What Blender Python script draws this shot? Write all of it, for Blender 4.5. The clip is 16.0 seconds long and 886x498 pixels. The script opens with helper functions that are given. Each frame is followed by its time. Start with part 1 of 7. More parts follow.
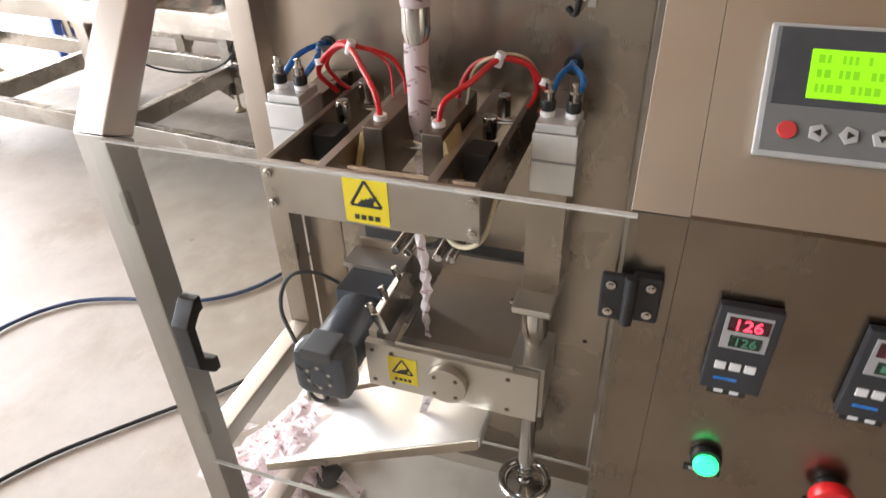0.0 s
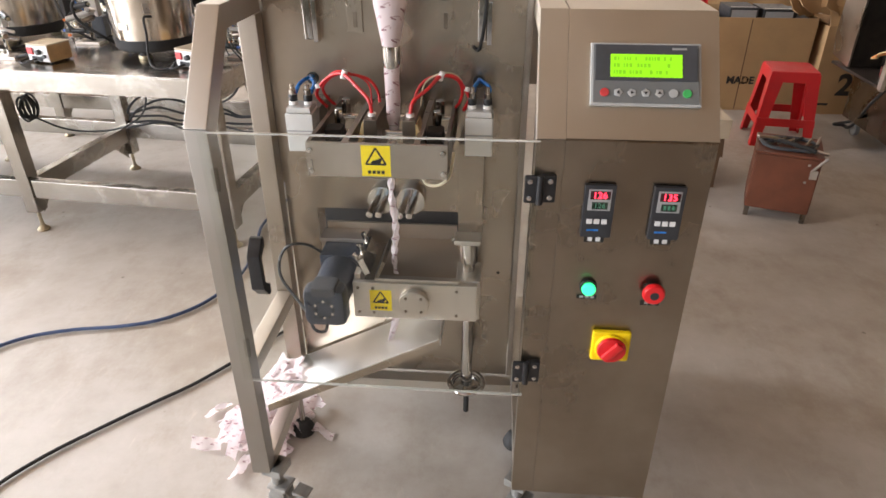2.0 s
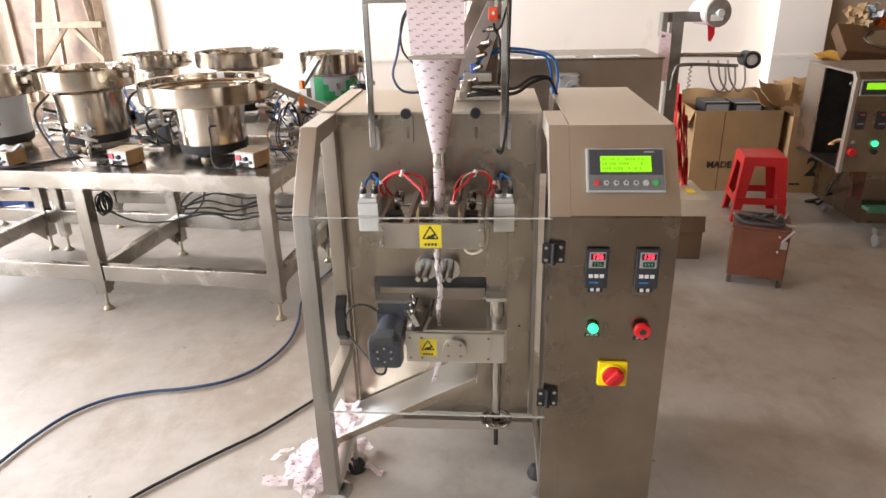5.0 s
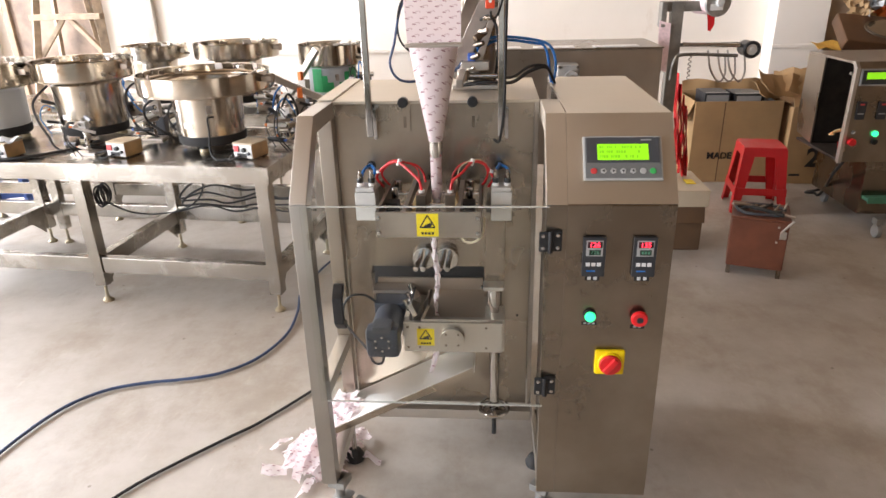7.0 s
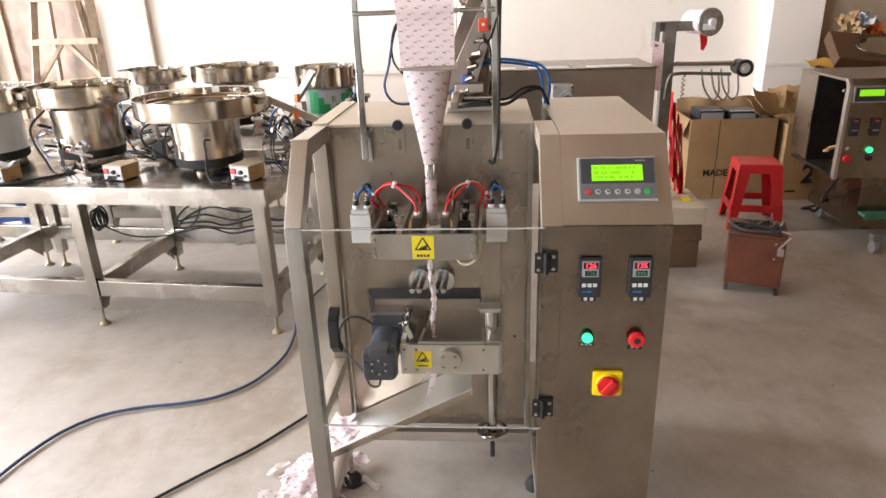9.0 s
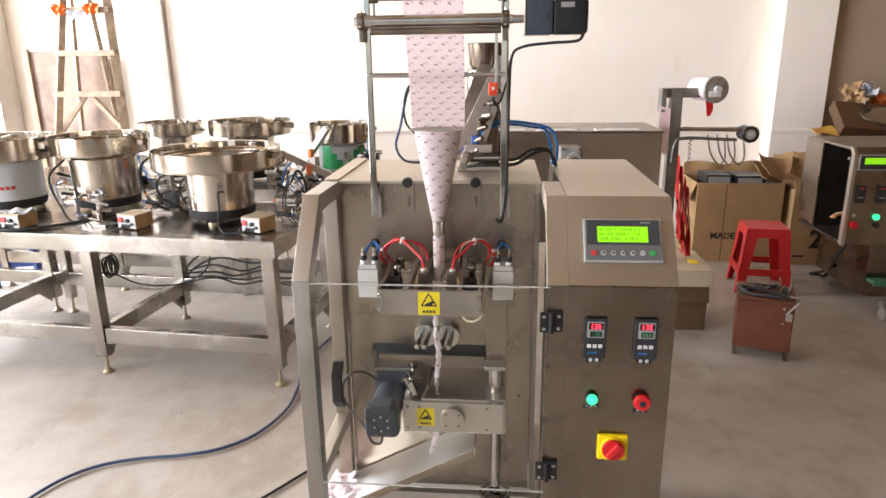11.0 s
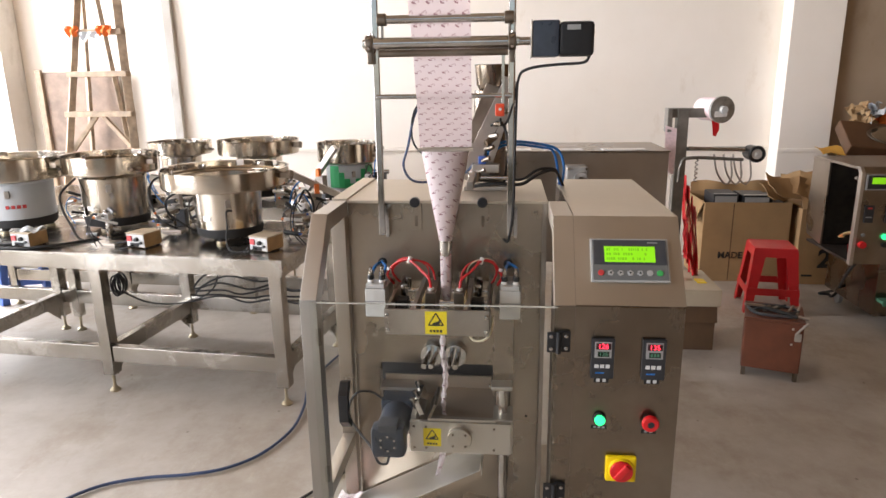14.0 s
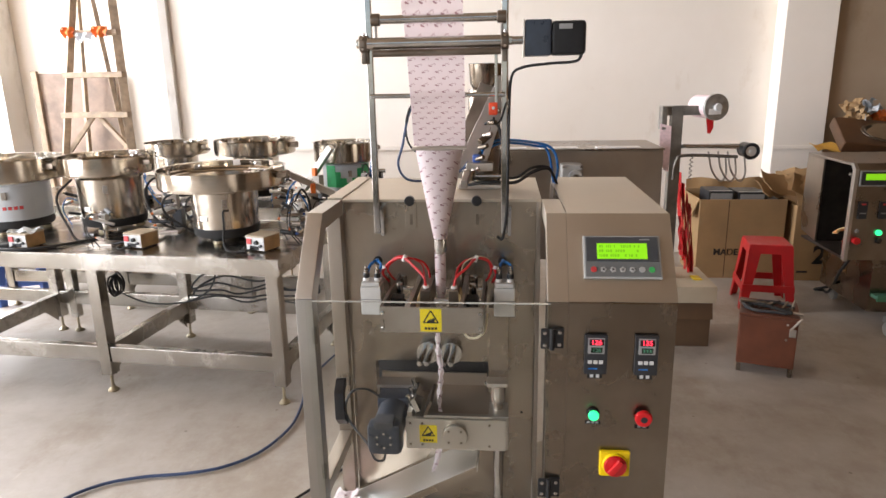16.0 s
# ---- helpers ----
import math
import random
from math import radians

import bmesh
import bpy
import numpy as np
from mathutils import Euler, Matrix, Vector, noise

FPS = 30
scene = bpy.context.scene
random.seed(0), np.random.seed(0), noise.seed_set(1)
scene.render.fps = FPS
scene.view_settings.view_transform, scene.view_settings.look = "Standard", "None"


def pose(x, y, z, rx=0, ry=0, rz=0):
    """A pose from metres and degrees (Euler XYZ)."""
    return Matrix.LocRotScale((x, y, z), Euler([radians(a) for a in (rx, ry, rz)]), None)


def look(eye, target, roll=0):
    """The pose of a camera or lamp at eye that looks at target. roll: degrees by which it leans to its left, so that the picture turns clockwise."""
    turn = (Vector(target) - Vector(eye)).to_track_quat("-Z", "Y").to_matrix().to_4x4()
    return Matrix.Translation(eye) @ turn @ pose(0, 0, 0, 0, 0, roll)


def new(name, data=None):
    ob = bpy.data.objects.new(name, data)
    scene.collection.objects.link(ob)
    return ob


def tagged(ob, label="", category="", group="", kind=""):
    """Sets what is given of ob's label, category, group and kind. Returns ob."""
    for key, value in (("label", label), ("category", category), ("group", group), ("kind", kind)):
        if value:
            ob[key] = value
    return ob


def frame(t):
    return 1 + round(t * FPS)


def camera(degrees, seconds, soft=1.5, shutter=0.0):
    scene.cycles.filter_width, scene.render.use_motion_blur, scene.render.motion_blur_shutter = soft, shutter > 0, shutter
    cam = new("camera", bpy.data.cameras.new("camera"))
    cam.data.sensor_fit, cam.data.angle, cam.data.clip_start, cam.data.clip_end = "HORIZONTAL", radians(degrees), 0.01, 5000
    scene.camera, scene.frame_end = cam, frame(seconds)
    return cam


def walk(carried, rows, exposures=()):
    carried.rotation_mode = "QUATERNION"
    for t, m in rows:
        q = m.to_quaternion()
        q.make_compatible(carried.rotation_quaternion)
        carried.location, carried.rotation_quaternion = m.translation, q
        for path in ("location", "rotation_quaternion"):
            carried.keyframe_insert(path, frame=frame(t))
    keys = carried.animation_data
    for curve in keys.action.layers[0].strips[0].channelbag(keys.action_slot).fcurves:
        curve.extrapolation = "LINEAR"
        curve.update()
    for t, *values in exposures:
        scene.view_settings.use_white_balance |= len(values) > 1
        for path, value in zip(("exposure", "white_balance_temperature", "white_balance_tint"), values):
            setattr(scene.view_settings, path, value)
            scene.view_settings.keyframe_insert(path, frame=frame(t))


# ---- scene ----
cam = camera(68.24, 16.0, shutter=0.4)
# seconds, eye x y z, yaw, pitch, roll
PATH = [
    (0.0, -0.0208, 0.0068, 1.2810, 18.770, -34.655, 1.628),
    (0.5, -0.0791, -0.1023, 1.2770, 14.225, -33.548, 0.823),
    (1.0, -0.1532, -0.2552, 1.2996, 7.166, -31.170, 3.095),
    (1.5, -0.1265, -0.3806, 1.3385, 6.910, -29.095, 2.238),
    (2.0, -0.0968, -0.5232, 1.3582, 4.786, -29.410, 0.091),
    (2.5, -0.1072, -0.6025, 1.3817, 6.724, -29.960, 0.175),
    (3.0, -0.1341, -0.6966, 1.4154, 4.352, -26.883, 0.557),
    (3.5, -0.1250, -0.7934, 1.4426, 5.063, -23.769, 0.642),
    (4.0, -0.0986, -0.8822, 1.4578, 5.926, -23.302, 0.277),
    (4.5, -0.1299, -0.8989, 1.4786, 3.211, -22.001, 1.379),
    (5.0, -0.1563, -0.9091, 1.4833, 4.260, -22.009, 1.302),
    (7.3, -0.1470, -0.9114, 1.4727, 4.277, -22.926, 1.496),
    (7.5, -0.1483, -0.9076, 1.4796, 4.365, -23.127, 1.852),
    (8.0, -0.1457, -0.9053, 1.4780, 4.249, -22.997, 1.860),
    (8.5, -0.1439, -0.9012, 1.4795, 4.328, -21.741, 2.031),
    (9.0, -0.1400, -0.9043, 1.4802, 3.970, -21.022, 1.919),
    (9.2, -0.1377, -0.9079, 1.4784, 4.012, -20.906, 1.804),
    (11.3, -0.1360, -0.9155, 1.4892, 5.083, -15.566, 0.657),
    (11.5, -0.1378, -0.9099, 1.4902, 5.039, -15.282, 0.593),
    (12.0, -0.1384, -0.9080, 1.4896, 5.273, -14.263, 0.646),
    (12.5, -0.1376, -0.9085, 1.4897, 4.917, -14.434, 0.691),
    (13.0, -0.1379, -0.9102, 1.4887, 5.038, -14.359, 0.787),
    (13.5, -0.1383, -0.9159, 1.4912, 5.518, -14.546, 0.990),
    (14.0, -0.1375, -0.9201, 1.4908, 5.637, -14.508, 0.794),
    (14.5, -0.1336, -0.9222, 1.4897, 5.582, -14.874, 0.916),
    (15.0, -0.1316, -0.9242, 1.4873, 5.520, -15.077, 0.851),
    (15.5, -0.1303, -0.9280, 1.4901, 5.419, -14.887, 0.980),
    (16.0, -0.1272, -0.9330, 1.4920, 5.382, -14.609, 1.095),
]
EXPOSURES = [(0.0, 0.71), (3.0, 0.74), (5.0, 0.73), (9.2, 0.70), (11.3, 0.66), (11.7, 0.58), (12.4, 0.42), (16.0, 0.38)]
walk(cam, [(t, pose(x, y, z, 90 + pitch, roll, yaw)) for t, x, y, z, yaw, pitch, roll in PATH], EXPOSURES)

# ---- world and light ----
world = bpy.data.worlds.new("sky")
scene.world = world
world.use_nodes = True
wn = world.node_tree
sky = wn.nodes.new("ShaderNodeTexSky")
sky.sky_type = "NISHITA"
sky.sun_disc = False
sky.sun_elevation = radians(48)
sky.sun_rotation = radians(-100)
wn.links.new(sky.outputs[0], wn.nodes["Background"].inputs[0])
wn.nodes["Background"].inputs[1].default_value = 0.09

ROOM_X0, ROOM_X1, ROOM_Y0, ROOM_Y1, ROOM_Z = -6.2, 5.2, -5.0, 4.7, 4.3


def window_light(name, where, target, width, height, power, colour):
    lamp = bpy.data.lights.new(name, "AREA")
    lamp.shape, lamp.size, lamp.size_y = "RECTANGLE", width, height
    lamp.energy, lamp.color = power, colour
    ob = new(name, lamp)
    ob.matrix_world = look(where, target)
    return ob


# daylight entering by the openings in the west wall and the north-west window
DAY = (0.915, 0.94, 1.03)
window_light("daylight_west_a", (ROOM_X0 + 0.05, 3.2, 2.3), (-1.0, 4.2, 1.6), 2.4, 2.4, 450, DAY)
window_light("daylight_west_b", (ROOM_X0 + 0.05, -2.1, 1.75), (0, -0.4, 0.6), 5.0, 3.3, 470, DAY)
window_light("daylight_north", (-5.45, ROOM_Y1 + 0.12, 2.5), (-5.3, 0, 1.2), 1.1, 2.0, 170, DAY)
# weak fill lamp added behind the camera, no known source there
window_light("fill_south", (-1.5, ROOM_Y0 + 0.05, 2.0), (-1.5, 0, 1.2), 4.0, 3.0, 8, DAY)


# ---- mesh helpers ----
def box(x0, x1, y0, y1, z0, z1, bev=0.0015, into=None):
    bm = bmesh.new()
    bmesh.ops.create_cube(bm, size=1.0)
    for v in bm.verts:
        v.co = Vector(((x0 + x1) / 2 + v.co.x * (x1 - x0), (y0 + y1) / 2 + v.co.y * (y1 - y0), (z0 + z1) / 2 + v.co.z * (z1 - z0)))
    if bev:
        bev = min(bev, 0.4 * min(abs(x1 - x0), abs(y1 - y0), abs(z1 - z0)))
        bmesh.ops.bevel(bm, geom=bm.edges[:], offset=bev, segments=2, affect="EDGES", profile=0.5)
    return merge(into, bm)


def merge(into, bm):
    if into is None:
        return bm
    me = bpy.data.meshes.new("tmp")
    bm.to_mesh(me)
    into.from_mesh(me)
    bpy.data.meshes.remove(me)
    bm.free()
    return into


def turned(bm, m):
    bmesh.ops.transform(bm, matrix=m, verts=bm.verts)
    return bm


def rod(p, q, r, seg=20, r2=None, bev=0.0, into=None):
    p, q = Vector(p), Vector(q)
    bm = bmesh.new()
    bmesh.ops.create_cone(bm, cap_ends=True, segments=seg, radius1=r, radius2=r if r2 is None else r2, depth=(q - p).length)
    if bev:
        rims = [e for e in bm.edges if abs(e.verts[0].co.z - e.verts[1].co.z) < 1e-6]
        bmesh.ops.bevel(bm, geom=rims, offset=bev, segments=2, affect="EDGES", profile=0.5)
    turn = (q - p).to_track_quat("Z", "Y").to_matrix().to_4x4()
    turned(bm, Matrix.Translation((p + q) / 2) @ turn)
    return merge(into, bm)


def spline(points, steps=8):
    pts = [Vector(p) for p in points]
    if len(pts) < 3:
        return pts
    ext = [2 * pts[0] - pts[1]] + pts + [2 * pts[-1] - pts[-2]]
    out = []
    for i in range(1, len(ext) - 2):
        a, b, c, d = ext[i - 1:i + 3]
        for s in range(steps):
            t = s / steps
            out.append(0.5 * (2 * b + (c - a) * t + (2 * a - 5 * b + 4 * c - d) * t * t + (3 * b - a - 3 * c + d) * t ** 3))
    return out + [pts[-1]]


def tube(points, r, seg=8, steps=8, into=None):
    pts = spline(points, steps)
    bm = bmesh.new()
    side = None
    rings = []
    for i, p in enumerate(pts):
        along = (pts[min(i + 1, len(pts) - 1)] - pts[max(i - 1, 0)]).normalized()
        if side is None:
            side = along.orthogonal().normalized()
        side = (side - along * side.dot(along)).normalized()
        up = along.cross(side)
        rings.append([bm.verts.new(p + r * (math.cos(2 * math.pi * k / seg) * side + math.sin(2 * math.pi * k / seg) * up)) for k in range(seg)])
    for a, b in zip(rings, rings[1:]):
        for k in range(seg):
            bm.faces.new((a[k], a[(k + 1) % seg], b[(k + 1) % seg], b[k]))
    bm.faces.new(rings[0][::-1])
    bm.faces.new(rings[-1])
    return merge(into, bm)


def lathe(profile, centre=(0, 0, 0), seg=48, into=None):
    """A turned shape: pairs of radius and height round the upright axis."""
    bm = bmesh.new()
    cx, cy, cz = centre
    rings = [[bm.verts.new((cx + r * math.cos(2 * math.pi * k / seg), cy + r * math.sin(2 * math.pi * k / seg), cz + z)) for k in range(seg)] for r, z in profile]
    for a, b in zip(rings, rings[1:]):
        for k in range(seg):
            bm.faces.new((a[k], a[(k + 1) % seg], b[(k + 1) % seg], b[k]))
    bm.faces.new(rings[0][::-1])
    bm.faces.new(rings[-1])
    bmesh.ops.remove_doubles(bm, verts=bm.verts, dist=1e-5)
    return merge(into, bm)


def prism(poly, x0, x1, bev=0.0015, into=None):
    """A solid with the outline poly, pairs of y and z, from x0 to x1."""
    bm = bmesh.new()
    a = [bm.verts.new((x0, y, z)) for y, z in poly]
    b = [bm.verts.new((x1, y, z)) for y, z in poly]
    bm.faces.new(a)
    bm.faces.new(b[::-1])
    for k in range(len(poly)):
        bm.faces.new((a[k], b[k], b[(k + 1) % len(poly)], a[(k + 1) % len(poly)]))
    bmesh.ops.recalc_face_normals(bm, faces=bm.faces)
    if bev:
        bmesh.ops.bevel(bm, geom=bm.edges[:], offset=bev, segments=2, affect="EDGES", profile=0.5)
    return merge(into, bm)


def sheet(grid, thick=0.0, into=None):
    """A surface through rows of points."""
    bm = bmesh.new()
    vs = [[bm.verts.new(p) for p in row] for row in grid]
    for a, b in zip(vs, vs[1:]):
        for k in range(len(a) - 1):
            bm.faces.new((a[k], a[k + 1], b[k + 1], b[k]))
    bmesh.ops.recalc_face_normals(bm, faces=bm.faces)
    if thick:
        bmesh.ops.solidify(bm, geom=bm.faces[:], thickness=thick)
    return merge(into, bm)


def finish(name, bm, material, smooth=True):
    me = bpy.data.meshes.new(name)
    bm.to_mesh(me)
    bm.free()
    me.materials.append(material)
    if smooth:
        me.polygons.foreach_set("use_smooth", [True] * len(me.polygons))
        me.set_sharp_from_angle(angle=radians(35))
    return me


def part(name, bm, material, parent=None, label="", smooth=True):
    ob = new(name, finish(name, bm, material, smooth))
    if parent is not None:
        ob.parent = parent
        if parent.type == "EMPTY":
            ob.matrix_parent_inverse = Matrix.Translation(-parent.location)
    if smooth:
        ob.modifiers.new("even_shading", "WEIGHTED_NORMAL").keep_sharp = True
    return tagged(ob, label) if label else ob


def thing(name, base, label, category, group="", kind=""):
    ob = new(name)
    ob.location = base
    ob.empty_display_size = 0.1
    return tagged(ob, label, category, group, kind)


def lone(name, bm, material, label, category, group="", kind="", smooth=True):
    return tagged(part(name, bm, material, None, "", smooth), label, category, group, kind)


def words(name, text, size, m, material, parent, depth=0.0006, weight=0.0):
    cu = bpy.data.curves.new(name, "FONT")
    cu.body, cu.size, cu.extrude, cu.offset, cu.align_x, cu.align_y = text, size, depth, weight, "CENTER", "CENTER"
    tmp = bpy.data.objects.new("tmp", cu)
    scene.collection.objects.link(tmp)
    me = bpy.data.meshes.new_from_object(tmp.evaluated_get(bpy.context.evaluated_depsgraph_get()))
    bpy.data.objects.remove(tmp)
    me.transform(m)
    me.materials.clear()
    me.materials.append(material)
    ob = new(name, me)
    ob.parent = parent
    if parent.type == "EMPTY":
        ob.matrix_parent_inverse = Matrix.Translation(-parent.location)
    return ob


# ---- materials ----
def base_mat(name):
    m = bpy.data.materials.new(name)
    m.use_nodes = True
    t = m.node_tree
    return m, t, t.nodes["Principled BSDF"], t.links


def coords(t, scale, space="Object", turn=(0, 0, 0)):
    tc = t.nodes.new("ShaderNodeTexCoord")
    mp = t.nodes.new("ShaderNodeMapping")
    mp.inputs["Scale"].default_value = scale
    mp.inputs["Rotation"].default_value = turn
    t.links.new(tc.outputs[space], mp.inputs[0])
    return mp.outputs[0]


def noise_tex(t, vec, scale, detail=4.0, rough=0.55):
    n = t.nodes.new("ShaderNodeTexNoise")
    n.inputs["Scale"].default_value, n.inputs["Detail"].default_value, n.inputs["Roughness"].default_value = scale, detail, rough
    t.links.new(vec, n.inputs["Vector"])
    return n.outputs["Fac"]


def ramp(t, fac, stops):
    r = t.nodes.new("ShaderNodeValToRGB")
    while len(r.color_ramp.elements) < len(stops):
        r.color_ramp.elements.new(0.5)
    for e, (p, c) in zip(r.color_ramp.elements, stops):
        e.position, e.color = p, (*c, 1) if len(c) == 3 else c
    t.links.new(fac, r.inputs[0])
    return r.outputs[0]


def span(t, fac, lo, hi, a=0.3, b=0.7):
    n = t.nodes.new("ShaderNodeMapRange")
    n.inputs[1].default_value, n.inputs[2].default_value, n.inputs[3].default_value, n.inputs[4].default_value = a, b, lo, hi
    t.links.new(fac, n.inputs[0])
    return n.outputs[0]


def bump(t, bsdf, fac, strength, distance=0.002):
    b = t.nodes.new("ShaderNodeBump")
    b.inputs["Strength"].default_value, b.inputs["Distance"].default_value = strength, distance
    t.links.new(fac, b.inputs["Height"])
    t.links.new(b.outputs[0], bsdf.inputs["Normal"])


def mix(t, fac, a, b, mode="MIX"):
    n = t.nodes.new("ShaderNodeMix")
    n.data_type, n.blend_type = "RGBA", mode
    for sock, v in ((n.inputs[0], fac), (n.inputs[6], a), (n.inputs[7], b)):
        if isinstance(v, (int, float)):
            sock.default_value = v
        elif isinstance(v, tuple):
            sock.default_value = (*v, 1)
        else:
            t.links.new(v, sock)
    return n.outputs[2]


def steel(name, lo, hi, rough=(0.24, 0.42), brush=(2, 2, 120), blotch=3.0, grain=0.05, streak=0.03):
    m, t, b, l = base_mat(name)
    big = noise_tex(t, coords(t, (1, 1, 1)), blotch, 5)
    fine = noise_tex(t, coords(t, brush), 6, 3)
    l.new(ramp(t, big, [(0.3, lo), (0.7, hi)]), b.inputs["Base Color"])
    b.inputs["Metallic"].default_value = 1.0
    both = t.nodes.new("ShaderNodeMath")
    both.operation = "ADD"
    l.new(span(t, big, rough[0], rough[1]), both.inputs[0])
    l.new(span(t, fine, -streak, streak), both.inputs[1])
    l.new(both.outputs[0], b.inputs["Roughness"])
    bump(t, b, fine, grain, 0.0006)
    # slight waves of the rolled sheet
    wave = t.nodes.new("ShaderNodeBump")
    wave.inputs["Strength"].default_value, wave.inputs["Distance"].default_value = 0.35, 0.004
    l.new(noise_tex(t, coords(t, (1, 1, 0.6)), 9, 3, 0.5), wave.inputs["Height"])
    l.new(b.inputs["Normal"].links[0].from_socket, b.inputs["Normal"])
    l.new(wave.outputs[0], b.inputs["Normal"].links[0].from_node.inputs["Normal"])
    return m


def plain(name, colour, rough=0.5, metal=0.0, vary=0.12, scale=30.0, grain=0.05, coat=0.0):
    m, t, b, l = base_mat(name)
    n = noise_tex(t, coords(t, (1, 1, 1)), scale, 4)
    dark = tuple(c * (1 - vary) for c in colour)
    light = tuple(min(1, c * (1 + vary)) for c in colour)
    l.new(ramp(t, n, [(0.3, dark), (0.7, light)]), b.inputs["Base Color"])
    l.new(span(t, n, max(0.02, rough - 0.08), min(1, rough + 0.08)), b.inputs["Roughness"])
    b.inputs["Metallic"].default_value = metal
    b.inputs["Coat Weight"].default_value = coat
    if grain:
        bump(t, b, noise_tex(t, coords(t, (1, 1, 1)), scale * 8, 2), grain, 0.001)
    return m


def glow(name, colour, strength):
    m, t, b, l = base_mat(name)
    b.inputs["Base Color"].default_value = (*colour, 1)
    b.inputs["Emission Color"].default_value = (*colour, 1)
    b.inputs["Emission Strength"].default_value = strength
    b.inputs["Roughness"].default_value = 0.3
    return m


STEEL = steel("brushed_steel_panel", (0.31, 0.265, 0.215), (0.47, 0.42, 0.36), (0.22, 0.40), (320, 320, 4), 2.2, 0.004, 0.008)
STEEL_DECK = steel("warm_deck_steel", (0.42, 0.34, 0.26), (0.56, 0.47, 0.38), (0.38, 0.55), (4, 240, 300), 4.0, 0.01, 0.01)
# darker copy of the panel steel: dim reflections put into the colour
STEEL_SHADE_TONE = steel("shade_toned_steel", (0.165, 0.132, 0.10), (0.36, 0.31, 0.25), (0.16, 0.42), (320, 320, 4), 2.8, 0.004, 0.008)
STEEL_POST = steel("tube_steel", (0.34, 0.322, 0.295), (0.43, 0.41, 0.375), (0.28, 0.44), (300, 300, 5), 3.0, 0.02)
# paler tube steel: light on sloping bar and thin post put into colour
STEEL_TUBE_LIT = steel("lit_satin_tube_steel", (0.50, 0.47, 0.43), (0.60, 0.57, 0.52), (0.36, 0.50), (300, 300, 5), 3.0, 0.02)
STEEL_IN = steel("inner_panel_steel", (0.28, 0.23, 0.18), (0.48, 0.42, 0.345), (0.16, 0.36), (260, 260, 4), 2.4, 0.003, 0.006)
STEEL_H = steel("brushed_steel_level", (0.52, 0.48, 0.42), (0.68, 0.64, 0.58), (0.32, 0.50), (4, 240, 300), 3.0, 0.02)
# paler copy for faces turned upward: the light is in the colour
STEEL_SATIN_LIT = steel("lit_satin_steel_cap", (0.55, 0.49, 0.40), (0.64, 0.575, 0.48), (0.42, 0.55), (5, 300, 300), 2.5)
STEEL_TABLE = steel("table_steel", (0.27, 0.245, 0.21), (0.44, 0.41, 0.365), (0.14, 0.34), (280, 10, 280), 3.0)
STEEL_BRIGHT = steel("bright_chute_steel", (0.84, 0.82, 0.79), (0.92, 0.905, 0.885), (0.34, 0.48), (20, 260, 260), 4.0, 0.02)
STEEL_BOWL = steel("turned_steel", (0.42, 0.365, 0.295), (0.60, 0.54, 0.46), (0.12, 0.26), (4, 4, 60), 3.0, 0.05)
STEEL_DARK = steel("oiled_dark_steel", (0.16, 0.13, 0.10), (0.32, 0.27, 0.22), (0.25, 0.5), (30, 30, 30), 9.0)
STEEL_MID = steel("milled_steel", (0.34, 0.30, 0.26), (0.52, 0.47, 0.42), (0.25, 0.45), (60, 60, 10), 8.0)
CHROME = steel("chrome", (0.46, 0.435, 0.41), (0.66, 0.64, 0.61), (0.07, 0.16), (20, 20, 20), 12.0, 0.02)
# near-black that paints the shade inside the second machine
RECESS_SHADE = plain("recess_shade_black", (0.050, 0.040, 0.032), 0.45, 0.5, 0.4, 12)
CAST = plain("grey_cast_housing", (0.30, 0.29, 0.27), 0.5, 0.3, 0.25, 25, 0.1)
STAND = plain("grey_stand_paint", (0.23, 0.215, 0.19), 0.42, 0.5, 0.2, 20)
FILM_ROLL = plain("wound_pink_film", (0.84, 0.64, 0.65), 0.35, 0, 0.12, 60)
ALU = plain("anodised_aluminium", (0.66, 0.65, 0.62), 0.42, 0.6, 0.06, 20)
BRASS = plain("brass_foot", (0.40, 0.345, 0.24), 0.4, 0.8, 0.15, 40)
BLACK = plain("black_plastic", (0.012, 0.012, 0.013), 0.38, 0, 0.3, 60)
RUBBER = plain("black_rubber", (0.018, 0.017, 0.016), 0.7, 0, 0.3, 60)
MOTOR = plain("blue_black_motor_paint", (0.030, 0.039, 0.056), 0.34, 0.0, 0.2, 40, 0.05, 0.3)
CASE_BLACK = plain("near_black_case", (0.026, 0.027, 0.030), 0.42, 0, 0.15, 60)
GREY_CASE = plain("dark_grey_case", (0.055, 0.058, 0.064), 0.5, 0, 0.12, 60)
PANEL_GREY = plain("panel_grey", (0.15, 0.155, 0.15), 0.5, 0, 0.05, 60)
GREY_PAD = plain("light_grey_pad", (0.30, 0.30, 0.29), 0.5, 0, 0.05, 60)
KEY_WHITE = plain("key_white", (0.62, 0.62, 0.60), 0.5, 0, 0.05, 60)
KEY_SOFT = plain("key_grey_white", (0.40, 0.40, 0.385), 0.5, 0, 0.05, 60)
KEY_RED = plain("key_red", (0.55, 0.05, 0.05), 0.45, 0, 0.1, 60)
KEY_GREEN = plain("key_green", (0.05, 0.40, 0.10), 0.45, 0, 0.1, 60)
LCD = glow("lcd_backlight", (0.25, 0.70, 0.012), 0.44)
LCD_INK = glow("lcd_ink", (0.17, 0.52, 0.011), 0.35)
LED_RED = glow("red_digits", (1.0, 0.03, 0.06), 3.0)
LED_DIM = glow("green_digits", (0.06, 0.20, 0.12), 0.10)
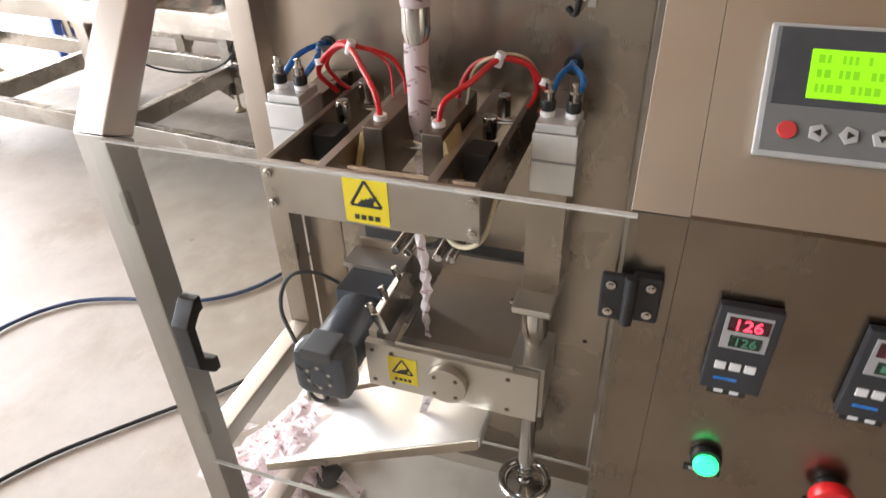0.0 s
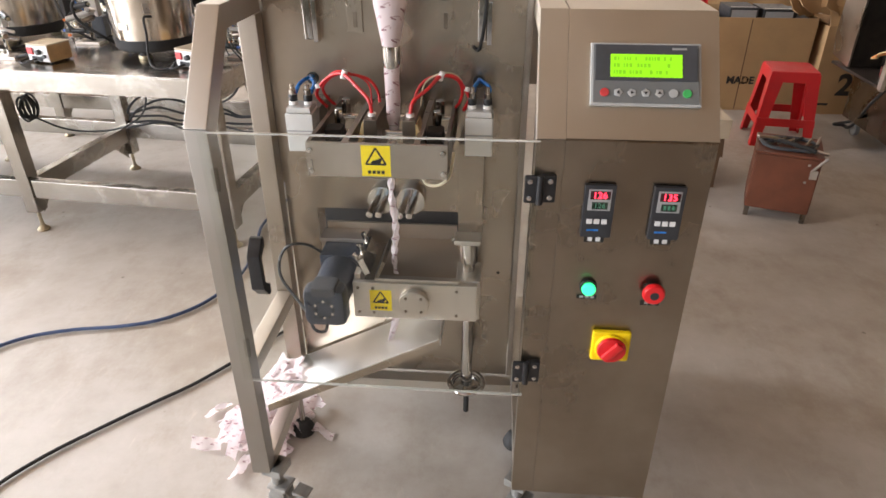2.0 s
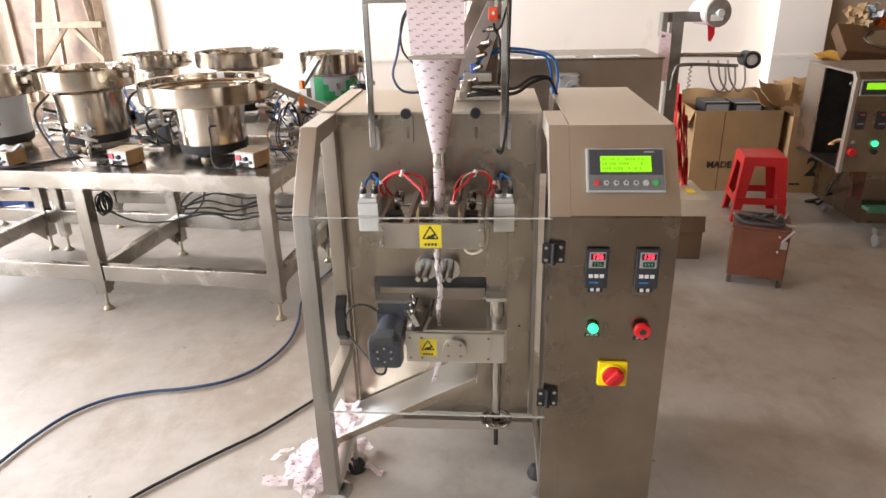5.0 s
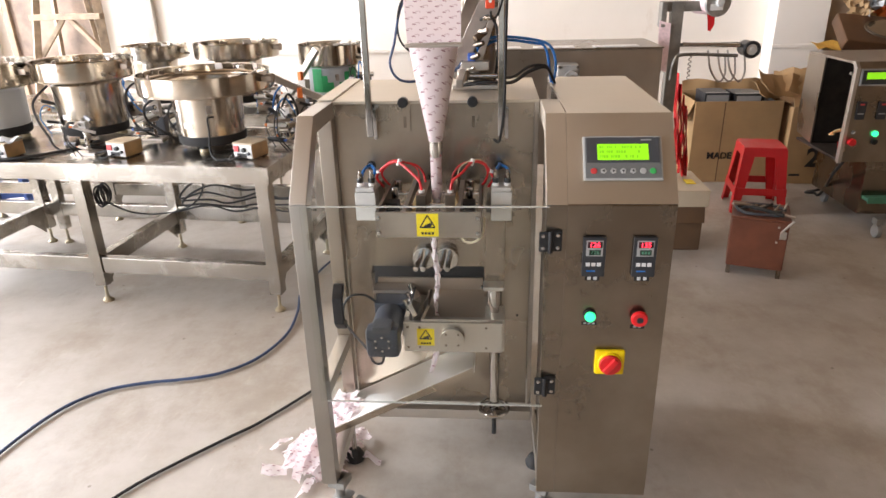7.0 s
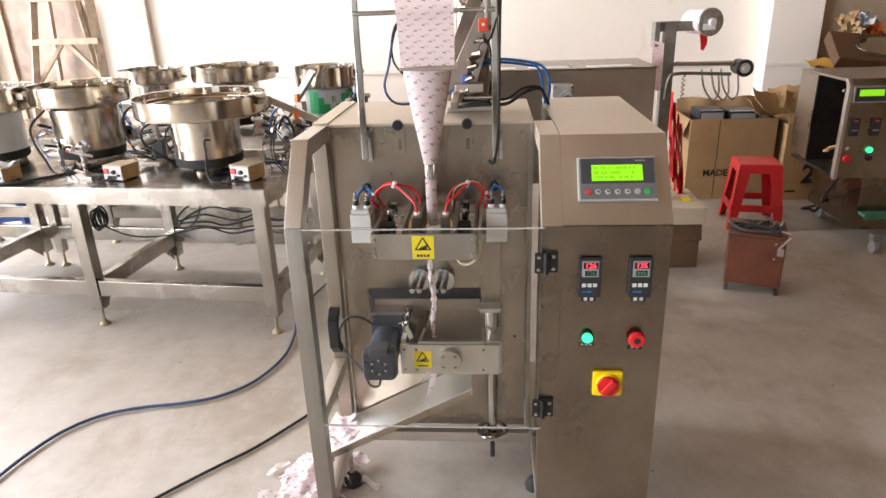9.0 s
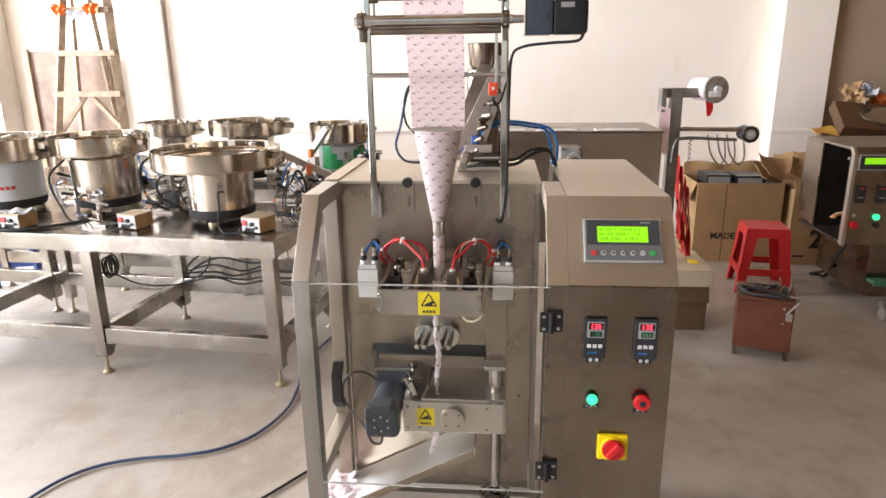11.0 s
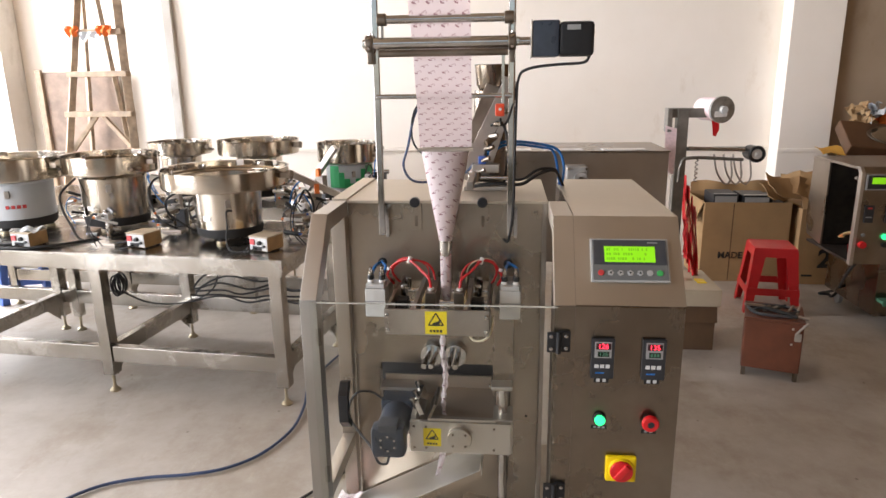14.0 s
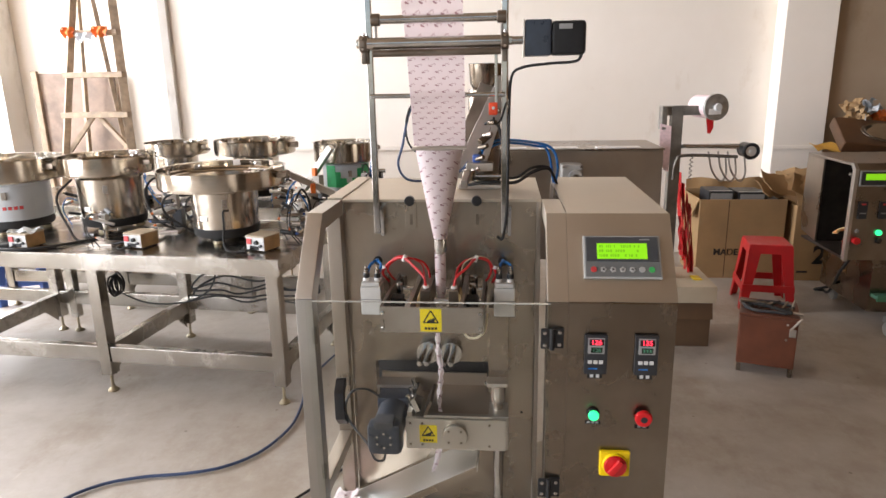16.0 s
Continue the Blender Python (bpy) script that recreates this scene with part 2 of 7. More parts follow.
LED_BACK = plain("digit_window", (0.05, 0.01, 0.012), 0.3)
LED_BACK_G = plain("digit_window_green", (0.015, 0.03, 0.018), 0.3)
LAMP_GREEN = glow("green_lamp", (0.03, 0.80, 0.24), 1.5)
RED_KNOB = plain("red_plastic", (0.62, 0.012, 0.016), 0.35, 0, 0.12, 30, 0.02, 0.2)
STOOL_RED = plain("stool_red_plastic", (0.52, 0.012, 0.016), 0.38, 0, 0.10, 8, 0.03, 0.1)
YELLOW = plain("yellow_plastic", (0.85, 0.60, 0.0), 0.45, 0, 0.06, 30)
STICKER = plain("yellow_sticker", (0.86, 0.68, 0.015), 0.4, 0, 0.05, 12)
INK = plain("black_ink", (0.015, 0.014, 0.012), 0.5)
RED_HOSE = plain("red_sleeve", (0.54, 0.010, 0.013), 0.42, 0, 0.15, 60)
BLUE_HOSE = plain("blue_air_tube", (0.02, 0.16, 0.48), 0.3, 0, 0.15, 60)
BLUE_CABLE = plain("blue_grey_cable", (0.035, 0.06, 0.13), 0.45, 0, 0.2, 20)
WHITE_TIE = plain("white_nylon", (0.75, 0.73, 0.70), 0.5)
TAN_WIRE = plain("tan_wire", (0.55, 0.47, 0.32), 0.5)
BRONZE = plain("brass_liner", (0.62, 0.47, 0.24), 0.4, 0.5, 0.2, 40)
CASTOR_GREY = plain("zinc_castor", (0.36, 0.36, 0.34), 0.4, 0.7, 0.2, 40)
CARTON = plain("brown_cardboard", (0.36, 0.225, 0.105), 0.8, 0, 0.12, 5, 0.1)
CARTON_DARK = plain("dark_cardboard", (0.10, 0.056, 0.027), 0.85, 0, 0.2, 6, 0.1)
WOOD_CASE = plain("varnished_plywood", (0.40, 0.25, 0.11), 0.45, 0, 0.2, 18, 0.05)
PAPERBOARD = plain("cream_board", (0.50, 0.42, 0.30), 0.7, 0, 0.08, 6)
BOX_RED = plain("red_brown_box", (0.15, 0.047, 0.022), 0.5, 0, 0.22, 9, 0.08)
WOOD = plain("old_ladder_wood", (0.33, 0.245, 0.165), 0.75, 0, 0.35, 14, 0.2)
PLY = plain("plywood_board", (0.25, 0.18, 0.135), 0.8, 0, 0.42, 5.0, 0.1)
PAPER_YELLOW = plain("orange_yellow_paper", (0.62, 0.34, 0.05), 0.7, 0, 0.15, 14)
BROWN_TOP = plain("brown_lacquer", (0.10, 0.048, 0.022), 0.35, 0, 0.3, 6)
BLUE_PLASTIC = plain("blue_plastic", (0.06, 0.13, 0.44), 0.45, 0, 0.1, 12)
GREEN_PAINT = plain("green_print", (0.02, 0.32, 0.10), 0.5)
WHITE_PLASTIC = plain("white_enamel", (0.52, 0.545, 0.56), 0.35, 0, 0.04, 8)
ORANGE = plain("orange_plastic", (0.75, 0.18, 0.03), 0.5, 0, 0.2, 30)
RED_ORANGE = plain("red_orange_plastic", (0.72, 0.07, 0.02), 0.45, 0, 0.15, 30)
GREEN_TRAY = plain("dull_green_paint", (0.06, 0.20, 0.12), 0.55, 0, 0.2, 12)


def concrete():
    m, t, b, l = base_mat("worn_concrete")
    v = coords(t, (1, 1, 1))
    big = noise_tex(t, v, 0.9, 6, 0.6)
    mid = noise_tex(t, v, 6, 6, 0.65)
    fine = noise_tex(t, v, 90, 3)
    c = ramp(t, big, [(0.3, (0.33, 0.285, 0.23)), (0.5, (0.40, 0.36, 0.305)), (0.72, (0.47, 0.435, 0.385))])
    c = mix(t, 0.45, c, ramp(t, mid, [(0.34, (0.31, 0.265, 0.215)), (0.5, (0.41, 0.37, 0.32)), (0.66, (0.49, 0.455, 0.41))]))
    vo = t.nodes.new("ShaderNodeTexVoronoi")
    vo.inputs["Scale"].default_value = 7
    l.new(v, vo.inputs["Vector"])
    spot = ramp(t, vo.outputs["Distance"], [(0.03, (0.3, 0.27, 0.23)), (0.055, (1, 1, 1))])
    c = mix(t, 0.6, c, spot, "MULTIPLY")
    stain = ramp(t, noise_tex(t, coords(t, (1, 0.7, 1)), 2.1, 9, 0.72), [(0.50, (1, 1, 1)), (0.60, (0.80, 0.75, 0.69)), (0.72, (0.66, 0.60, 0.53))])
    c = mix(t, 0.65, c, stain, "MULTIPLY")
    scuff = ramp(t, noise_tex(t, coords(t, (5, 1.2, 1), turn=(0, 0, 0.5)), 7, 6, 0.7), [(0.60, (1, 1, 1)), (0.70, (1.13, 1.12, 1.10))])
    c = mix(t, 0.8, c, scuff, "MULTIPLY")
    l.new(c, b.inputs["Base Color"])
    l.new(span(t, mid, 0.48, 0.75), b.inputs["Roughness"])
    bump(t, b, mix(t, 0.5, mid, fine), 0.15, 0.004)
    return m


def plaster(name, lo, hi, stain):
    m, t, b, l = base_mat(name)
    v = coords(t, (1, 1, 1))
    c = ramp(t, noise_tex(t, v, 0.8, 6, 0.6), [(0.3, lo), (0.65, hi)])
    s = ramp(t, noise_tex(t, coords(t, (1, 1, 0.5)), 3.1, 8, 0.7), [(0.60, (1, 1, 1)), (0.75, stain)])
    l.new(mix(t, 0.5, c, s, "MULTIPLY"), b.inputs["Base Color"])
    b.inputs["Roughness"].default_value = 0.85
    bump(t, b, noise_tex(t, v, 25, 5), 0.2, 0.004)
    return m


def calc(t, op, a, b=None, c=None):
    n = t.nodes.new("ShaderNodeMath")
    n.operation = op
    for sock, v in zip(n.inputs, (a, b, c)):
        if isinstance(v, (int, float)):
            sock.default_value = v
        elif v is not None:
            t.links.new(v, sock)
    return n.outputs[0]


def film_mat():
    """Thin film printed with staggered rows of small sprigs: a dark bud and a pale curl."""
    m, t, b, l = base_mat("printed_film")
    sep = t.nodes.new("ShaderNodeSeparateXYZ")
    l.new(coords(t, (1, 1, 1)), sep.inputs[0])
    down = calc(t, "MULTIPLY_ADD", sep.outputs[1], 0.7, sep.outputs[2])
    v = calc(t, "DIVIDE", down, 0.0195)
    row = calc(t, "FLOOR", v)
    u = calc(t, "MULTIPLY_ADD", row, 0.5, calc(t, "DIVIDE", sep.outputs[0], 0.0355))
    fu, fv = calc(t, "FRACT", u), calc(t, "FRACT", v)
    wob = noise_tex(t, coords(t, (1, 1, 1)), 520, 2)

    def blob(cu, cv, ru, rv, lean):
        du = calc(t, "SUBTRACT", fu, cu)
        dv = calc(t, "MULTIPLY_ADD", du, lean, calc(t, "SUBTRACT", fv, cv))
        d = calc(t, "ADD", calc(t, "POWER", calc(t, "ABSOLUTE", calc(t, "DIVIDE", du, ru)), 2), calc(t, "POWER", calc(t, "ABSOLUTE", calc(t, "DIVIDE", dv, rv)), 2))
        return calc(t, "LESS_THAN", calc(t, "MULTIPLY_ADD", wob, 1.5, calc(t, "SUBTRACT", d, 0.75)), 1.0)

    bud = calc(t, "MAXIMUM", blob(0.32, 0.38, 0.10, 0.11, 0.5), blob(0.45, 0.32, 0.06, 0.08, 0.0))
    curl = calc(t, "MAXIMUM", blob(0.54, 0.62, 0.19, 0.075, -0.6), blob(0.72, 0.52, 0.05, 0.12, 0.0))
    c = mix(t, curl, (0.95, 0.875, 0.875), (0.74, 0.62, 0.63))
    c = mix(t, bud, c, (0.50, 0.33, 0.35))
    l.new(c, b.inputs["Base Color"])
    b.inputs["Roughness"].default_value = 0.32
    thin = t.nodes.new("ShaderNodeBsdfTranslucent")
    l.new(c, thin.inputs["Color"])
    both = t.nodes.new("ShaderNodeMixShader")
    both.inputs[0].default_value = 0.62
    l.new(b.outputs[0], both.inputs[1])
    l.new(thin.outputs[0], both.inputs[2])
    l.new(both.outputs[0], t.nodes["Material Output"].inputs[0])
    return m


def glass_mat(name, tint=(0.98, 0.99, 0.98), rough=0.02):
    m, t, b, l = base_mat(name)
    out = t.nodes["Material Output"]
    clear = t.nodes.new("ShaderNodeBsdfTransparent")
    clear.inputs[0].default_value = (*tint, 1)
    shine = t.nodes.new("ShaderNodeBsdfGlossy")
    shine.inputs["Roughness"].default_value = rough
    lw = t.nodes.new("ShaderNodeLayerWeight")
    lw.inputs["Blend"].default_value = 0.5
    fr = t.nodes.new("ShaderNodeMapRange")
    fr.inputs[1].default_value, fr.inputs[2].default_value, fr.inputs[3].default_value, fr.inputs[4].default_value = 0.5, 1.0, 0.02, 0.35
    l.new(lw.outputs["Facing"], fr.inputs[0])
    mx = t.nodes.new("ShaderNodeMixShader")
    l.new(fr.outputs[0], mx.inputs[0])
    l.new(clear.outputs[0], mx.inputs[1])
    l.new(shine.outputs[0], mx.inputs[2])
    l.new(mx.outputs[0], out.inputs[0])
    return m


CONCRETE = concrete()
WALL = plaster("white_plaster", (0.84, 0.765, 0.665), (0.91, 0.84, 0.75), (0.74, 0.66, 0.55))
WALL_WORN = plaster("chipped_white_paint", (0.52, 0.49, 0.44), (0.72, 0.69, 0.64), (0.45, 0.40, 0.34))
# tan plaster with the dimness beyond the pillar mixed into its colour
WALL_DIM = plaster("shade_dimmed_cream_plaster", (0.36, 0.275, 0.185), (0.45, 0.36, 0.26), (0.7, 0.62, 0.5))
WALL_TAN = plaster("tan_plaster", (0.20, 0.122, 0.064), (0.27, 0.175, 0.10), (0.7, 0.62, 0.5))
CEIL = plaster("ceiling_paint", (0.25, 0.175, 0.11), (0.33, 0.245, 0.165), (0.8, 0.75, 0.7))
WALL_GREY = plaster("grey_trim_paint", (0.38, 0.34, 0.29), (0.50, 0.45, 0.40), (0.6, 0.55, 0.48))
FILM = film_mat()
ACRYLIC = glass_mat("clear_acrylic")
EDGE = plain("acrylic_edge", (0.50, 0.50, 0.46), 0.25)
PANE = glass_mat("window_glass")
CLEAR_CLIP = glass_mat("clear_plastic_clip", (0.86, 0.87, 0.85), 0.2)

# ---- the hall ----
tagged(part("floor", box(ROOM_X0, ROOM_X1, ROOM_Y0, ROOM_Y1 + 0.2, -0.12, 0, 0), CONCRETE), "bare worn concrete floor with dusty stains and specks", "floor", kind="structure")
tagged(part("ceiling", box(ROOM_X0 - 0.2, ROOM_X1 + 0.2, ROOM_Y0 - 0.2, ROOM_Y1 + 0.2, ROOM_Z, ROOM_Z + 0.15, 0), CEIL), "plain painted workshop ceiling", "ceiling", kind="structure")


def wall_with_openings(name, axis, at, thick, a0, a1, openings, material, label):
    """A wall along x or y with holes (from, to, sill, head) cut through it."""
    bm = None
    cuts = sorted(openings)
    spans = []
    pos = a0
    for o0, o1, s, h in cuts:
        spans += [(pos, o0, 0, ROOM_Z), (o0, o1, 0, s), (o0, o1, h, ROOM_Z)]
        pos = o1
    spans.append((pos, a1, 0, ROOM_Z))
    for p, q, z0, z1 in spans:
        if q - p < 1e-3 or z1 - z0 < 1e-3:
            continue
        bm = box(p, q, at, at + thick, z0, z1, 0, bm) if axis == "x" else box(at, at + thick, p, q, z0, z1, 0, bm)
    return tagged(part(name, bm, material, None, "", False), label, "wall", kind="structure")


WEST = [(2.0, 4.4, 1.1, 3.5), (-4.6, 0.4, 0.02, 3.4)]
wall_with_openings("wall_west", "y", ROOM_X0 - 0.2, 0.2, ROOM_Y0, ROOM_Y1 + 0.2, WEST, WALL, "white plastered wall with large daylight windows")
wall_with_openings("wall_north", "x", ROOM_Y1, 0.2, ROOM_X0, ROOM_X1, [(-6.0, -4.76, 1.5, 3.5)], WALL, "white plastered wall, faintly stained and overexposed by daylight")
# unseen wall; its opening is added for the south fill
wall_with_openings("wall_south", "x", ROOM_Y0 - 0.2, 0.2, ROOM_X0, ROOM_X1, [(-3.5, 0.5, 0.0, 3.4)], WALL_TAN, "unseen tan plastered wall with a wide opening added for fill light")
wall_with_openings("wall_east", "y", ROOM_X1, 0.2, ROOM_Y0, ROOM_Y1 + 0.2, [], WALL_TAN, "plain tan plastered wall")


def window(name, axis, at, a0, a1, z0, z1):
    w = thing(name, (at, a0, z0) if axis == "y" else (a0, at, z0), "steel-framed window with clear panes and bright daylight", "window", kind="structure")
    n = 3 if a1 - a0 > 2 else 2
    frame_bm = None
    bars = [(a0, a0 + 0.05, z0, z1), (a1 - 0.05, a1, z0, z1), (a0, a1, z0, z0 + 0.05), (a0, a1, z1 - 0.05, z1)]
    bars += [(a0 + (a1 - a0) * k / n - 0.02, a0 + (a1 - a0) * k / n + 0.02, z0, z1) for k in range(1, n)]
    for p, q, r, s in bars:
        frame_bm = box(p, q, at - 0.03, at + 0.03, r, s, 0.003, frame_bm) if axis == "x" else box(at - 0.03, at + 0.03, p, q, r, s, 0.003, frame_bm)
    part("window_frame", frame_bm, WALL_GREY, w)
    for k in range(n):
        p, q = a0 + (a1 - a0) * k / n + 0.03, a0 + (a1 - a0) * (k + 1) / n - 0.03
        pane = part("pane", box(p, q, at - 0.003, at + 0.003, z0 + 0.05, z1 - 0.05, 0) if axis == "x" else box(at - 0.003, at + 0.003, p, q, z0 + 0.05, z1 - 0.05, 0), PANE, w)
        pane.visible_shadow = False
    return w


for i, (a, b, s, h) in enumerate(WEST):
    window("window_%d" % (i + 1), "y", ROOM_X0 - 0.1, a, b, s, h)
window("window_3", "x", ROOM_Y1 + 0.06, -6.0, -4.76, 1.5, 3.5)

tagged(part("pillar_east", box(1.97, 2.351, 4.50, ROOM_Y1 - 0.003, 0, ROOM_Z, 0.006), WALL), "square white plastered pillar with chipped edges", "pillar", kind="structure")
tagged(part("pillar_west", box(-4.70, -4.42, 4.45, ROOM_Y1 - 0.003, 0, ROOM_Z, 0.008), WALL_WORN), "greyish plastered pillar beside the window", "pillar", kind="structure")
tagged(part("trim_batten", box(-3.06, -2.985, 4.65, ROOM_Y1 - 0.003, 0, ROOM_Z, 0.006), WALL_WORN), "weathered upright batten with chipped paint on the wall", "trim", kind="structure")
tagged(part("trim_dado", box(-2.97, 1.965, 4.672, ROOM_Y1 - 0.003, 0.90, 0.93, 0.004), WALL), "narrow white ledge running along the wall", "trim", kind="structure")
tagged(part("trim_dado", box(1.966, 2.354, 4.488, 4.4995, 0.90, 0.93, 0.004), WALL), "narrow white ledge running round the pillar", "trim", kind="structure")
tagged(part("trim_sill", box(-6.0, -4.71, 4.60, ROOM_Y1 - 0.003, 1.45, 1.49, 0.004), WALL_GREY), "grey window sill ledge", "trim", kind="structure")
tagged(part("wall_lower_west", box(-6.0, -4.71, 4.64, ROOM_Y1 - 0.003, 0, 1.447, 0), WALL_WORN), "dull worn lower wall under the window", "wall", kind="structure")
tagged(part("wall_north_east", box(2.363, ROOM_X1 - 0.003, 4.62, ROOM_Y1 - 0.003, 0, ROOM_Z - 0.003, 0), WALL_DIM), "tan wall behind the pillar with its dimness put into the colour", "wall", kind="structure")

# ---- the packing machine ----
X0, X1 = -0.626, 0.259          # outer sides
FY, BY, RY = 0.50, 0.85, 1.235  # front, back panel, rear
FOLD, CAPY, CAPZ = 0.992, 0.637, 1.172
machine = thing("packing_machine", (-0.19, 0.85, 0), "upright stainless steel film packing machine with control cabinet on castors", "packing machine")


def screw(x, y, z, r=0.006, into=None, d=0.005):
    into = rod((x, y, z), (x, y - d, z), r, 12, None, r * 0.3, into)
    return rod((x, y - d, z), (x, y - d - 0.0015, z), r * 0.55, 6, None, 0, into)


SIDE = [(FY, 0.165), (FY, FOLD), (CAPY, CAPZ), (RY, CAPZ - 0.006), (RY, 0.165)]
cabinet = part("control_cabinet", prism([(FY, 0.165), (FY, FOLD - 0.002), (CAPY, CAPZ - 0.003), (RY, CAPZ - 0.009), (RY, 0.165)], 0.0171, X1, 0.0005), STEEL_SHADE_TONE, machine, "tall brushed steel control cabinet")
slope = Vector((0, CAPY - FY, CAPZ - FOLD)).normalized()
out = Vector((0, -slope.z, slope.y))


def on_slope(x, s, n=0.0):
    """A point on the sloping fascia: x, metres up the slope, metres proud of it."""
    return Vector((x, FY, FOLD)) + slope * s + out * n


SL = Matrix(((1, 0, 0, 0), (0, slope.y, out.y, 0), (0, slope.z, out.z, 0), (0, 0, 0, 1)))


def slab(x0, x1, s0, s1, n0, n1, bev=0.0008, into=None):
    """A box lying on the sloping fascia."""
    return merge(into, turned(box(x0, x1, s0, s1, n0, n1, bev), Matrix.Translation((0, FY, FOLD)) @ SL))


SLEN = math.hypot(CAPY - FY, CAPZ - FOLD)
part("fascia", slab(0.0174, X1 + 0.001, 0.002, SLEN - 0.001, 0.0002, 0.0008, 0.0002), STEEL_SATIN_LIT, cabinet, "satin sloping steel fascia with beige light put into its colour")
part("cabinet_top", box(0.019, X1 + 0.001, CAPY, RY, CAPZ - 0.006, CAPZ - 0.001, 0.001), STEEL_SATIN_LIT, cabinet)
# door post beside the cabinet
POST = [(FY, 0.165), (FY, FOLD), (CAPY, CAPZ), (BY - 0.012, CAPZ - 0.002), (BY - 0.012, CAPZ - 0.045), (CAPY + 0.02, CAPZ - 0.045), (FY + 0.04, FOLD - 0.02), (FY + 0.04, 0.165)]
LOWER = [(FY, 0.165), (FY, FOLD - 0.001), (FY + 0.04, FOLD - 0.021), (FY + 0.04, 0.165)]
UPPER = [(FY, FOLD), (CAPY, CAPZ), (BY - 0.012, CAPZ - 0.002), (BY - 0.012, CAPZ - 0.045), (CAPY + 0.02, CAPZ - 0.045), (FY + 0.04, FOLD - 0.02)]
post = part("door_post", prism(LOWER, -0.030, 0.0169, 0.0005), STEEL_SHADE_TONE, machine, "folded steel door post")
part("sloping_post", prism(UPPER, -0.030, 0.0169, 0.0005), STEEL_SATIN_LIT, post)
# dark steel here stands in for a dim reflection on the wall
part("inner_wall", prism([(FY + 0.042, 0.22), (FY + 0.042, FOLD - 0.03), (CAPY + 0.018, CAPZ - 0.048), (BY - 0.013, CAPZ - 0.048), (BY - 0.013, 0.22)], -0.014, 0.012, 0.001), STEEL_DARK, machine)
# the open frame on the other side
frame_side = part("side_frame", prism(LOWER, X0, X0 + 0.042, 0.002), STEEL_POST, machine, "square steel tube frame")
part("sloping_bar", prism(UPPER, X0, X0 + 0.042, 0.0025), STEEL_TUBE_LIT, frame_side)
part("rail", box(X0 + 0.003, X0 + 0.039, FY + 0.041, BY - 0.041, 0.43, 0.468, 0.003), STEEL_H, machine)
part("rail", box(X0 + 0.003, X0 + 0.039, FY + 0.041, BY - 0.041, 0.15, 0.188, 0.003), STEEL_H, machine)
part("rear_post", box(X0, X0 + 0.040, BY - 0.040, BY - 0.002, 0.15, CAPZ - 0.047, 0.002), STEEL, machine)
part("rail", box(X0 + 0.042, -0.032, BY - 0.042, BY - 0.004, 0.165, 0.200, 0.003), STEEL_H, machine)
part("rail", box(-0.0285, 0.012, FY + 0.042, RY - 0.01, 0.17, 0.205, 0.003), STEEL_H, machine)
# back panel with its dark opening
panel = None
for a, b, c, d in ((-0.584, -0.513, 0.203, CAPZ - 0.01), (-0.177, -0.046, 0.203, CAPZ - 0.01), (-0.513, -0.177, 0.682, CAPZ - 0.01), (-0.513, -0.177, 0.203, 0.47)):
    panel = box(a, b, BY, BY + 0.004, c, d, 0, panel)
bmesh.ops.remove_doubles(panel, verts=panel.verts, dist=1e-5)
part("back_panel", panel, STEEL_IN, machine, "brushed steel back plate with smeary reflections", False)
part("panel_strip", box(-0.043, -0.031, BY - 0.004, BY + 0.006, 0.203, CAPZ - 0.01, 0.001), STEEL_MID, machine)
# black sheet standing in for the shade inside the opening
part("opening_shade", box(-0.53, -0.16, BY + 0.12, BY + 0.124, 0.42, 0.72, 0), RUBBER, machine)
part("rear_housing", prism([(BY + 0.006, CAPZ - 0.012), (RY, CAPZ - 0.014), (RY, 0.2), (BY + 0.14, 0.2), (BY + 0.14, 0.74), (BY + 0.006, 0.74)], X0 + 0.004, -0.032, 0), STEEL, machine, "closed steel rear housing")
part("top_plate", box(X0, -0.031, BY - 0.012, RY, CAPZ - 0.010, CAPZ - 0.002, 0.0015), STEEL_SATIN_LIT, machine, "flat satin steel top plate with light put into its colour")
part("side_rib", box(X0, X0 + 0.042, BY - 0.011, RY, CAPZ - 0.0015, CAPZ + 0.003, 0.001), STEEL_SATIN_LIT, machine)
# see-through door
door = part("door", box(-0.600, -0.022, FY - 0.0075, FY - 0.0025, 0.452, 0.990, 0.0008), ACRYLIC, machine, "clear acrylic safety door")
part("door_edge", box(-0.582, -0.024, FY - 0.008, FY - 0.002, 0.9885, 0.9905, 0), EDGE, door)
part("door_edge", box(-0.582, -0.024, FY - 0.008, FY - 0.002, 0.4505, 0.4518, 0), EDGE, door)
for zc in (0.908, 0.516):
    hinge = part("hinge", box(-0.046, -0.021, FY - 0.016, FY - 0.008, zc - 0.025, zc + 0.025, 0.003), BLACK, door, "black plastic hinge with four screws")
    part("leaf", box(-0.019, 0.007, FY - 0.012, FY - 0.0005, zc - 0.025, zc + 0.025, 0.003), BLACK, hinge)
    part("barrel", rod((-0.020, FY - 0.016, zc - 0.026), (-0.020, FY - 0.016, zc + 0.026), 0.006, 16, None, 0.001), BLACK, hinge)
    for sx in (-0.037, -0.003):
        for sz in (-0.015, 0.015):
            part("screw", screw(sx, FY - (0.016 if sx < -0.02 else 0.012), zc + sz, 0.0048, None, 0.002), CHROME, hinge)
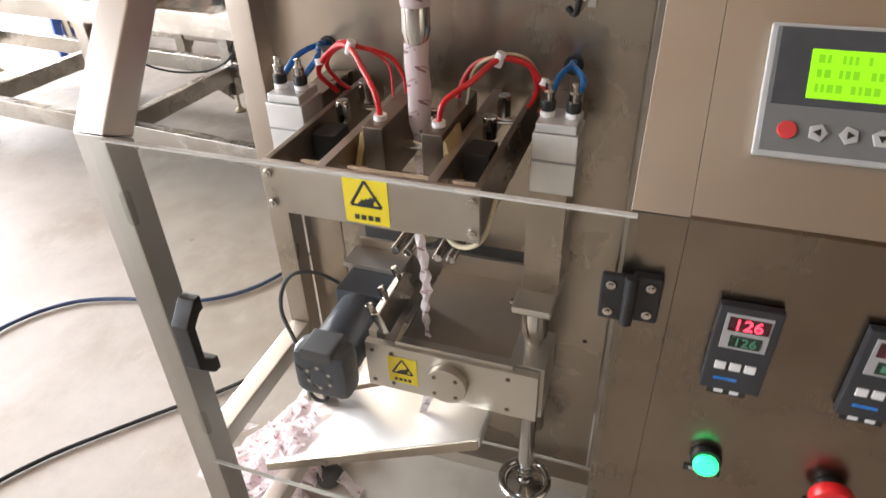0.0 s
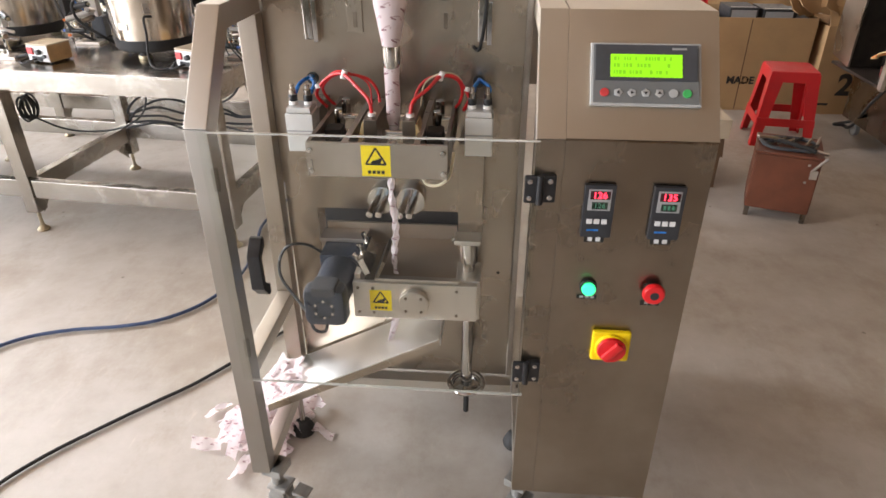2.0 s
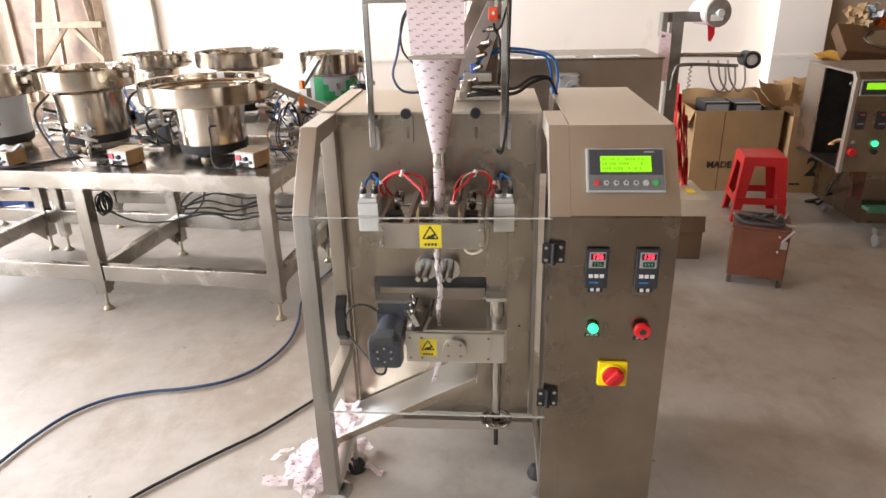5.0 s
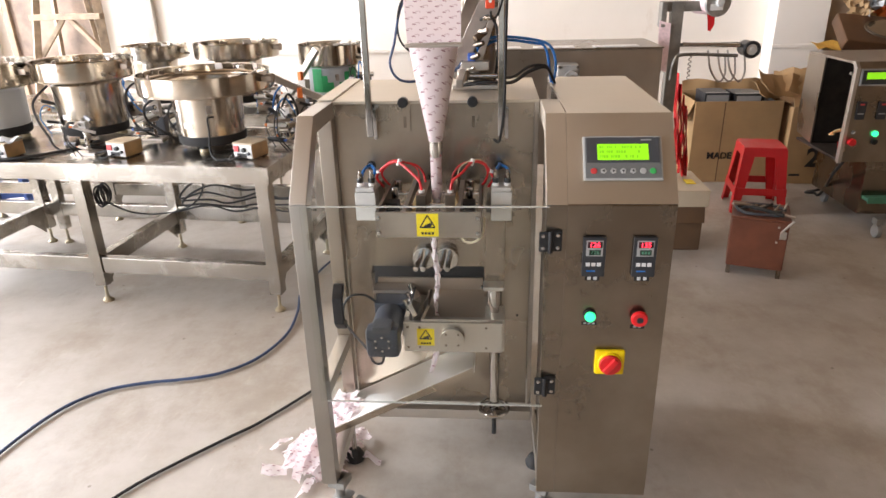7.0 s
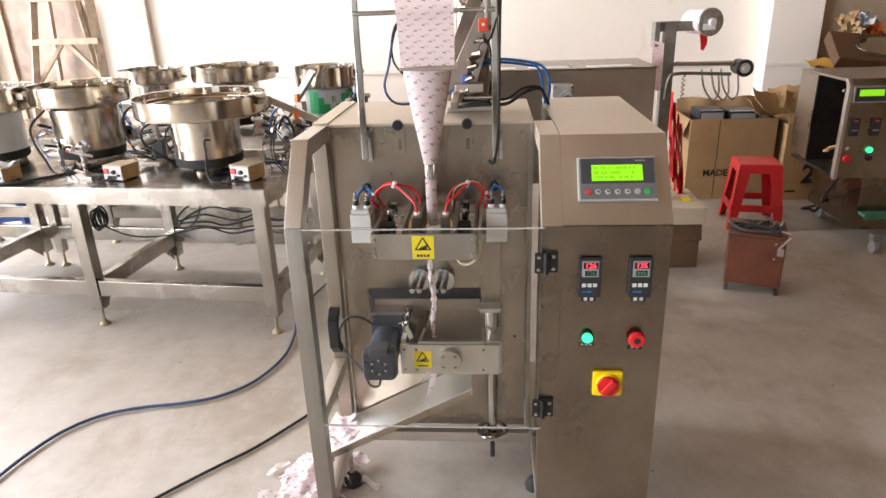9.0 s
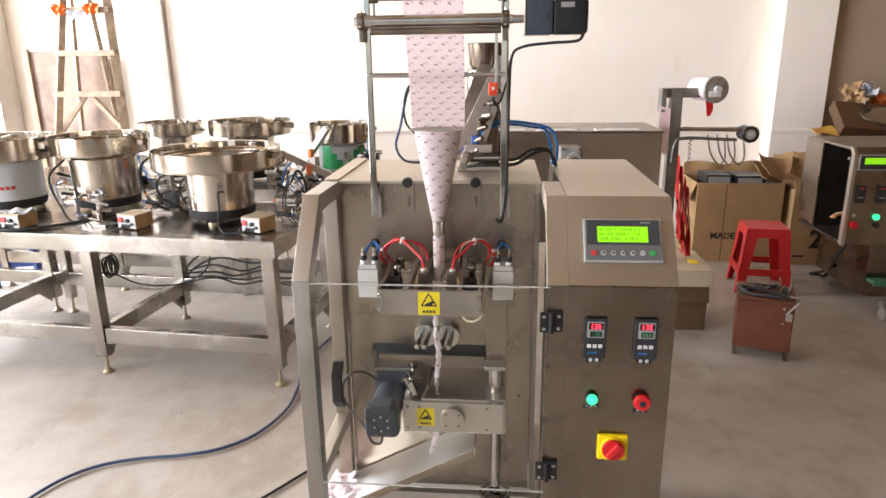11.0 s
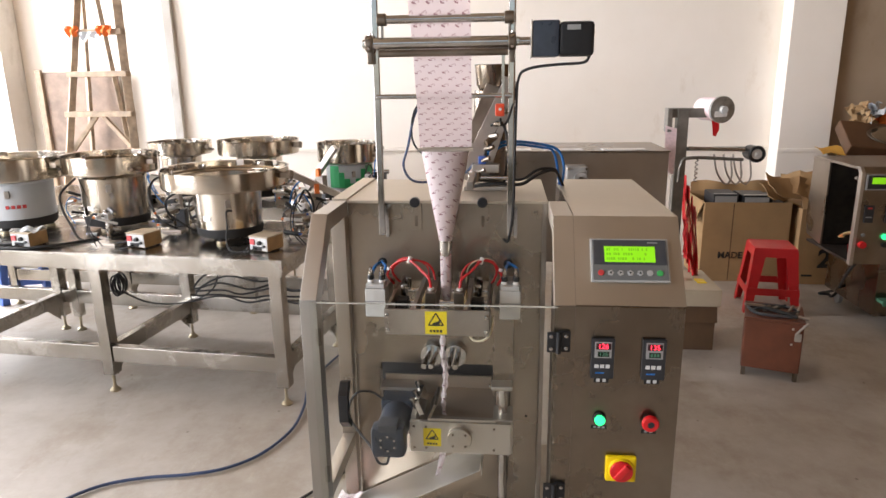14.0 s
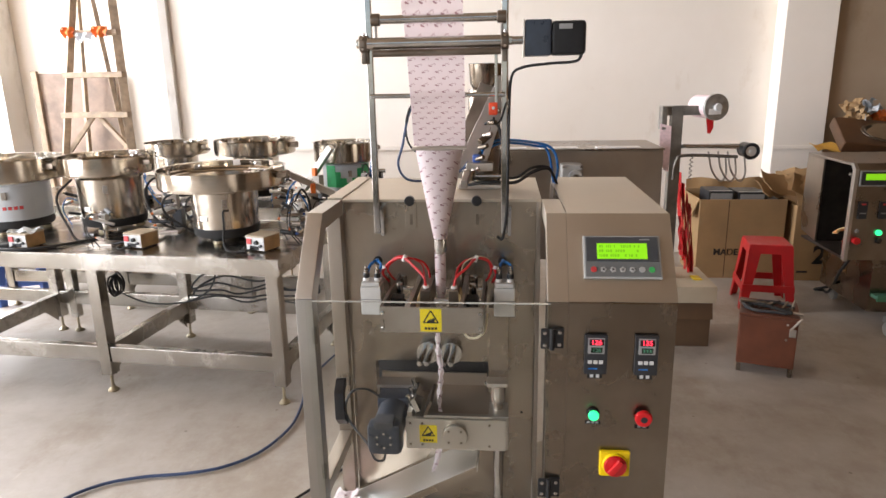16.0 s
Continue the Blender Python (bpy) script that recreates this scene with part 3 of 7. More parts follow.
handle = prism([(FY - 0.008, 0.796), (FY - 0.019, 0.796), (FY - 0.043, 0.770), (FY - 0.043, 0.702), (FY - 0.019, 0.676), (FY - 0.008, 0.676), (FY - 0.008, 0.697), (FY - 0.016, 0.698), (FY - 0.029, 0.711), (FY - 0.029, 0.761), (FY - 0.016, 0.774), (FY - 0.008, 0.775)], -0.534, -0.510, 0.002)
for zc in (0.786, 0.687):
    handle = rod((-0.522, FY - 0.0195, zc), (-0.522, FY - 0.0225, zc), 0.005, 12, None, 0.001, handle)
part("door_handle", handle, BLACK, door, "black angular plastic bow handle")
for zc in (0.90, 0.53):
    part("door_clip", box(-0.590, -0.578, FY - 0.0025, FY + 0.006, zc - 0.022, zc + 0.022, 0.003), CLEAR_CLIP, door, "clear plastic door clip")

# text display on the fascia
DX0, DX1, DS0, DS1 = 0.053, 0.229, 0.056, 0.163
disp = part("display_unit", slab(DX0, DX1, DS0, DS1, 0.0032, 0.010, 0.002), KEY_SOFT, cabinet, "operator display with green backlit screen and key row")
part("bezel", slab(DX0 + 0.004, DX1 - 0.004, DS0 + 0.004, DS1 - 0.004, 0.0095, 0.0115, 0.001), PANEL_GREY, disp)
part("screen_surround", slab(DX0 + 0.007, DX1 - 0.007, DS0 + 0.041, DS1 - 0.0045, 0.011, 0.0126, 0.0008), GREY_CASE, disp)
part("screen", slab(DX0 + 0.031, DX1 - 0.031, DS0 + 0.047, DS0 + 0.086, 0.012, 0.0133, 0.0004), LCD, disp, "bright yellow-green lit screen")
rng = random.Random(3)
for row in range(3):
    x = DX0 + 0.036
    while x < DX1 - 0.042:
        w = rng.choice((0.0024, 0.0034, 0.0044))
        if rng.random() < 0.62:
            part("screen_line", slab(x, x + w, DS0 + 0.052 + row * 0.0115, DS0 + 0.0585 + row * 0.0115, 0.0131, 0.01345, 0), LCD_INK, disp)
        x += w + 0.0018
part("name_bar", slab(DX1 - 0.047, DX1 - 0.024, DS1 - 0.013, DS1 - 0.0095, 0.0124, 0.0129, 0), GREY_PAD, disp)
for k in range(7):
    kx = DX0 + 0.022 + k * 0.0218
    mat = KEY_RED if k == 0 else KEY_GREEN if k == 6 else KEY_SOFT
    facing = (0, math.pi, 0, -math.pi / 2, math.pi / 2, 0, 0)[k]
    shape = rod((0, 0, 0.0108), (0, 0, 0.0132), 0.0072, 20, None, 0.0008) if k in (0, 5, 6) else turned(rod((0, 0, 0.0108), (0, 0, 0.0132), 0.0076, 5, None, 0.0014), Matrix.Rotation(facing - math.pi / 2, 4, "Z"))
    key = turned(shape, Matrix.Translation((0, FY, FOLD)) @ SL @ Matrix.Translation((kx, DS0 + 0.021, 0)))
    kb = part("key", key, mat, disp)
    if 0 < k < 5:
        ang = (math.pi, 0, -math.pi / 2, math.pi / 2)[k - 1]
        tri = bmesh.new()
        vs = [tri.verts.new((0.0036 * math.cos(ang + a), 0.0036 * math.sin(ang + a), 0)) for a in (0, 2.1, -2.1)]
        tri.faces.new(vs)
        turned(tri, Matrix.Translation((0, FY, FOLD)) @ SL @ Matrix.Translation((kx, DS0 + 0.021, 0.0136)))
        part("arrow", tri, INK, kb)


def flat(x0, x1, z0, z1, d0, d1, bev=0.0006, into=None, y=FY):
    """A box on an upright plate facing the front, from d0 to d1 proud of it."""
    return box(x0, x1, y - d1, y - d0, z0, z1, bev, into)


def controller(xc, zc, reading, lower):
    c = part("temperature_controller", flat(xc - 0.026, xc + 0.026, zc - 0.049, zc + 0.049, 0.0005, 0.011, 0.002), CASE_BLACK, cabinet, "dark grey temperature controller with red digits")
    part("window", flat(xc - 0.019, xc + 0.019, zc + 0.003, zc + 0.042, 0.0105, 0.0118, 0.0005), GREY_PAD, c)
    part("digit_window", flat(xc - 0.016, xc + 0.017, zc + 0.024, zc + 0.039, 0.0115, 0.0124, 0), LED_BACK, c)
    part("digit_window", flat(xc - 0.012, xc + 0.014, zc + 0.006, zc + 0.019, 0.0115, 0.0124, 0), LED_BACK_G, c)
    face = Matrix.Translation((xc, FY - 0.0128, zc + 0.0312)) @ pose(0, 0, 0, 90, 0, 0)
    words("red_digits", reading, 0.0165, face, LED_RED, c, 0.0003)
    if lower:
        words("green_digits", lower, 0.013, Matrix.Translation((xc + 0.001, FY - 0.0128, zc + 0.0122)) @ pose(0, 0, 0, 90, 0, 0), LED_DIM, c, 0.0003)
    else:
        for k in range(3):
            part("digit_bar", flat(xc - 0.008 + k * 0.007, xc - 0.004 + k * 0.007, zc + 0.009, zc + 0.016, 0.0123, 0.0128, 0), LED_DIM, c)
    for k in range(3):
        part("key", flat(xc - 0.018 + k * 0.0125, xc - 0.0085 + k * 0.0125, zc - 0.022, zc - 0.013, 0.0105, 0.0128, 0.0008), KEY_WHITE, c)
    part("name_bar", flat(xc - 0.016, xc + 0.004, zc - 0.036, zc - 0.0325, 0.0108, 0.0113, 0), BLUE_HOSE, c)
    tag = part("name_plate", flat(xc - 0.017, xc + 0.017, zc - 0.063, zc - 0.051, 0.0005, 0.0015, 0), INK, cabinet)
    for k in range(2):
        part("bar", flat(xc - 0.011 + k * 0.014, xc - 0.003 + k * 0.014, zc - 0.061, zc - 0.053, 0.0012, 0.0019, 0), KEY_WHITE, tag)


controller(0.081, 0.869, "126", "126")
controller(0.195, 0.869, "135", "")

lampx, lampz = 0.081, 0.716
lamp = part("pilot_lamp", rod((lampx, FY - 0.0005, lampz), (lampx, FY - 0.010, lampz), 0.0155, 28, None, 0.002), BLACK, cabinet, "green lit pilot lamp in a black ring")
part("lens", rod((lampx, FY - 0.009, lampz), (lampx, FY - 0.020, lampz), 0.0125, 28, None, 0.004), LAMP_GREEN, lamp)
part("name_plate", flat(lampx - 0.018, lampx + 0.018, lampz - 0.029, lampz - 0.020, 0.0005, 0.0013, 0), INK, cabinet)
for k in range(3):
    part("bar", flat(lampx - 0.013 + k * 0.010, lampx - 0.006 + k * 0.010, lampz - 0.027, lampz - 0.022, 0.0011, 0.0017, 0), GREY_PAD, cabinet)
ex, ez = 0.196, 0.713
stop = part("stop_button", rod((ex, FY - 0.0005, ez), (ex, FY - 0.010, ez), 0.014, 24, None, 0.001), BLACK, cabinet, "red mushroom emergency stop button")
part("cap", rod((ex, FY - 0.010, ez), (ex, FY - 0.024, ez), 0.021, 32, 0.019, 0.005), RED_KNOB, stop)
part("cap_inset", rod((ex, FY - 0.023, ez), (ex, FY - 0.0248, ez), 0.008, 24, None, 0.0005), CASE_BLACK, stop)
part("name_plate", flat(ex - 0.017, ex + 0.017, ez - 0.034, ez - 0.024, 0.0005, 0.0013, 0), INK, cabinet)
for k in range(2):
    part("bar", flat(ex - 0.010 + k * 0.012, ex - 0.003 + k * 0.012, ez - 0.032, ez - 0.026, 0.0011, 0.0017, 0), GREY_PAD, cabinet)
rx, rz = 0.136, 0.588
switch = part("main_switch", flat(rx - 0.036, rx + 0.036, rz - 0.034, rz + 0.034, 0.0005, 0.014, 0.006), YELLOW, cabinet, "yellow square main switch with red rotary knob")
part("collar", rod((rx, FY - 0.014, rz), (rx, FY - 0.020, rz), 0.031, 40, 0.029, 0.001), YELLOW, switch)
part("knob", rod((rx, FY - 0.0195, rz), (rx, FY - 0.027, rz), 0.0275, 40, 0.026, 0.002), RED_KNOB, switch)
part("grip", turned(box(-0.0085, 0.0085, -0.006, 0.004, -0.023, 0.023, 0.004), Matrix.Translation((rx, FY - 0.029, rz)) @ Matrix.Rotation(radians(38), 4, "Y")), RED_KNOB, switch)
part("latch", rod((X1, 0.58, 0.17), (X1 - 0.02, 0.58, 0.158), 0.006, 10), BLACK, cabinet)

# castors and levelling feet
def castor(x, y, yaw):
    c = part("castor", turned(rod((0, -0.014, 0.036), (0, 0.014, 0.036), 0.036, 28, None, 0.005), Matrix.Translation((x, y, 0)) @ Matrix.Rotation(yaw, 4, "Z")), CASTOR_GREY, machine, "zinc swivel castor with foot brake")
    m = Matrix.Translation((x, y, 0)) @ Matrix.Rotation(yaw, 4, "Z")
    fork = box(-0.026, 0.026, -0.024, 0.024, 0.078, 0.088, 0.003)
    for s in (-1, 1):
        fork = box(-0.018, 0.018, s * 0.021 - 0.0025, s * 0.021 + 0.0025, 0.028, 0.082, 0.002, fork)
    part("fork", turned(fork, m), CASTOR_GREY, c)
    part("top_plate", turned(box(-0.032, 0.020, -0.026, 0.026, 0.128, 0.150, 0.002, rod((-0.008, 0, 0.08), (-0.008, 0, 0.15), 0.014, 16)), m), CASTOR_GREY, c)
    part("brake", turned(box(0.024, 0.062, -0.018, 0.018, 0.070, 0.080, 0.003), m @ Matrix.Translation((0, 0, 0.012)) @ Matrix.Rotation(radians(12), 4, "Y")), CASTOR_GREY, c)
    return c


castor(-0.583, 0.545, radians(-14))
castor(-0.006, 0.552, radians(-30))
for fx, fy in ((-0.604, 0.80), (-0.012, 0.80), (-0.604, 1.20), (0.225, 1.20)):
    foot = part("levelling_foot", lathe([(0.004, 0.001), (0.030, 0.001), (0.032, 0.012), (0.022, 0.034), (0.012, 0.040), (0.004, 0.040)], (fx, fy, 0), 24), RUBBER, machine, "black rubber levelling foot")
    part("bolt", rod((fx, fy, 0.036), (fx, fy, 0.205), 0.008, 12), CHROME, foot)

# ---- horizontal sealing unit ----
SY, SX0, SX1, SZ0, SZ1 = 0.562, -0.436, -0.180, 0.887, 0.952
seal = part("sealing_unit", box(SX0, SX1, SY, SY + 0.008, SZ0, SZ1, 0.001), STEEL_MID, machine, "heat sealing unit between steel side plates")
for xa in (SX0, SX1 - 0.008):
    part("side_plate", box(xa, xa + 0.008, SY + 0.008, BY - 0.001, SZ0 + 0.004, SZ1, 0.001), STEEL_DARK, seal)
for xa in (-0.375, -0.243):
    part("jaw_beam", box(xa, xa + 0.012, SY + 0.009, BY - 0.001, SZ0 + 0.006, SZ1 - 0.004, 0.001), STEEL_MID, seal)
for xa, s in ((-0.345, 1), (-0.272, -1)):
    jaw = part("jaw", box(xa, xa + 0.026, 0.64, 0.78, SZ0 + 0.004, SZ1 + 0.018, 0.002), STEEL_DARK, seal, "dark heated sealing jaw")
    part("jaw_liner", turned(box(-0.004, 0.004, -0.004, 0.05, -0.03, 0.028, 0.001), Matrix.Translation((xa + (-0.006 if s > 0 else 0.032), 0.645, 0.935)) @ Matrix.Rotation(radians(14 * s), 4, "Y")), BRONZE, jaw)
    part("socket", rod((xa + 0.013, 0.665, SZ1 + 0.018), (xa + 0.013, 0.665, SZ1 + 0.024), 0.008, 16), WHITE_TIE, jaw)
for ya in (0.615, 0.70, 0.80):
    part("guide_rod", rod((SX0 + 0.009, ya, 0.925), (SX1 - 0.009, ya, 0.925), 0.0065, 14), CHROME, seal)
for xa in (-0.41, -0.213):
    for ya in (0.72, 0.79):
        part("clamp_bolt", rod((xa, ya, 0.935), (xa, ya, 0.965), 0.009, 12, None, 0.002), CHROME, seal)
    part("spring_block", box(xa - 0.016, xa + 0.016, 0.66, 0.70, 0.905, 0.942, 0.002), RUBBER, seal)
for xa in (SX0 + 0.008, SX1 - 0.008):
    for za in (SZ0 + 0.012, SZ1 - 0.014):
        part("screw", screw(xa, SY, za, 0.0055), CHROME, seal)


def sticker(xc, zc, y, half, kind, parent):
    s = part("warning_sticker", flat(xc - half, xc + half, zc - half * 1.1, zc + half * 1.1, 0.0004, 0.0012, 0, None, y), STICKER, parent, "yellow triangular hand hazard warning sticker")
    r = half * 0.78
    pts = [Vector((xc + r * 1.02 * math.sin(a), 0, zc + half * 0.16 + r * math.cos(a))) for a in (0, 2 * math.pi / 3, 4 * math.pi / 3)]
    tri = None
    for a, b in zip(pts, pts[1:] + pts[:1]):
        tri = rod((a.x, y - 0.0014, a.z), (b.x, y - 0.0014, b.z), half * 0.065, 6, None, 0, tri)
    part("triangle", turned(tri, Matrix.Translation((0, y - 0.0014, 0)) @ Matrix.Diagonal((1, 0.15, 1, 1)) @ Matrix.Translation((0, -(y - 0.0014), 0))), INK, s)
    hand = flat(xc - half * 0.34, xc + half * 0.34, zc - half * 0.16, zc - half * 0.06, 0.0011, 0.0017, 0, None, y)
    for k, (dx, h) in enumerate(((-0.2, 0.12), (-0.05, 0.2), (0.1, 0.3), (0.24, 0.42))):
        hand = merge(hand, turned(box(-half * 0.07, half * 0.07, -0.0003, 0.0003, 0, half * (h + 0.05), 0), Matrix.Translation((xc + half * dx, y - 0.0014, zc - half * 0.1)) @ Matrix.Rotation(radians(28), 4, "Y")))
    part("hand_sign", hand, INK, s)
    for k in range(4):
        part("bar", flat(xc - half * 0.58 + k * half * 0.31, xc - half * 0.36 + k * half * 0.31, zc - half * 0.92, zc - half * 0.68, 0.0011, 0.0016, 0, None, y), INK, s)


sticker(-0.309, 0.920, SY, 0.0265, 1, seal)

# air cylinders with their blue tubes
def air_cylinder(xc, s):
    c = part("air_cylinder", box(xc - 0.027, xc + 0.027, 0.700, 0.755, 0.880, 0.958, 0.002), ALU, machine, "pale aluminium air cylinder with two push-in fittings")
    part("end_cap", box(xc - 0.024, xc + 0.024, 0.702, 0.753, 0.9585, 0.970, 0.002), ALU, c)
    part("groove", box(xc - 0.0275, xc + 0.0275, 0.699, 0.756, 0.922, 0.9245, 0), GREY_PAD, c)
    part("bracket", box(xc - 0.010 if s > 0 else xc - 0.028, xc + 0.028 if s > 0 else xc + 0.010, 0.756, BY - 0.001, 0.90, 0.955, 0.001), STEEL_MID, c)
    for dx in (-0.015, 0.015):
        f = part("fitting", rod((xc + dx, 0.727, 0.970), (xc + dx, 0.727, 0.977), 0.009, 14, None, 0.001), WHITE_TIE, c)
        part("elbow", rod((xc + dx, 0.727, 0.977), (xc + dx, 0.727, 0.990), 0.009, 14, None, 0.002), BLACK, f)
        part("adjuster", lathe([(0.002, 0), (0.0065, 0.0), (0.0072, 0.010), (0.0045, 0.012), (0.0045, 0.020), (0.002, 0.022)], (xc + dx, 0.727, 0.990), 14), CHROME, f)
        part("air_tube", tube([(xc + dx, 0.735, 0.983), (xc + dx + 0.002, 0.775, 0.998), (xc - 0.004, BY - 0.03, 1.000), (xc - 0.006, BY + 0.01, 0.990)], 0.004, 8, 5), BLUE_HOSE, f)
    part("grommet", rod((xc - 0.006, BY - 0.004, 0.990), (xc - 0.006, BY + 0.003, 0.990), 0.013, 18), RUBBER, c)


air_cylinder(-0.486, 1)
air_cylinder(-0.130, -1)
# heater leads in red sleeves
for s, xa, xb, xt in ((-1, -0.332, -0.462, -0.396), (1, -0.259, -0.152, -0.206)):
    g = part("heater_lead", tube([(xa, 0.665, 0.975), (xa + s * 0.006, 0.670, 0.998), (xa + s * 0.030, 0.695, 1.014), (xt, 0.73, 1.030), (xt + s * 0.028, 0.745, 1.024), (xb - s * 0.010, 0.757, 1.000), (xb, 0.762, 0.978), (xb - s * 0.012, 0.785, 0.948)], 0.0036, 8, 6), RED_HOSE, seal, "red sleeved heater lead")
    part("lead_branch", tube([(xa + s * -0.002, 0.745, 0.972), (xa + s * 0.004, 0.75, 0.996), (xa + s * 0.022, 0.748, 1.018), (xt, 0.736, 1.030), (xt + s * 0.030, 0.748, 1.020), (xb - s * 0.014, 0.760, 0.994), (xb - s * 0.02, 0.775, 0.968), (xb - s * 0.03, 0.79, 0.950)], 0.0030, 8, 6), RED_HOSE, g)
    part("thin_lead", tube([(xa + s * 0.012, 0.735, 0.97), (xa + s * 0.02, 0.74, 1.012), (xt, 0.736, 1.034), (xt + s * 0.03, 0.75, 1.026), (xb - s * 0.004, 0.762, 0.990)], 0.0018, 6, 6), TAN_WIRE if s > 0 else RED_HOSE, g)
    part("cable_tie", rod((xt - 0.003, 0.732, 1.022), (xt + 0.003, 0.732, 1.038), 0.0058, 10), WHITE_TIE, g)
    part("cable_tie", rod((xb - s * 0.006, 0.757, 0.994), (xb - s * 0.004, 0.759, 1.002), 0.0056, 10), WHITE_TIE, g)
part("sensor_wire", tube([(-0.235, 0.60, 0.885), (-0.220, 0.585, 0.868), (-0.195, 0.575, 0.872), (-0.176, 0.57, 0.895), (-0.172, 0.60, 0.925)], 0.0028, 8, 6), TAN_WIRE, seal)

# pull rollers on the back panel
for xa, lean in ((-0.352, -0.006), (-0.286, -0.004)):
    r = part("pull_roller", rod((xa, BY - 0.001, 0.716), (xa, BY - 0.024, 0.716), 0.034, 36, None, 0.003), CHROME, machine, "round steel pull roller with two pins")
    for dx in (-0.010, 0.010):
        part("pin", rod((xa + dx, BY - 0.024, 0.722), (xa + dx + lean, BY - 0.10, 0.716), 0.008, 16, None, 0.002), CHROME, r)
for xa in (-0.432, -0.415):
    part("screw", screw(xa, BY, 0.782, 0.006), CHROME, machine)
part("panel_hole", rod((-0.078, BY - 0.0006, 0.521), (-0.078, BY + 0.001, 0.521), 0.004, 12), RUBBER, machine)

# ---- cutting unit under the opening ----
CY, CX0, CX1, CZ0, CZ1 = 0.678, -0.400, -0.124, 0.494, 0.586
cut = part("cutting_unit", box(CX0, CX1, CY, CY + 0.014, CZ0, CZ1, 0.0015), STEEL_H, machine, "pale steel cutting unit with round bearing cover")
part("deck", box(-0.345, CX1 - 0.045, CY + 0.014, BY + 0.05, CZ1 - 0.010, CZ1 - 0.002, 0.001), STEEL_DECK, cut, "dull steel deck plate")
part("deck_rib", box(CX0 + 0.05, CX1 - 0.04, CY + 0.006, CY + 0.022, CZ1 + 0.0005, CZ1 + 0.008, 0.001), STEEL_H, cut)
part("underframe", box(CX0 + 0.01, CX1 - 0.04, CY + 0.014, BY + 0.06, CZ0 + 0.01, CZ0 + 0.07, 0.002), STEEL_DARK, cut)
part("rear_plate", box(-0.505, -0.182, BY + 0.045, BY + 0.053, 0.48, 0.622, 0.001), STEEL_DECK, cut)
part("motor_mount", box(-0.512, -0.40, BY - 0.012, BY + 0.044, 0.596, 0.606, 0.001), STEEL_MID, cut)
part("knife_bed", box(-0.398, -0.384, CY + 0.015, BY, CZ1 - 0.03, CZ1 + 0.012, 0.001), STEEL_H, cut)
knife = part("knife_holder", turned(box(-0.008, 0.008, -0.055, 0.055, -0.012, 0.028, 0.002), Matrix.Translation((-0.372, 0.745, 0.610)) @ Matrix.Rotation(radians(-22), 4, "Y")), CHROME, cut)
part("knife", turned(box(-0.004, 0.004, -0.06, 0.05, -0.01, 0.04, 0.001), Matrix.Translation((-0.345, 0.745, 0.598)) @ Matrix.Rotation(radians(24), 4, "Y")), STEEL_DARK, cut)
for ya in (0.70, 0.745, 0.80):
    part("bolt", rod((-0.384, ya, 0.615), (-0.396, ya, 0.645), 0.006, 12, None, 0.001), CHROME, knife)
part("boss", rod((-0.263, CY, 0.542), (-0.263, CY - 0.016, 0.542), 0.034, 40, None, 0.003), STEEL_H, cut)
for a in (45, 135, 225, 315):
    part("screw", screw(-0.263 + 0.024 * math.cos(radians(a)), CY - 0.016, 0.542 + 0.024 * math.sin(radians(a)), 0.0035, None, 0.001), STEEL_DARK, cut)
for xa in (CX0 + 0.012, CX0 + 0.045, CX1 - 0.045):
    for za in (CZ0 + 0.014, CZ1 - 0.014):
        part("screw", screw(xa, CY, za, 0.0038, None, 0.0015), STEEL_DARK, cut)
sticker(-0.338, 0.541, CY, 0.0245, 2, cut)
# gear motor
mot = part("gear_motor", box(-0.498, -0.404, 0.775, BY + 0.03, 0.507, 0.595, 0.004), MOTOR, cut, "blue-black gear motor with cooling cover and cable")
part("motor_flange", box(-0.4035, -0.3985, 0.76, BY + 0.02, 0.505, 0.60, 0.001), STEEL_MID, mot)
part("motor_body", rod((-0.451, 0.775, 0.552), (-0.451, 0.668, 0.552), 0.0445, 40, None, 0.002), MOTOR, mot)
part("fan_cover", box(-0.4985, -0.4035, 0.614, 0.668, 0.505, 0.599, 0.017), MOTOR, mot)
part("terminal_box", box(-0.478, -0.424, 0.615, 0.667, 0.578, 0.606, 0.005), GREY_CASE, mot)
for k in range(12):
    a = 2 * math.pi * k / 12
    part("vent", rod((-0.451 + 0.021 * math.cos(a), 0.6155, 0.552 + 0.021 * math.sin(a)), (-0.451 + 0.021 * math.cos(a), 0.6138, 0.552 + 0.021 * math.sin(a)), 0.0034, 8), STEEL_MID if k % 2 else RUBBER, mot)
part("motor_cable", tube([(-0.452, 0.640, 0.506), (-0.458, 0.630, 0.484), (-0.482, 0.632, 0.486), (-0.505, 0.660, 0.512), (-0.545, 0.70, 0.530), (-0.578, 0.725, 0.562), (-0.582, 0.745, 0.598), (-0.560, 0.755, 0.628), (-0.528, 0.775, 0.622), (-0.505, 0.79, 0.600), (-0.490, 0.80, 0.580)], 0.0035, 8, 6), RUBBER, mot)

# lifting column with hand wheel
col = part("lifting_column", rod((-0.146, 0.745, 0.262), (-0.146, 0.745, 0.665), 0.0135, 24, None, 0.001), CHROME, machine, "chromed lifting column with hand wheel at its foot")
part("collar", rod((-0.146, 0.745, 0.612), (-0.146, 0.745, 0.664), 0.020, 24, None, 0.002), CHROME, col)
part("top_lug", box(-0.178, -0.120, 0.720, 0.768, 0.664, 0.676, 0.003), STEEL_H, col)
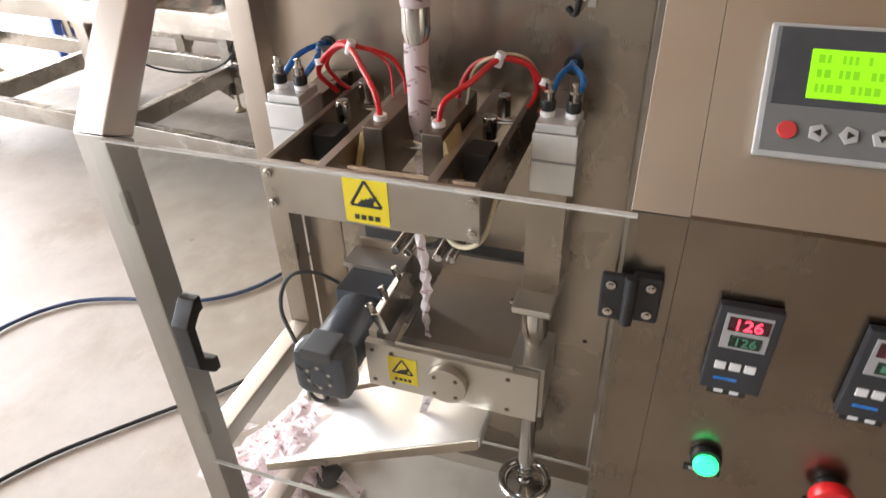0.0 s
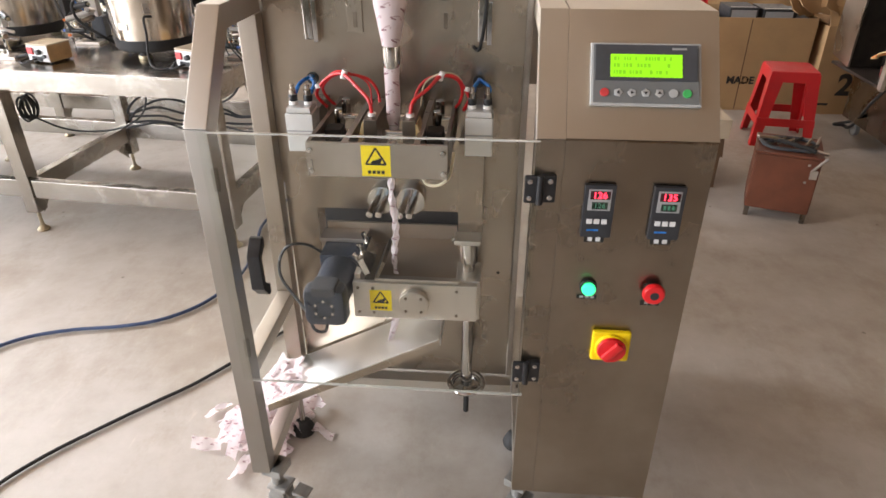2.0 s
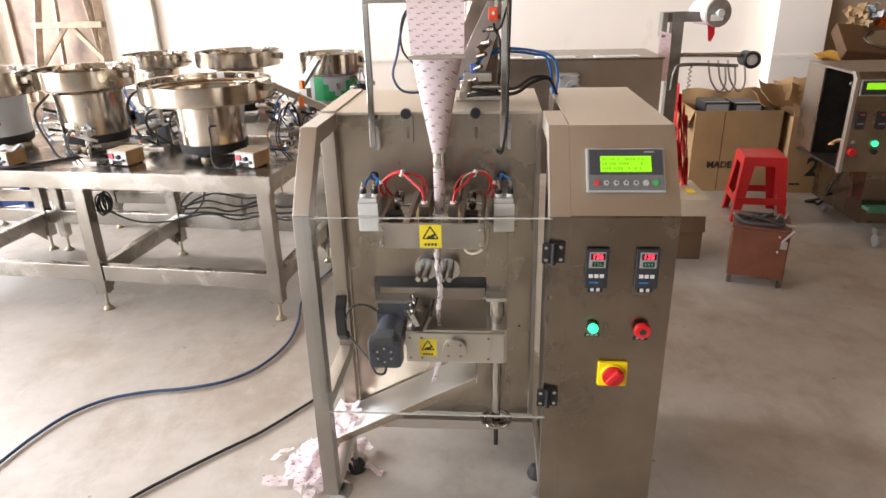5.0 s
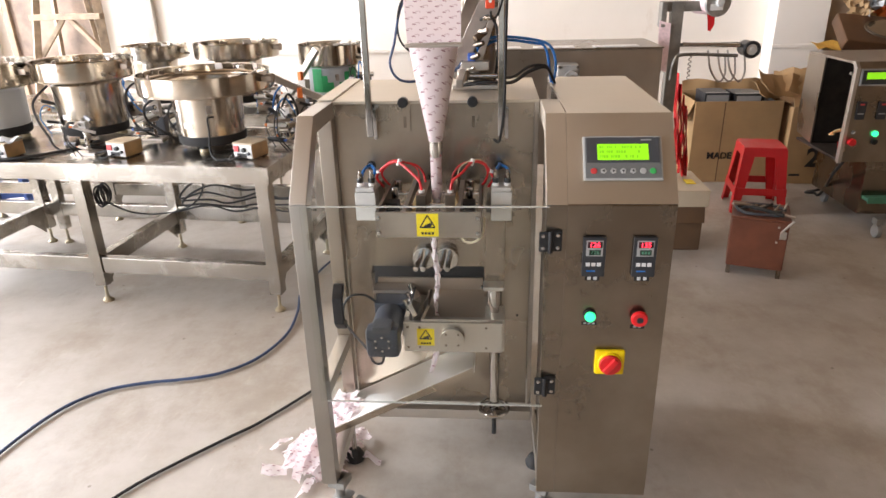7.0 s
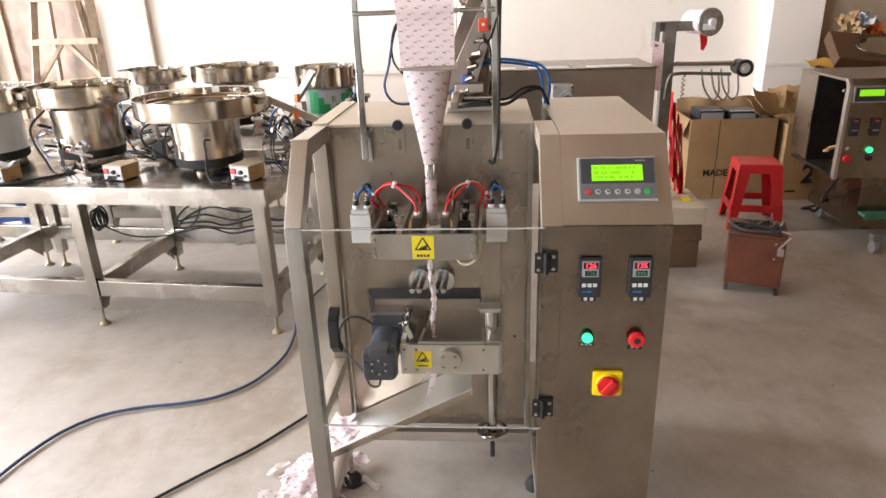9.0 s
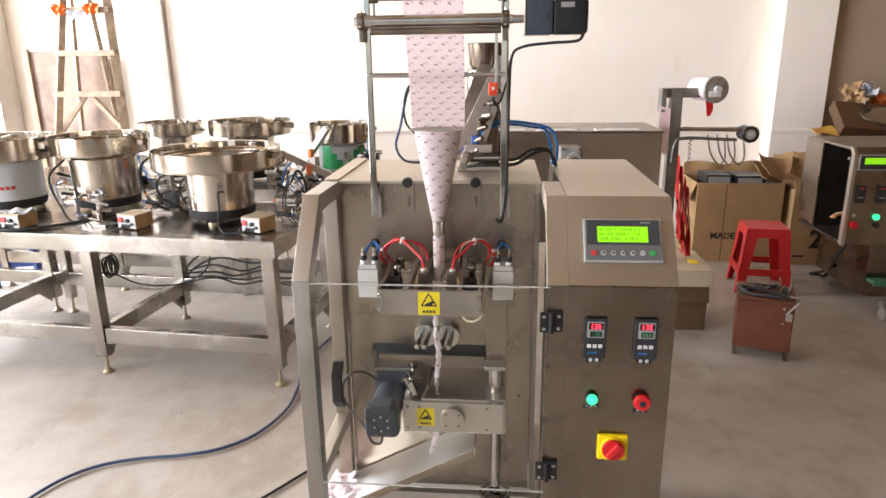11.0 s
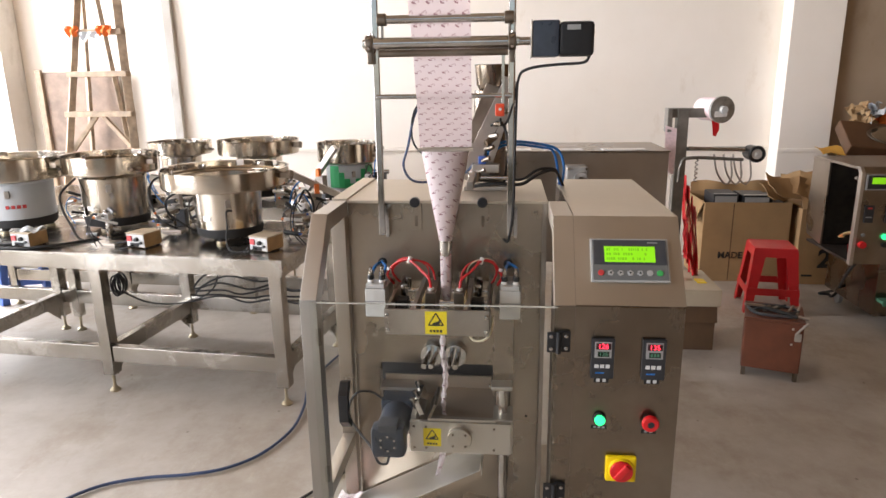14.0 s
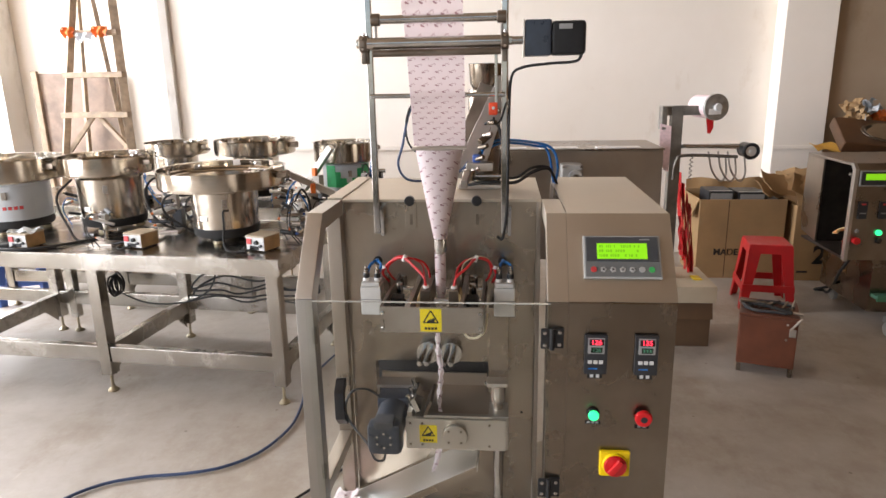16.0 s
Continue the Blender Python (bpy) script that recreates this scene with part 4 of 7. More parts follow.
part("slide_box", box(-0.172, -0.118, 0.764, BY - 0.001, 0.666, 0.882, 0.002), STEEL_IN, col)
part("slide_block", box(-0.172, -0.118, 0.694, 0.78, 0.488, 0.59, 0.002), STEEL_H, col)
part("screw", rod((-0.184, 0.74, 0.668), (-0.172, 0.74, 0.668), 0.005, 12), CHROME, col)
ring = [(-0.146 + 0.042 * math.cos(2 * math.pi * k / 24), 0.745 + 0.042 * math.sin(2 * math.pi * k / 24), 0.258) for k in range(25)]
part("hand_wheel", tube(ring, 0.0065, 10, 2), CHROME, col)
part("wheel_hub", lathe([(0.002, 0), (0.034, 0.002), (0.034, 0.006), (0.018, 0.012), (0.0138, 0.012)], (-0.146, 0.745, 0.248), 32), CHROME, col)
part("spindle", rod((-0.146, 0.745, 0.165), (-0.146, 0.745, 0.248), 0.007, 14), RUBBER, col)
part("rear_column", rod((-0.146, 0.812, 0.33), (-0.146, 0.812, 0.50), 0.016, 20), STEEL_DARK, col)

# discharge chute
chute = sheet([[(-0.625, 0.642, 0.244), (-0.625, 0.842, 0.216)], [(-0.205, 0.642, 0.466), (-0.205, 0.842, 0.436)]], 0.002)
chute = part("discharge_chute", chute, STEEL_BRIGHT, machine, "bright sloping steel discharge chute")
part("chute_lip", sheet([[(-0.625, 0.640, 0.243), (-0.625, 0.641, 0.221)], [(-0.205, 0.640, 0.465), (-0.205, 0.641, 0.443)]], 0.002), STEEL_IN, chute)
part("chute_end", sheet([[(-0.203, 0.640, 0.452), (-0.203, 0.640, 0.475)], [(-0.203, 0.842, 0.422), (-0.203, 0.842, 0.448)]], 0.002), STEEL_BRIGHT, chute)

# ---- film carriage above ----
CR = 0.828
for xa in (-0.485, -0.132):
    up = part("upright", box(xa - 0.009, xa + 0.009, CR - 0.004, CR + 0.008, 1.075, 2.05, 0.003), CHROME, machine, "slender polished upright of the film carriage")
    part("clamp", box(xa + 0.010, xa + 0.020, CR - 0.006, BY - 0.001, 1.07, 1.152, 0.001), CHROME, up)
    part("foot", box(xa - 0.008, xa + 0.008, CR + 0.0085, BY - 0.001, 1.08, 1.15, 0.001), STEEL_MID, up)
for xa in (-0.392, -0.207):
    k = part("clamp_knob", rod((xa, BY - 0.006, CAPZ - 0.004), (xa, BY - 0.034, CAPZ - 0.004), 0.0125, 18, 0.0145, 0.004), BLACK, machine, "black clamping knob on a steel bracket")
    part("knob_bracket", box(xa - 0.016, xa + 0.016, BY - 0.006, BY - 0.0005, CAPZ - 0.085, CAPZ - 0.012, 0.001), STEEL_IN, k)
    part("slot", box(xa - 0.003, xa + 0.005, BY - 0.0075, BY - 0.0058, CAPZ - 0.075, CAPZ - 0.045, 0), STEEL_DARK, k)
for z, xa, xb, r, y in ((1.640, -0.462, -0.140, 0.0105, CR - 0.02), (1.450, -0.485, -0.132, 0.006, CR - 0.015)):
    part("guide_bar", rod((xa, y, z), (xb, y, z), r, 18, None, 0.001), CHROME, machine)
for xa in (-0.462, -0.140):
    part("bar_end", rod((xa - 0.012, CR - 0.02, 1.640), (xa + 0.012, CR - 0.02, 1.640), 0.0155, 18, None, 0.003), STEEL_DARK, machine)
    part("link", box(xa - 0.003, xa + 0.003, CR - 0.024, CR - 0.016, 1.58, 1.63, 0.001), STEEL_MID, machine)
fr = part("feed_roller", rod((-0.487, CR - 0.022, 1.582), (-0.130, CR - 0.022, 1.582), 0.0150, 24, None, 0.002), CHROME, machine, "pair of chromed feed rollers with side brackets")
part("lower_roller", rod((-0.470, CR - 0.029, 1.5575), (-0.142, CR - 0.029, 1.5575), 0.009, 20, None, 0.001), STEEL_DARK, fr)
for xa in (-0.495, -0.132):
    bearing = part("bearing", rod((xa - 0.010, CR - 0.022, 1.582), (xa + 0.010, CR - 0.022, 1.582), 0.0215, 22, None, 0.004), STEEL_DARK, fr, "dark oiled bearing")
    for a in range(0, 360, 60):
        part("stud", rod((xa, CR - 0.022 + 0.020 * math.sin(radians(a)), 1.582 + 0.020 * math.cos(radians(a))), (xa, CR - 0.022 + 0.026 * math.sin(radians(a)), 1.582 + 0.026 * math.cos(radians(a))), 0.004, 8), CHROME, bearing)
    part("end_nut", rod((xa + (-0.018 if xa < -0.3 else 0.010), CR - 0.022, 1.582), (xa + (-0.010 if xa < -0.3 else 0.018), CR - 0.022, 1.582), 0.011, 6, None, 0.001), CHROME, bearing)
    part("bracket", box(xa - 0.007, xa + 0.007, CR - 0.03, CR + 0.012, 1.532, 1.562, 0.003), STEEL_DARK, fr)
part("shaft", rod((-0.130, CR - 0.022, 1.582), (-0.085, CR - 0.022, 1.582), 0.010, 16), CHROME, fr)
fm = part("feed_motor", box(-0.083, -0.018, CR - 0.065, CR + 0.02, 1.542, 1.628, 0.004), MOTOR, machine, "black feed motor with cable")
part("motor_body", box(-0.018, 0.066, CR - 0.063, CR + 0.018, 1.543, 1.624, 0.009), BLACK, fm)
part("flange", box(-0.0865, -0.0835, CR - 0.066, CR + 0.021, 1.540, 1.630, 0.001), STEEL_H, fm)
part("nameplate", box(0.000, 0.032, CR - 0.066, CR - 0.063, 1.604, 1.616, 0.0005), GREY_PAD, fm)
part("motor_cable", tube([(0.060, CR - 0.03, 1.546), (0.045, CR - 0.03, 1.528), (-0.02, CR - 0.02, 1.524), (-0.09, CR - 0.02, 1.515), (-0.115, CR, 1.49), (-0.120, CR - 0.008, 1.40), (-0.122, CR - 0.01, 1.28), (-0.124, CR - 0.012, 1.15), (-0.133, CR - 0.006, 1.075), (-0.140, BY - 0.006, 1.055), (-0.150, BY - 0.002, 1.062)], 0.0036, 8, 6), RUBBER, fm)
part("side_arm", box(-0.158, -0.150, CR - 0.028, CR - 0.020, 1.40, 1.56, 0.001), CHROME, machine)
sens = part("limit_switch", box(-0.173, -0.150, CR - 0.036, CR - 0.02, 1.398, 1.430, 0.003), RED_ORANGE, machine, "small red-orange limit switch")
part("dot", rod((-0.161, CR - 0.0355, 1.416), (-0.161, CR - 0.0375, 1.416), 0.0042, 12), KEY_WHITE, sens)
part("switch_cable", tube([(-0.16, CR - 0.03, 1.392), (-0.157, CR - 0.02, 1.375), (-0.142, CR - 0.01, 1.385), (-0.125, CR, 1.44), (-0.118, CR, 1.48)], 0.003, 8, 6), RUBBER, sens)
# film former: a collar and a cone that ends in a slim tube
def cone_ring(w, d, z, y, seg=40):
    pts = []
    for k in range(seg + 1):
        a = 2 * math.pi * k / seg
        pts.append((-0.297 + dxf(z) + w * math.cos(a), y + d * math.sin(a), z))
    return pts


def dxf(z):
    return 0.0 if z < 1.08 else 0.0


FORM = [(1.318, 0.060, 0.030, 0.728), (1.25, 0.048, 0.029, 0.722), (1.18, 0.034, 0.026, 0.715), (1.11, 0.020, 0.019, 0.708), (1.083, 0.0150, 0.0150, 0.705)]
former = part("forming_tube", sheet([cone_ring(w - 0.002, d - 0.002, z, y) for z, w, d, y in FORM + [(0.99, 0.012, 0.012, 0.703), (0.94, 0.012, 0.012, 0.703)]]), STEEL_H, machine, "steel film former tapering into a slim tube")
part("collar", sheet([cone_ring(0.0165, 0.0165, 1.092, 0.7055), cone_ring(0.0170, 0.0170, 1.066, 0.705), cone_ring(0.0135, 0.0135, 1.050, 0.704)]), CHROME, former)
part("former_wing", box(-0.358, -0.229, 0.757, 0.760, 1.318, 1.334, 0.001), STEEL_H, former)
part("former_arm", box(-0.245, -0.228, 0.75, 0.95, 1.215, 1.235, 0.002), STEEL_MID, former)
part("former_rim", rod((-0.362, 0.6945, 1.3235), (-0.225, 0.6945, 1.3235), 0.0042, 12, None, 0.001), STEEL_H, former)

# printed film web running down over the rollers into the former
web = []
for z, xa, xb, y in ((2.05, -0.400, -0.236, CR - 0.04), (1.68, -0.392, -0.237, CR - 0.038), (1.615, -0.390, -0.237, CR - 0.012), (1.60, -0.389, -0.237, CR - 0.004), (1.58, -0.388, -0.237, CR - 0.003), (1.55, -0.386, -0.236, CR - 0.005), (1.52, -0.383, -0.236, CR - 0.016), (1.45, -0.376, -0.234, CR - 0.034), (1.36, -0.361, -0.229, 0.720), (1.330, -0.357, -0.229, 0.700)):
    web.append([(xa + (xb - xa) * k / 10, y + 0.0012 * math.sin(3.1 * k + z * 9), z) for k in range(11)])
film = thing("film_web", (-0.30, 0.75, 0.9), "pale pink printed plastic film running into the former", "plastic film")
part("web", sheet(web, 0.0006), FILM, film)
part("wrapped_film", sheet([cone_ring(w, d, z, y) for z, w, d, y in FORM], 0.0006), FILM, film)
part("film_tube", sheet([cone_ring(w, w, z, 0.704 + 0.003 * math.sin(z * 90)) for z, w in ((1.062, 0.0150), (1.03, 0.0142), (0.99, 0.0146), (0.955, 0.0130), (0.93, 0.009))], 0.0004), FILM, film)
strip = []
for k in range(35):
    z = 0.905 - 0.315 * k / 34
    a = 0.45 * math.sin(k * 0.9) + 0.25 * math.sin(k * 0.37)
    w = (0.0074 + 0.0018 * math.sin(k * 1.9)) * (1 if k < 29 else 0.8)
    cx, cy = -0.306 + 0.004 * math.sin(k * 0.33 + 1), 0.712 + 0.006 * math.sin(k * 0.25)
    strip.append([(cx + w * s * math.cos(a), cy + w * s * math.sin(a) - 0.004 * (1 - s * s) + 0.002 * math.sin(5 * s + 1.7 * k), z) for s in (-1, -0.6, -0.2, 0.2, 0.6, 1)])
part("twisted_strip", sheet(strip, 0.0012), FILM, film)
tail = []
for k in range(12):
    z = 0.492 - 0.145 * k / 11
    w = 0.010 * (1 - 0.05 * k)
    tail.append([(-0.312 - 0.034 * (k / 11) ** 1.6 + w * s, 0.735 + 0.004 * math.sin(k + s * 2), z) for s in (-1, -0.3, 0.3, 1)])
part("hanging_end", sheet(tail, 0.0012), FILM, film)

# product feeder standing on the top plate behind the film
feeder = thing("cup_feeder", (-0.19, 1.06, CAPZ), "small steel hopper feeder with slanting bracket on the machine top", "feeder")
part("hopper", lathe([(0.002, 0.0), (0.040, 0.0), (0.052, 0.02), (0.056, 0.075), (0.058, 0.078), (0.054, 0.075), (0.050, 0.022), (0.002, 0.01)], (-0.185, 1.10, 1.455), 36), STEEL_SHADE_TONE, feeder)
part("slanting_arm", turned(box(-0.022, 0.022, -0.012, 0.012, -0.16, 0.16, 0.002), Matrix.Translation((-0.20, 1.035, 1.345)) @ Matrix.Rotation(radians(26), 4, "Y")), STEEL_MID, feeder)
part("slanting_arm", turned(box(-0.010, 0.010, -0.010, 0.010, -0.13, 0.13, 0.002), Matrix.Translation((-0.168, 1.035, 1.33)) @ Matrix.Rotation(radians(18), 4, "Y")), STEEL_MID, feeder)
part("drum", rod((-0.200, 1.10, CAPZ + 0.012), (-0.192, 1.10, 1.458), 0.050, 32, None, 0.004), STEEL_SHADE_TONE, feeder)
part("guard_plate", turned(box(-0.045, 0.045, -0.004, 0.004, -0.13, 0.14, 0.003), Matrix.Translation((-0.215, 1.052, 1.335)) @ Matrix.Rotation(radians(22), 4, "Y")), STEEL_DARK, feeder)
for k in range(3):
    part("cap_nut", rod((-0.235 + 0.035 * k, 1.047, 1.27 + 0.075 * k), (-0.235 + 0.035 * k, 1.030, 1.27 + 0.075 * k), 0.010, 12, None, 0.004), CHROME, feeder)
for k in range(4):
    part("bolt", rod((-0.225 + 0.018 * k, 1.045, 1.28 + 0.045 * k), (-0.225 + 0.018 * k, 1.035, 1.28 + 0.045 * k), 0.008, 12, None, 0.002), STEEL_DARK, feeder)
part("foot_plate", box(-0.27, -0.12, 1.0, 1.14, CAPZ - 0.001, CAPZ + 0.012, 0.002), STEEL_H, feeder)
part("air_block", box(-0.245, -0.165, 0.99, 1.03, 1.225, 1.25, 0.003), STEEL_H, feeder)
part("solenoid", box(-0.226, -0.204, 1.0, 1.025, 1.25, 1.272, 0.003), BLUE_PLASTIC, feeder)
part("knuckle", rod((-0.205, 0.995, 1.31), (-0.175, 1.02, 1.33), 0.010, 16, None, 0.003), STEEL_DARK, feeder)
for k in range(6):
    part("linkage", rod((-0.235 + 0.014 * k, 1.01, 1.22 + 0.036 * k), (-0.205 + 0.012 * k, 0.99, 1.235 + 0.033 * k), 0.007, 10, None, 0.002), (STEEL_MID, STEEL_DARK, STEEL_DARK)[k % 3], feeder)
part("cup", lathe([(0.004, 0), (0.016, 0), (0.020, 0.03), (0.018, 0.03), (0.013, 0.003), (0.004, 0.003)], (-0.238, 0.985, 1.20), 20), CHROME, feeder)
part("stud", rod((-0.255, 1.0, 1.21), (-0.135, 1.0, 1.21), 0.007, 12), CHROME, feeder)


def cable(name, pts, r, mat, label, category="cable", seg=8, steps=8):
    return lone(name, tube(pts, r, seg, steps), mat, label, category)


cable("air_tube", [(-0.365, 0.98, 1.45), (-0.405, 0.97, 1.40), (-0.425, 0.95, 1.31), (-0.44, 0.95, 1.25), (-0.415, 0.97, 1.205), (-0.35, 1.0, 1.20), (-0.27, 1.02, 1.22), (-0.24, 1.02, 1.25)], 0.0036, BLUE_CABLE, "looped dark blue air tube above the machine top")
cable("air_tube", [(-0.36, 0.96, 1.46), (-0.408, 0.96, 1.40), (-0.41, 0.97, 1.31), (-0.34, 1.0, 1.24), (-0.335, 1.02, 1.172)], 0.003, RUBBER, "thin black tube behind the film")
cable("air_tube", [(-0.20, 1.02, 1.285), (-0.15, 1.05, 1.31), (-0.05, 1.09, 1.30), (0.01, 1.10, 1.28), (0.03, 1.10, 1.23), (0.025, 1.10, 1.17)], 0.0042, BLUE_HOSE, "blue air tube arching down to the cabinet top")
cable("air_tube", [(-0.20, 1.03, 1.275), (-0.14, 1.07, 1.30), (-0.04, 1.10, 1.288), (0.0, 1.11, 1.27), (0.02, 1.115, 1.172)], 0.004, BLUE_HOSE, "blue air tube arching down to the cabinet top")
for k, (dy, dz) in enumerate(((0, 0), (0.02, 0.012), (0.04, -0.004))):
    cable("black_cable", [(-0.24, 0.99 + dy, 1.185 + dz), (-0.17, 0.98 + dy, 1.195 + dz), (-0.10, 1.0 + dy, 1.19 + dz), (-0.05, 1.03 + dy, 1.215 + dz), (0.0, 1.06 + dy, 1.222), (0.03, 1.1 + dy, 1.17)], 0.004, RUBBER, "black cable lying over the machine top")
cable("black_cable", [(-0.19, 1.02, 1.36), (-0.165, 1.0, 1.37), (-0.145, 1.0, 1.34), (-0.14, 1.02, 1.27), (-0.15, 1.05, 1.19)], 0.004, RUBBER, "black cable hanging from the feeder")

# steel conveyor housing behind the machine
house = thing("conveyor_housing", (0.22, 2.2, 0), "long brushed steel conveyor housing on legs behind the machine", "conveyor")
part("body", box(-0.20, 0.60, 2.20, 2.62, 0.62, 1.152, 0.004), STEEL, house)
part("lid_edge", box(-0.205, 0.605, 2.195, 2.625, 1.1525, 1.160, 0.002), STEEL_SHADE_TONE, house)
for xa in (-0.17, 0.55):
    for ya in (2.23, 2.56):
        part("leg", box(xa, xa + 0.04, ya, ya + 0.04, 0, 0.62, 0.002), STEEL_TABLE, house)
for xa, w in ((-0.16, 0.13), (0.03, 0.18), (0.30, 0.2)):
    lone("paper_sheet", turned(box(0, w, 0, 0.07, 0, 0.004, 0), Matrix.Translation((xa, 2.205, 1.161)) @ Matrix.Rotation(0.05, 4, "Z")), WHITE_TIE, "loose white paper sheet on the conveyor housing", "paper", "papers on the housing")
part("gearbox", box(0.125, 0.225, 2.10, 2.199, 1.0, 1.10, 0.012), CAST, house, "grey cast gearbox")
part("gear_cover", rod((0.19, 2.10, 1.045), (0.19, 2.085, 1.045), 0.032, 24, None, 0.004), CAST, house)
part("gear_shaft", rod((0.19, 2.085, 1.045), (0.19, 2.075, 1.045), 0.012, 16, None, 0.002), STEEL_DARK, house)
for sx in (0.135, 0.215):
    for sz in (1.01, 1.09):
        part("bolt", rod((sx, 2.10, sz), (sx, 2.094, sz), 0.006, 6), STEEL_DARK, house)


# ---- tables with bowl feeders ----
TM = Matrix.Translation((-1.18, 1.835, 0)) @ Matrix.Rotation(radians(-5), 4, "Z")
TOP = 0.722


def steel_table(name, m, length, depth, stations, label, low=0.205, front_rail=True):
    t = thing(name, m.translation, label, "table", "steel work tables")

    def p(n, bm, mat, parent=t, lab=""):
        return part(n, turned(bm, m), mat, parent, lab)

    p("tabletop", box(-length + 0.045, 0.045, -0.04, depth + 0.04, TOP - 0.006, TOP, 0.001), STEEL_TABLE, t, "scratched reflective steel tabletop")
    p("apron", box(-length + 0.045, 0.045, -0.040, -0.036, TOP - 0.078, TOP - 0.0065, 0.001), STEEL_TABLE)
    p("apron", box(-length + 0.045, 0.045, depth + 0.036, depth + 0.040, TOP - 0.078, TOP - 0.0065, 0.001), STEEL_TABLE)
    p("apron", box(0.041, 0.045, -0.036, depth + 0.036, TOP - 0.078, TOP - 0.0065, 0.001), STEEL_TABLE)
    for x in stations:
        for y in (0, depth):
            leg = p("leg", box(x - 0.03, x + 0.03, y - 0.03, y + 0.03, 0.095, TOP - 0.007, 0.003), STEEL_TABLE)
            foot = lathe([(0.003, 0.0), (0.026, 0.0), (0.028, 0.006), (0.020, 0.014), (0.010, 0.022), (0.010, 0.030), (0.003, 0.030)], (x, y, 0), 20)
            p("levelling_foot", rod((x, y, 0.02), (x, y, 0.1), 0.0075, 10, None, 0, foot), BRASS, leg)
            g = bmesh.new()
            s = 1 if y == 0 else -1
            vs = [g.verts.new(q) for q in ((x + 0.003, y + s * 0.03, low - 0.043), (x + 0.003, y + s * 0.13, low - 0.043), (x + 0.003, y + s * 0.03, low - 0.135))]
            g.faces.new(vs)
            bmesh.ops.solidify(g, geom=g.faces[:], thickness=0.004)
            p("gusset", g, STEEL_TABLE, leg)
        p("stretcher", box(x - 0.022, x + 0.022, 0.031, depth - 0.031, low - 0.04, low + 0.04, 0.003), STEEL_TABLE)
    for a, b in zip(stations[1:], stations):
        if front_rail:
            p("stretcher", box(a + 0.031, b - 0.031, -0.022, 0.022, low - 0.04, low + 0.04, 0.003), STEEL_TABLE)
        p("stretcher", box(a + 0.031, b - 0.031, depth - 0.022, depth + 0.022, low - 0.02, low + 0.06, 0.003), STEEL_TABLE)
    return t


steel_table("work_table", TM, 3.0, 0.715, (0.0, -0.92, -1.80, -2.72), "long stainless steel work table with low stretchers and brass feet")
spare = thing("table_leg", TM @ Vector((-1.685, 0.715, 0)), "spare steel table leg on a brass levelling foot", "table leg")
part("leg", turned(box(-1.71, -1.66, 0.69, 0.74, 0.095, TOP - 0.08, 0.003), TM), STEEL_TABLE, spare)
part("levelling_foot", turned(rod((-1.685, 0.715, 0), (-1.685, 0.715, 0.1), 0.0075, 10, None, 0, lathe([(0.003, 0.0), (0.026, 0.0), (0.028, 0.006), (0.020, 0.014), (0.010, 0.022), (0.003, 0.022)], (-1.685, 0.715, 0), 20)), TM), BRASS, spare)
TM2 = Matrix.Translation((-1.82, 3.06, 0)) @ Matrix.Rotation(radians(-3), 4, "Z")
TM2B = TM2 @ Matrix.Translation((0.95, 0, 0))
steel_table("work_table", TM2B, 2.9, 0.75, (0.0, -0.95, -1.83, -2.7), "stainless steel work table crowded with feeders and wiring", 0.22)


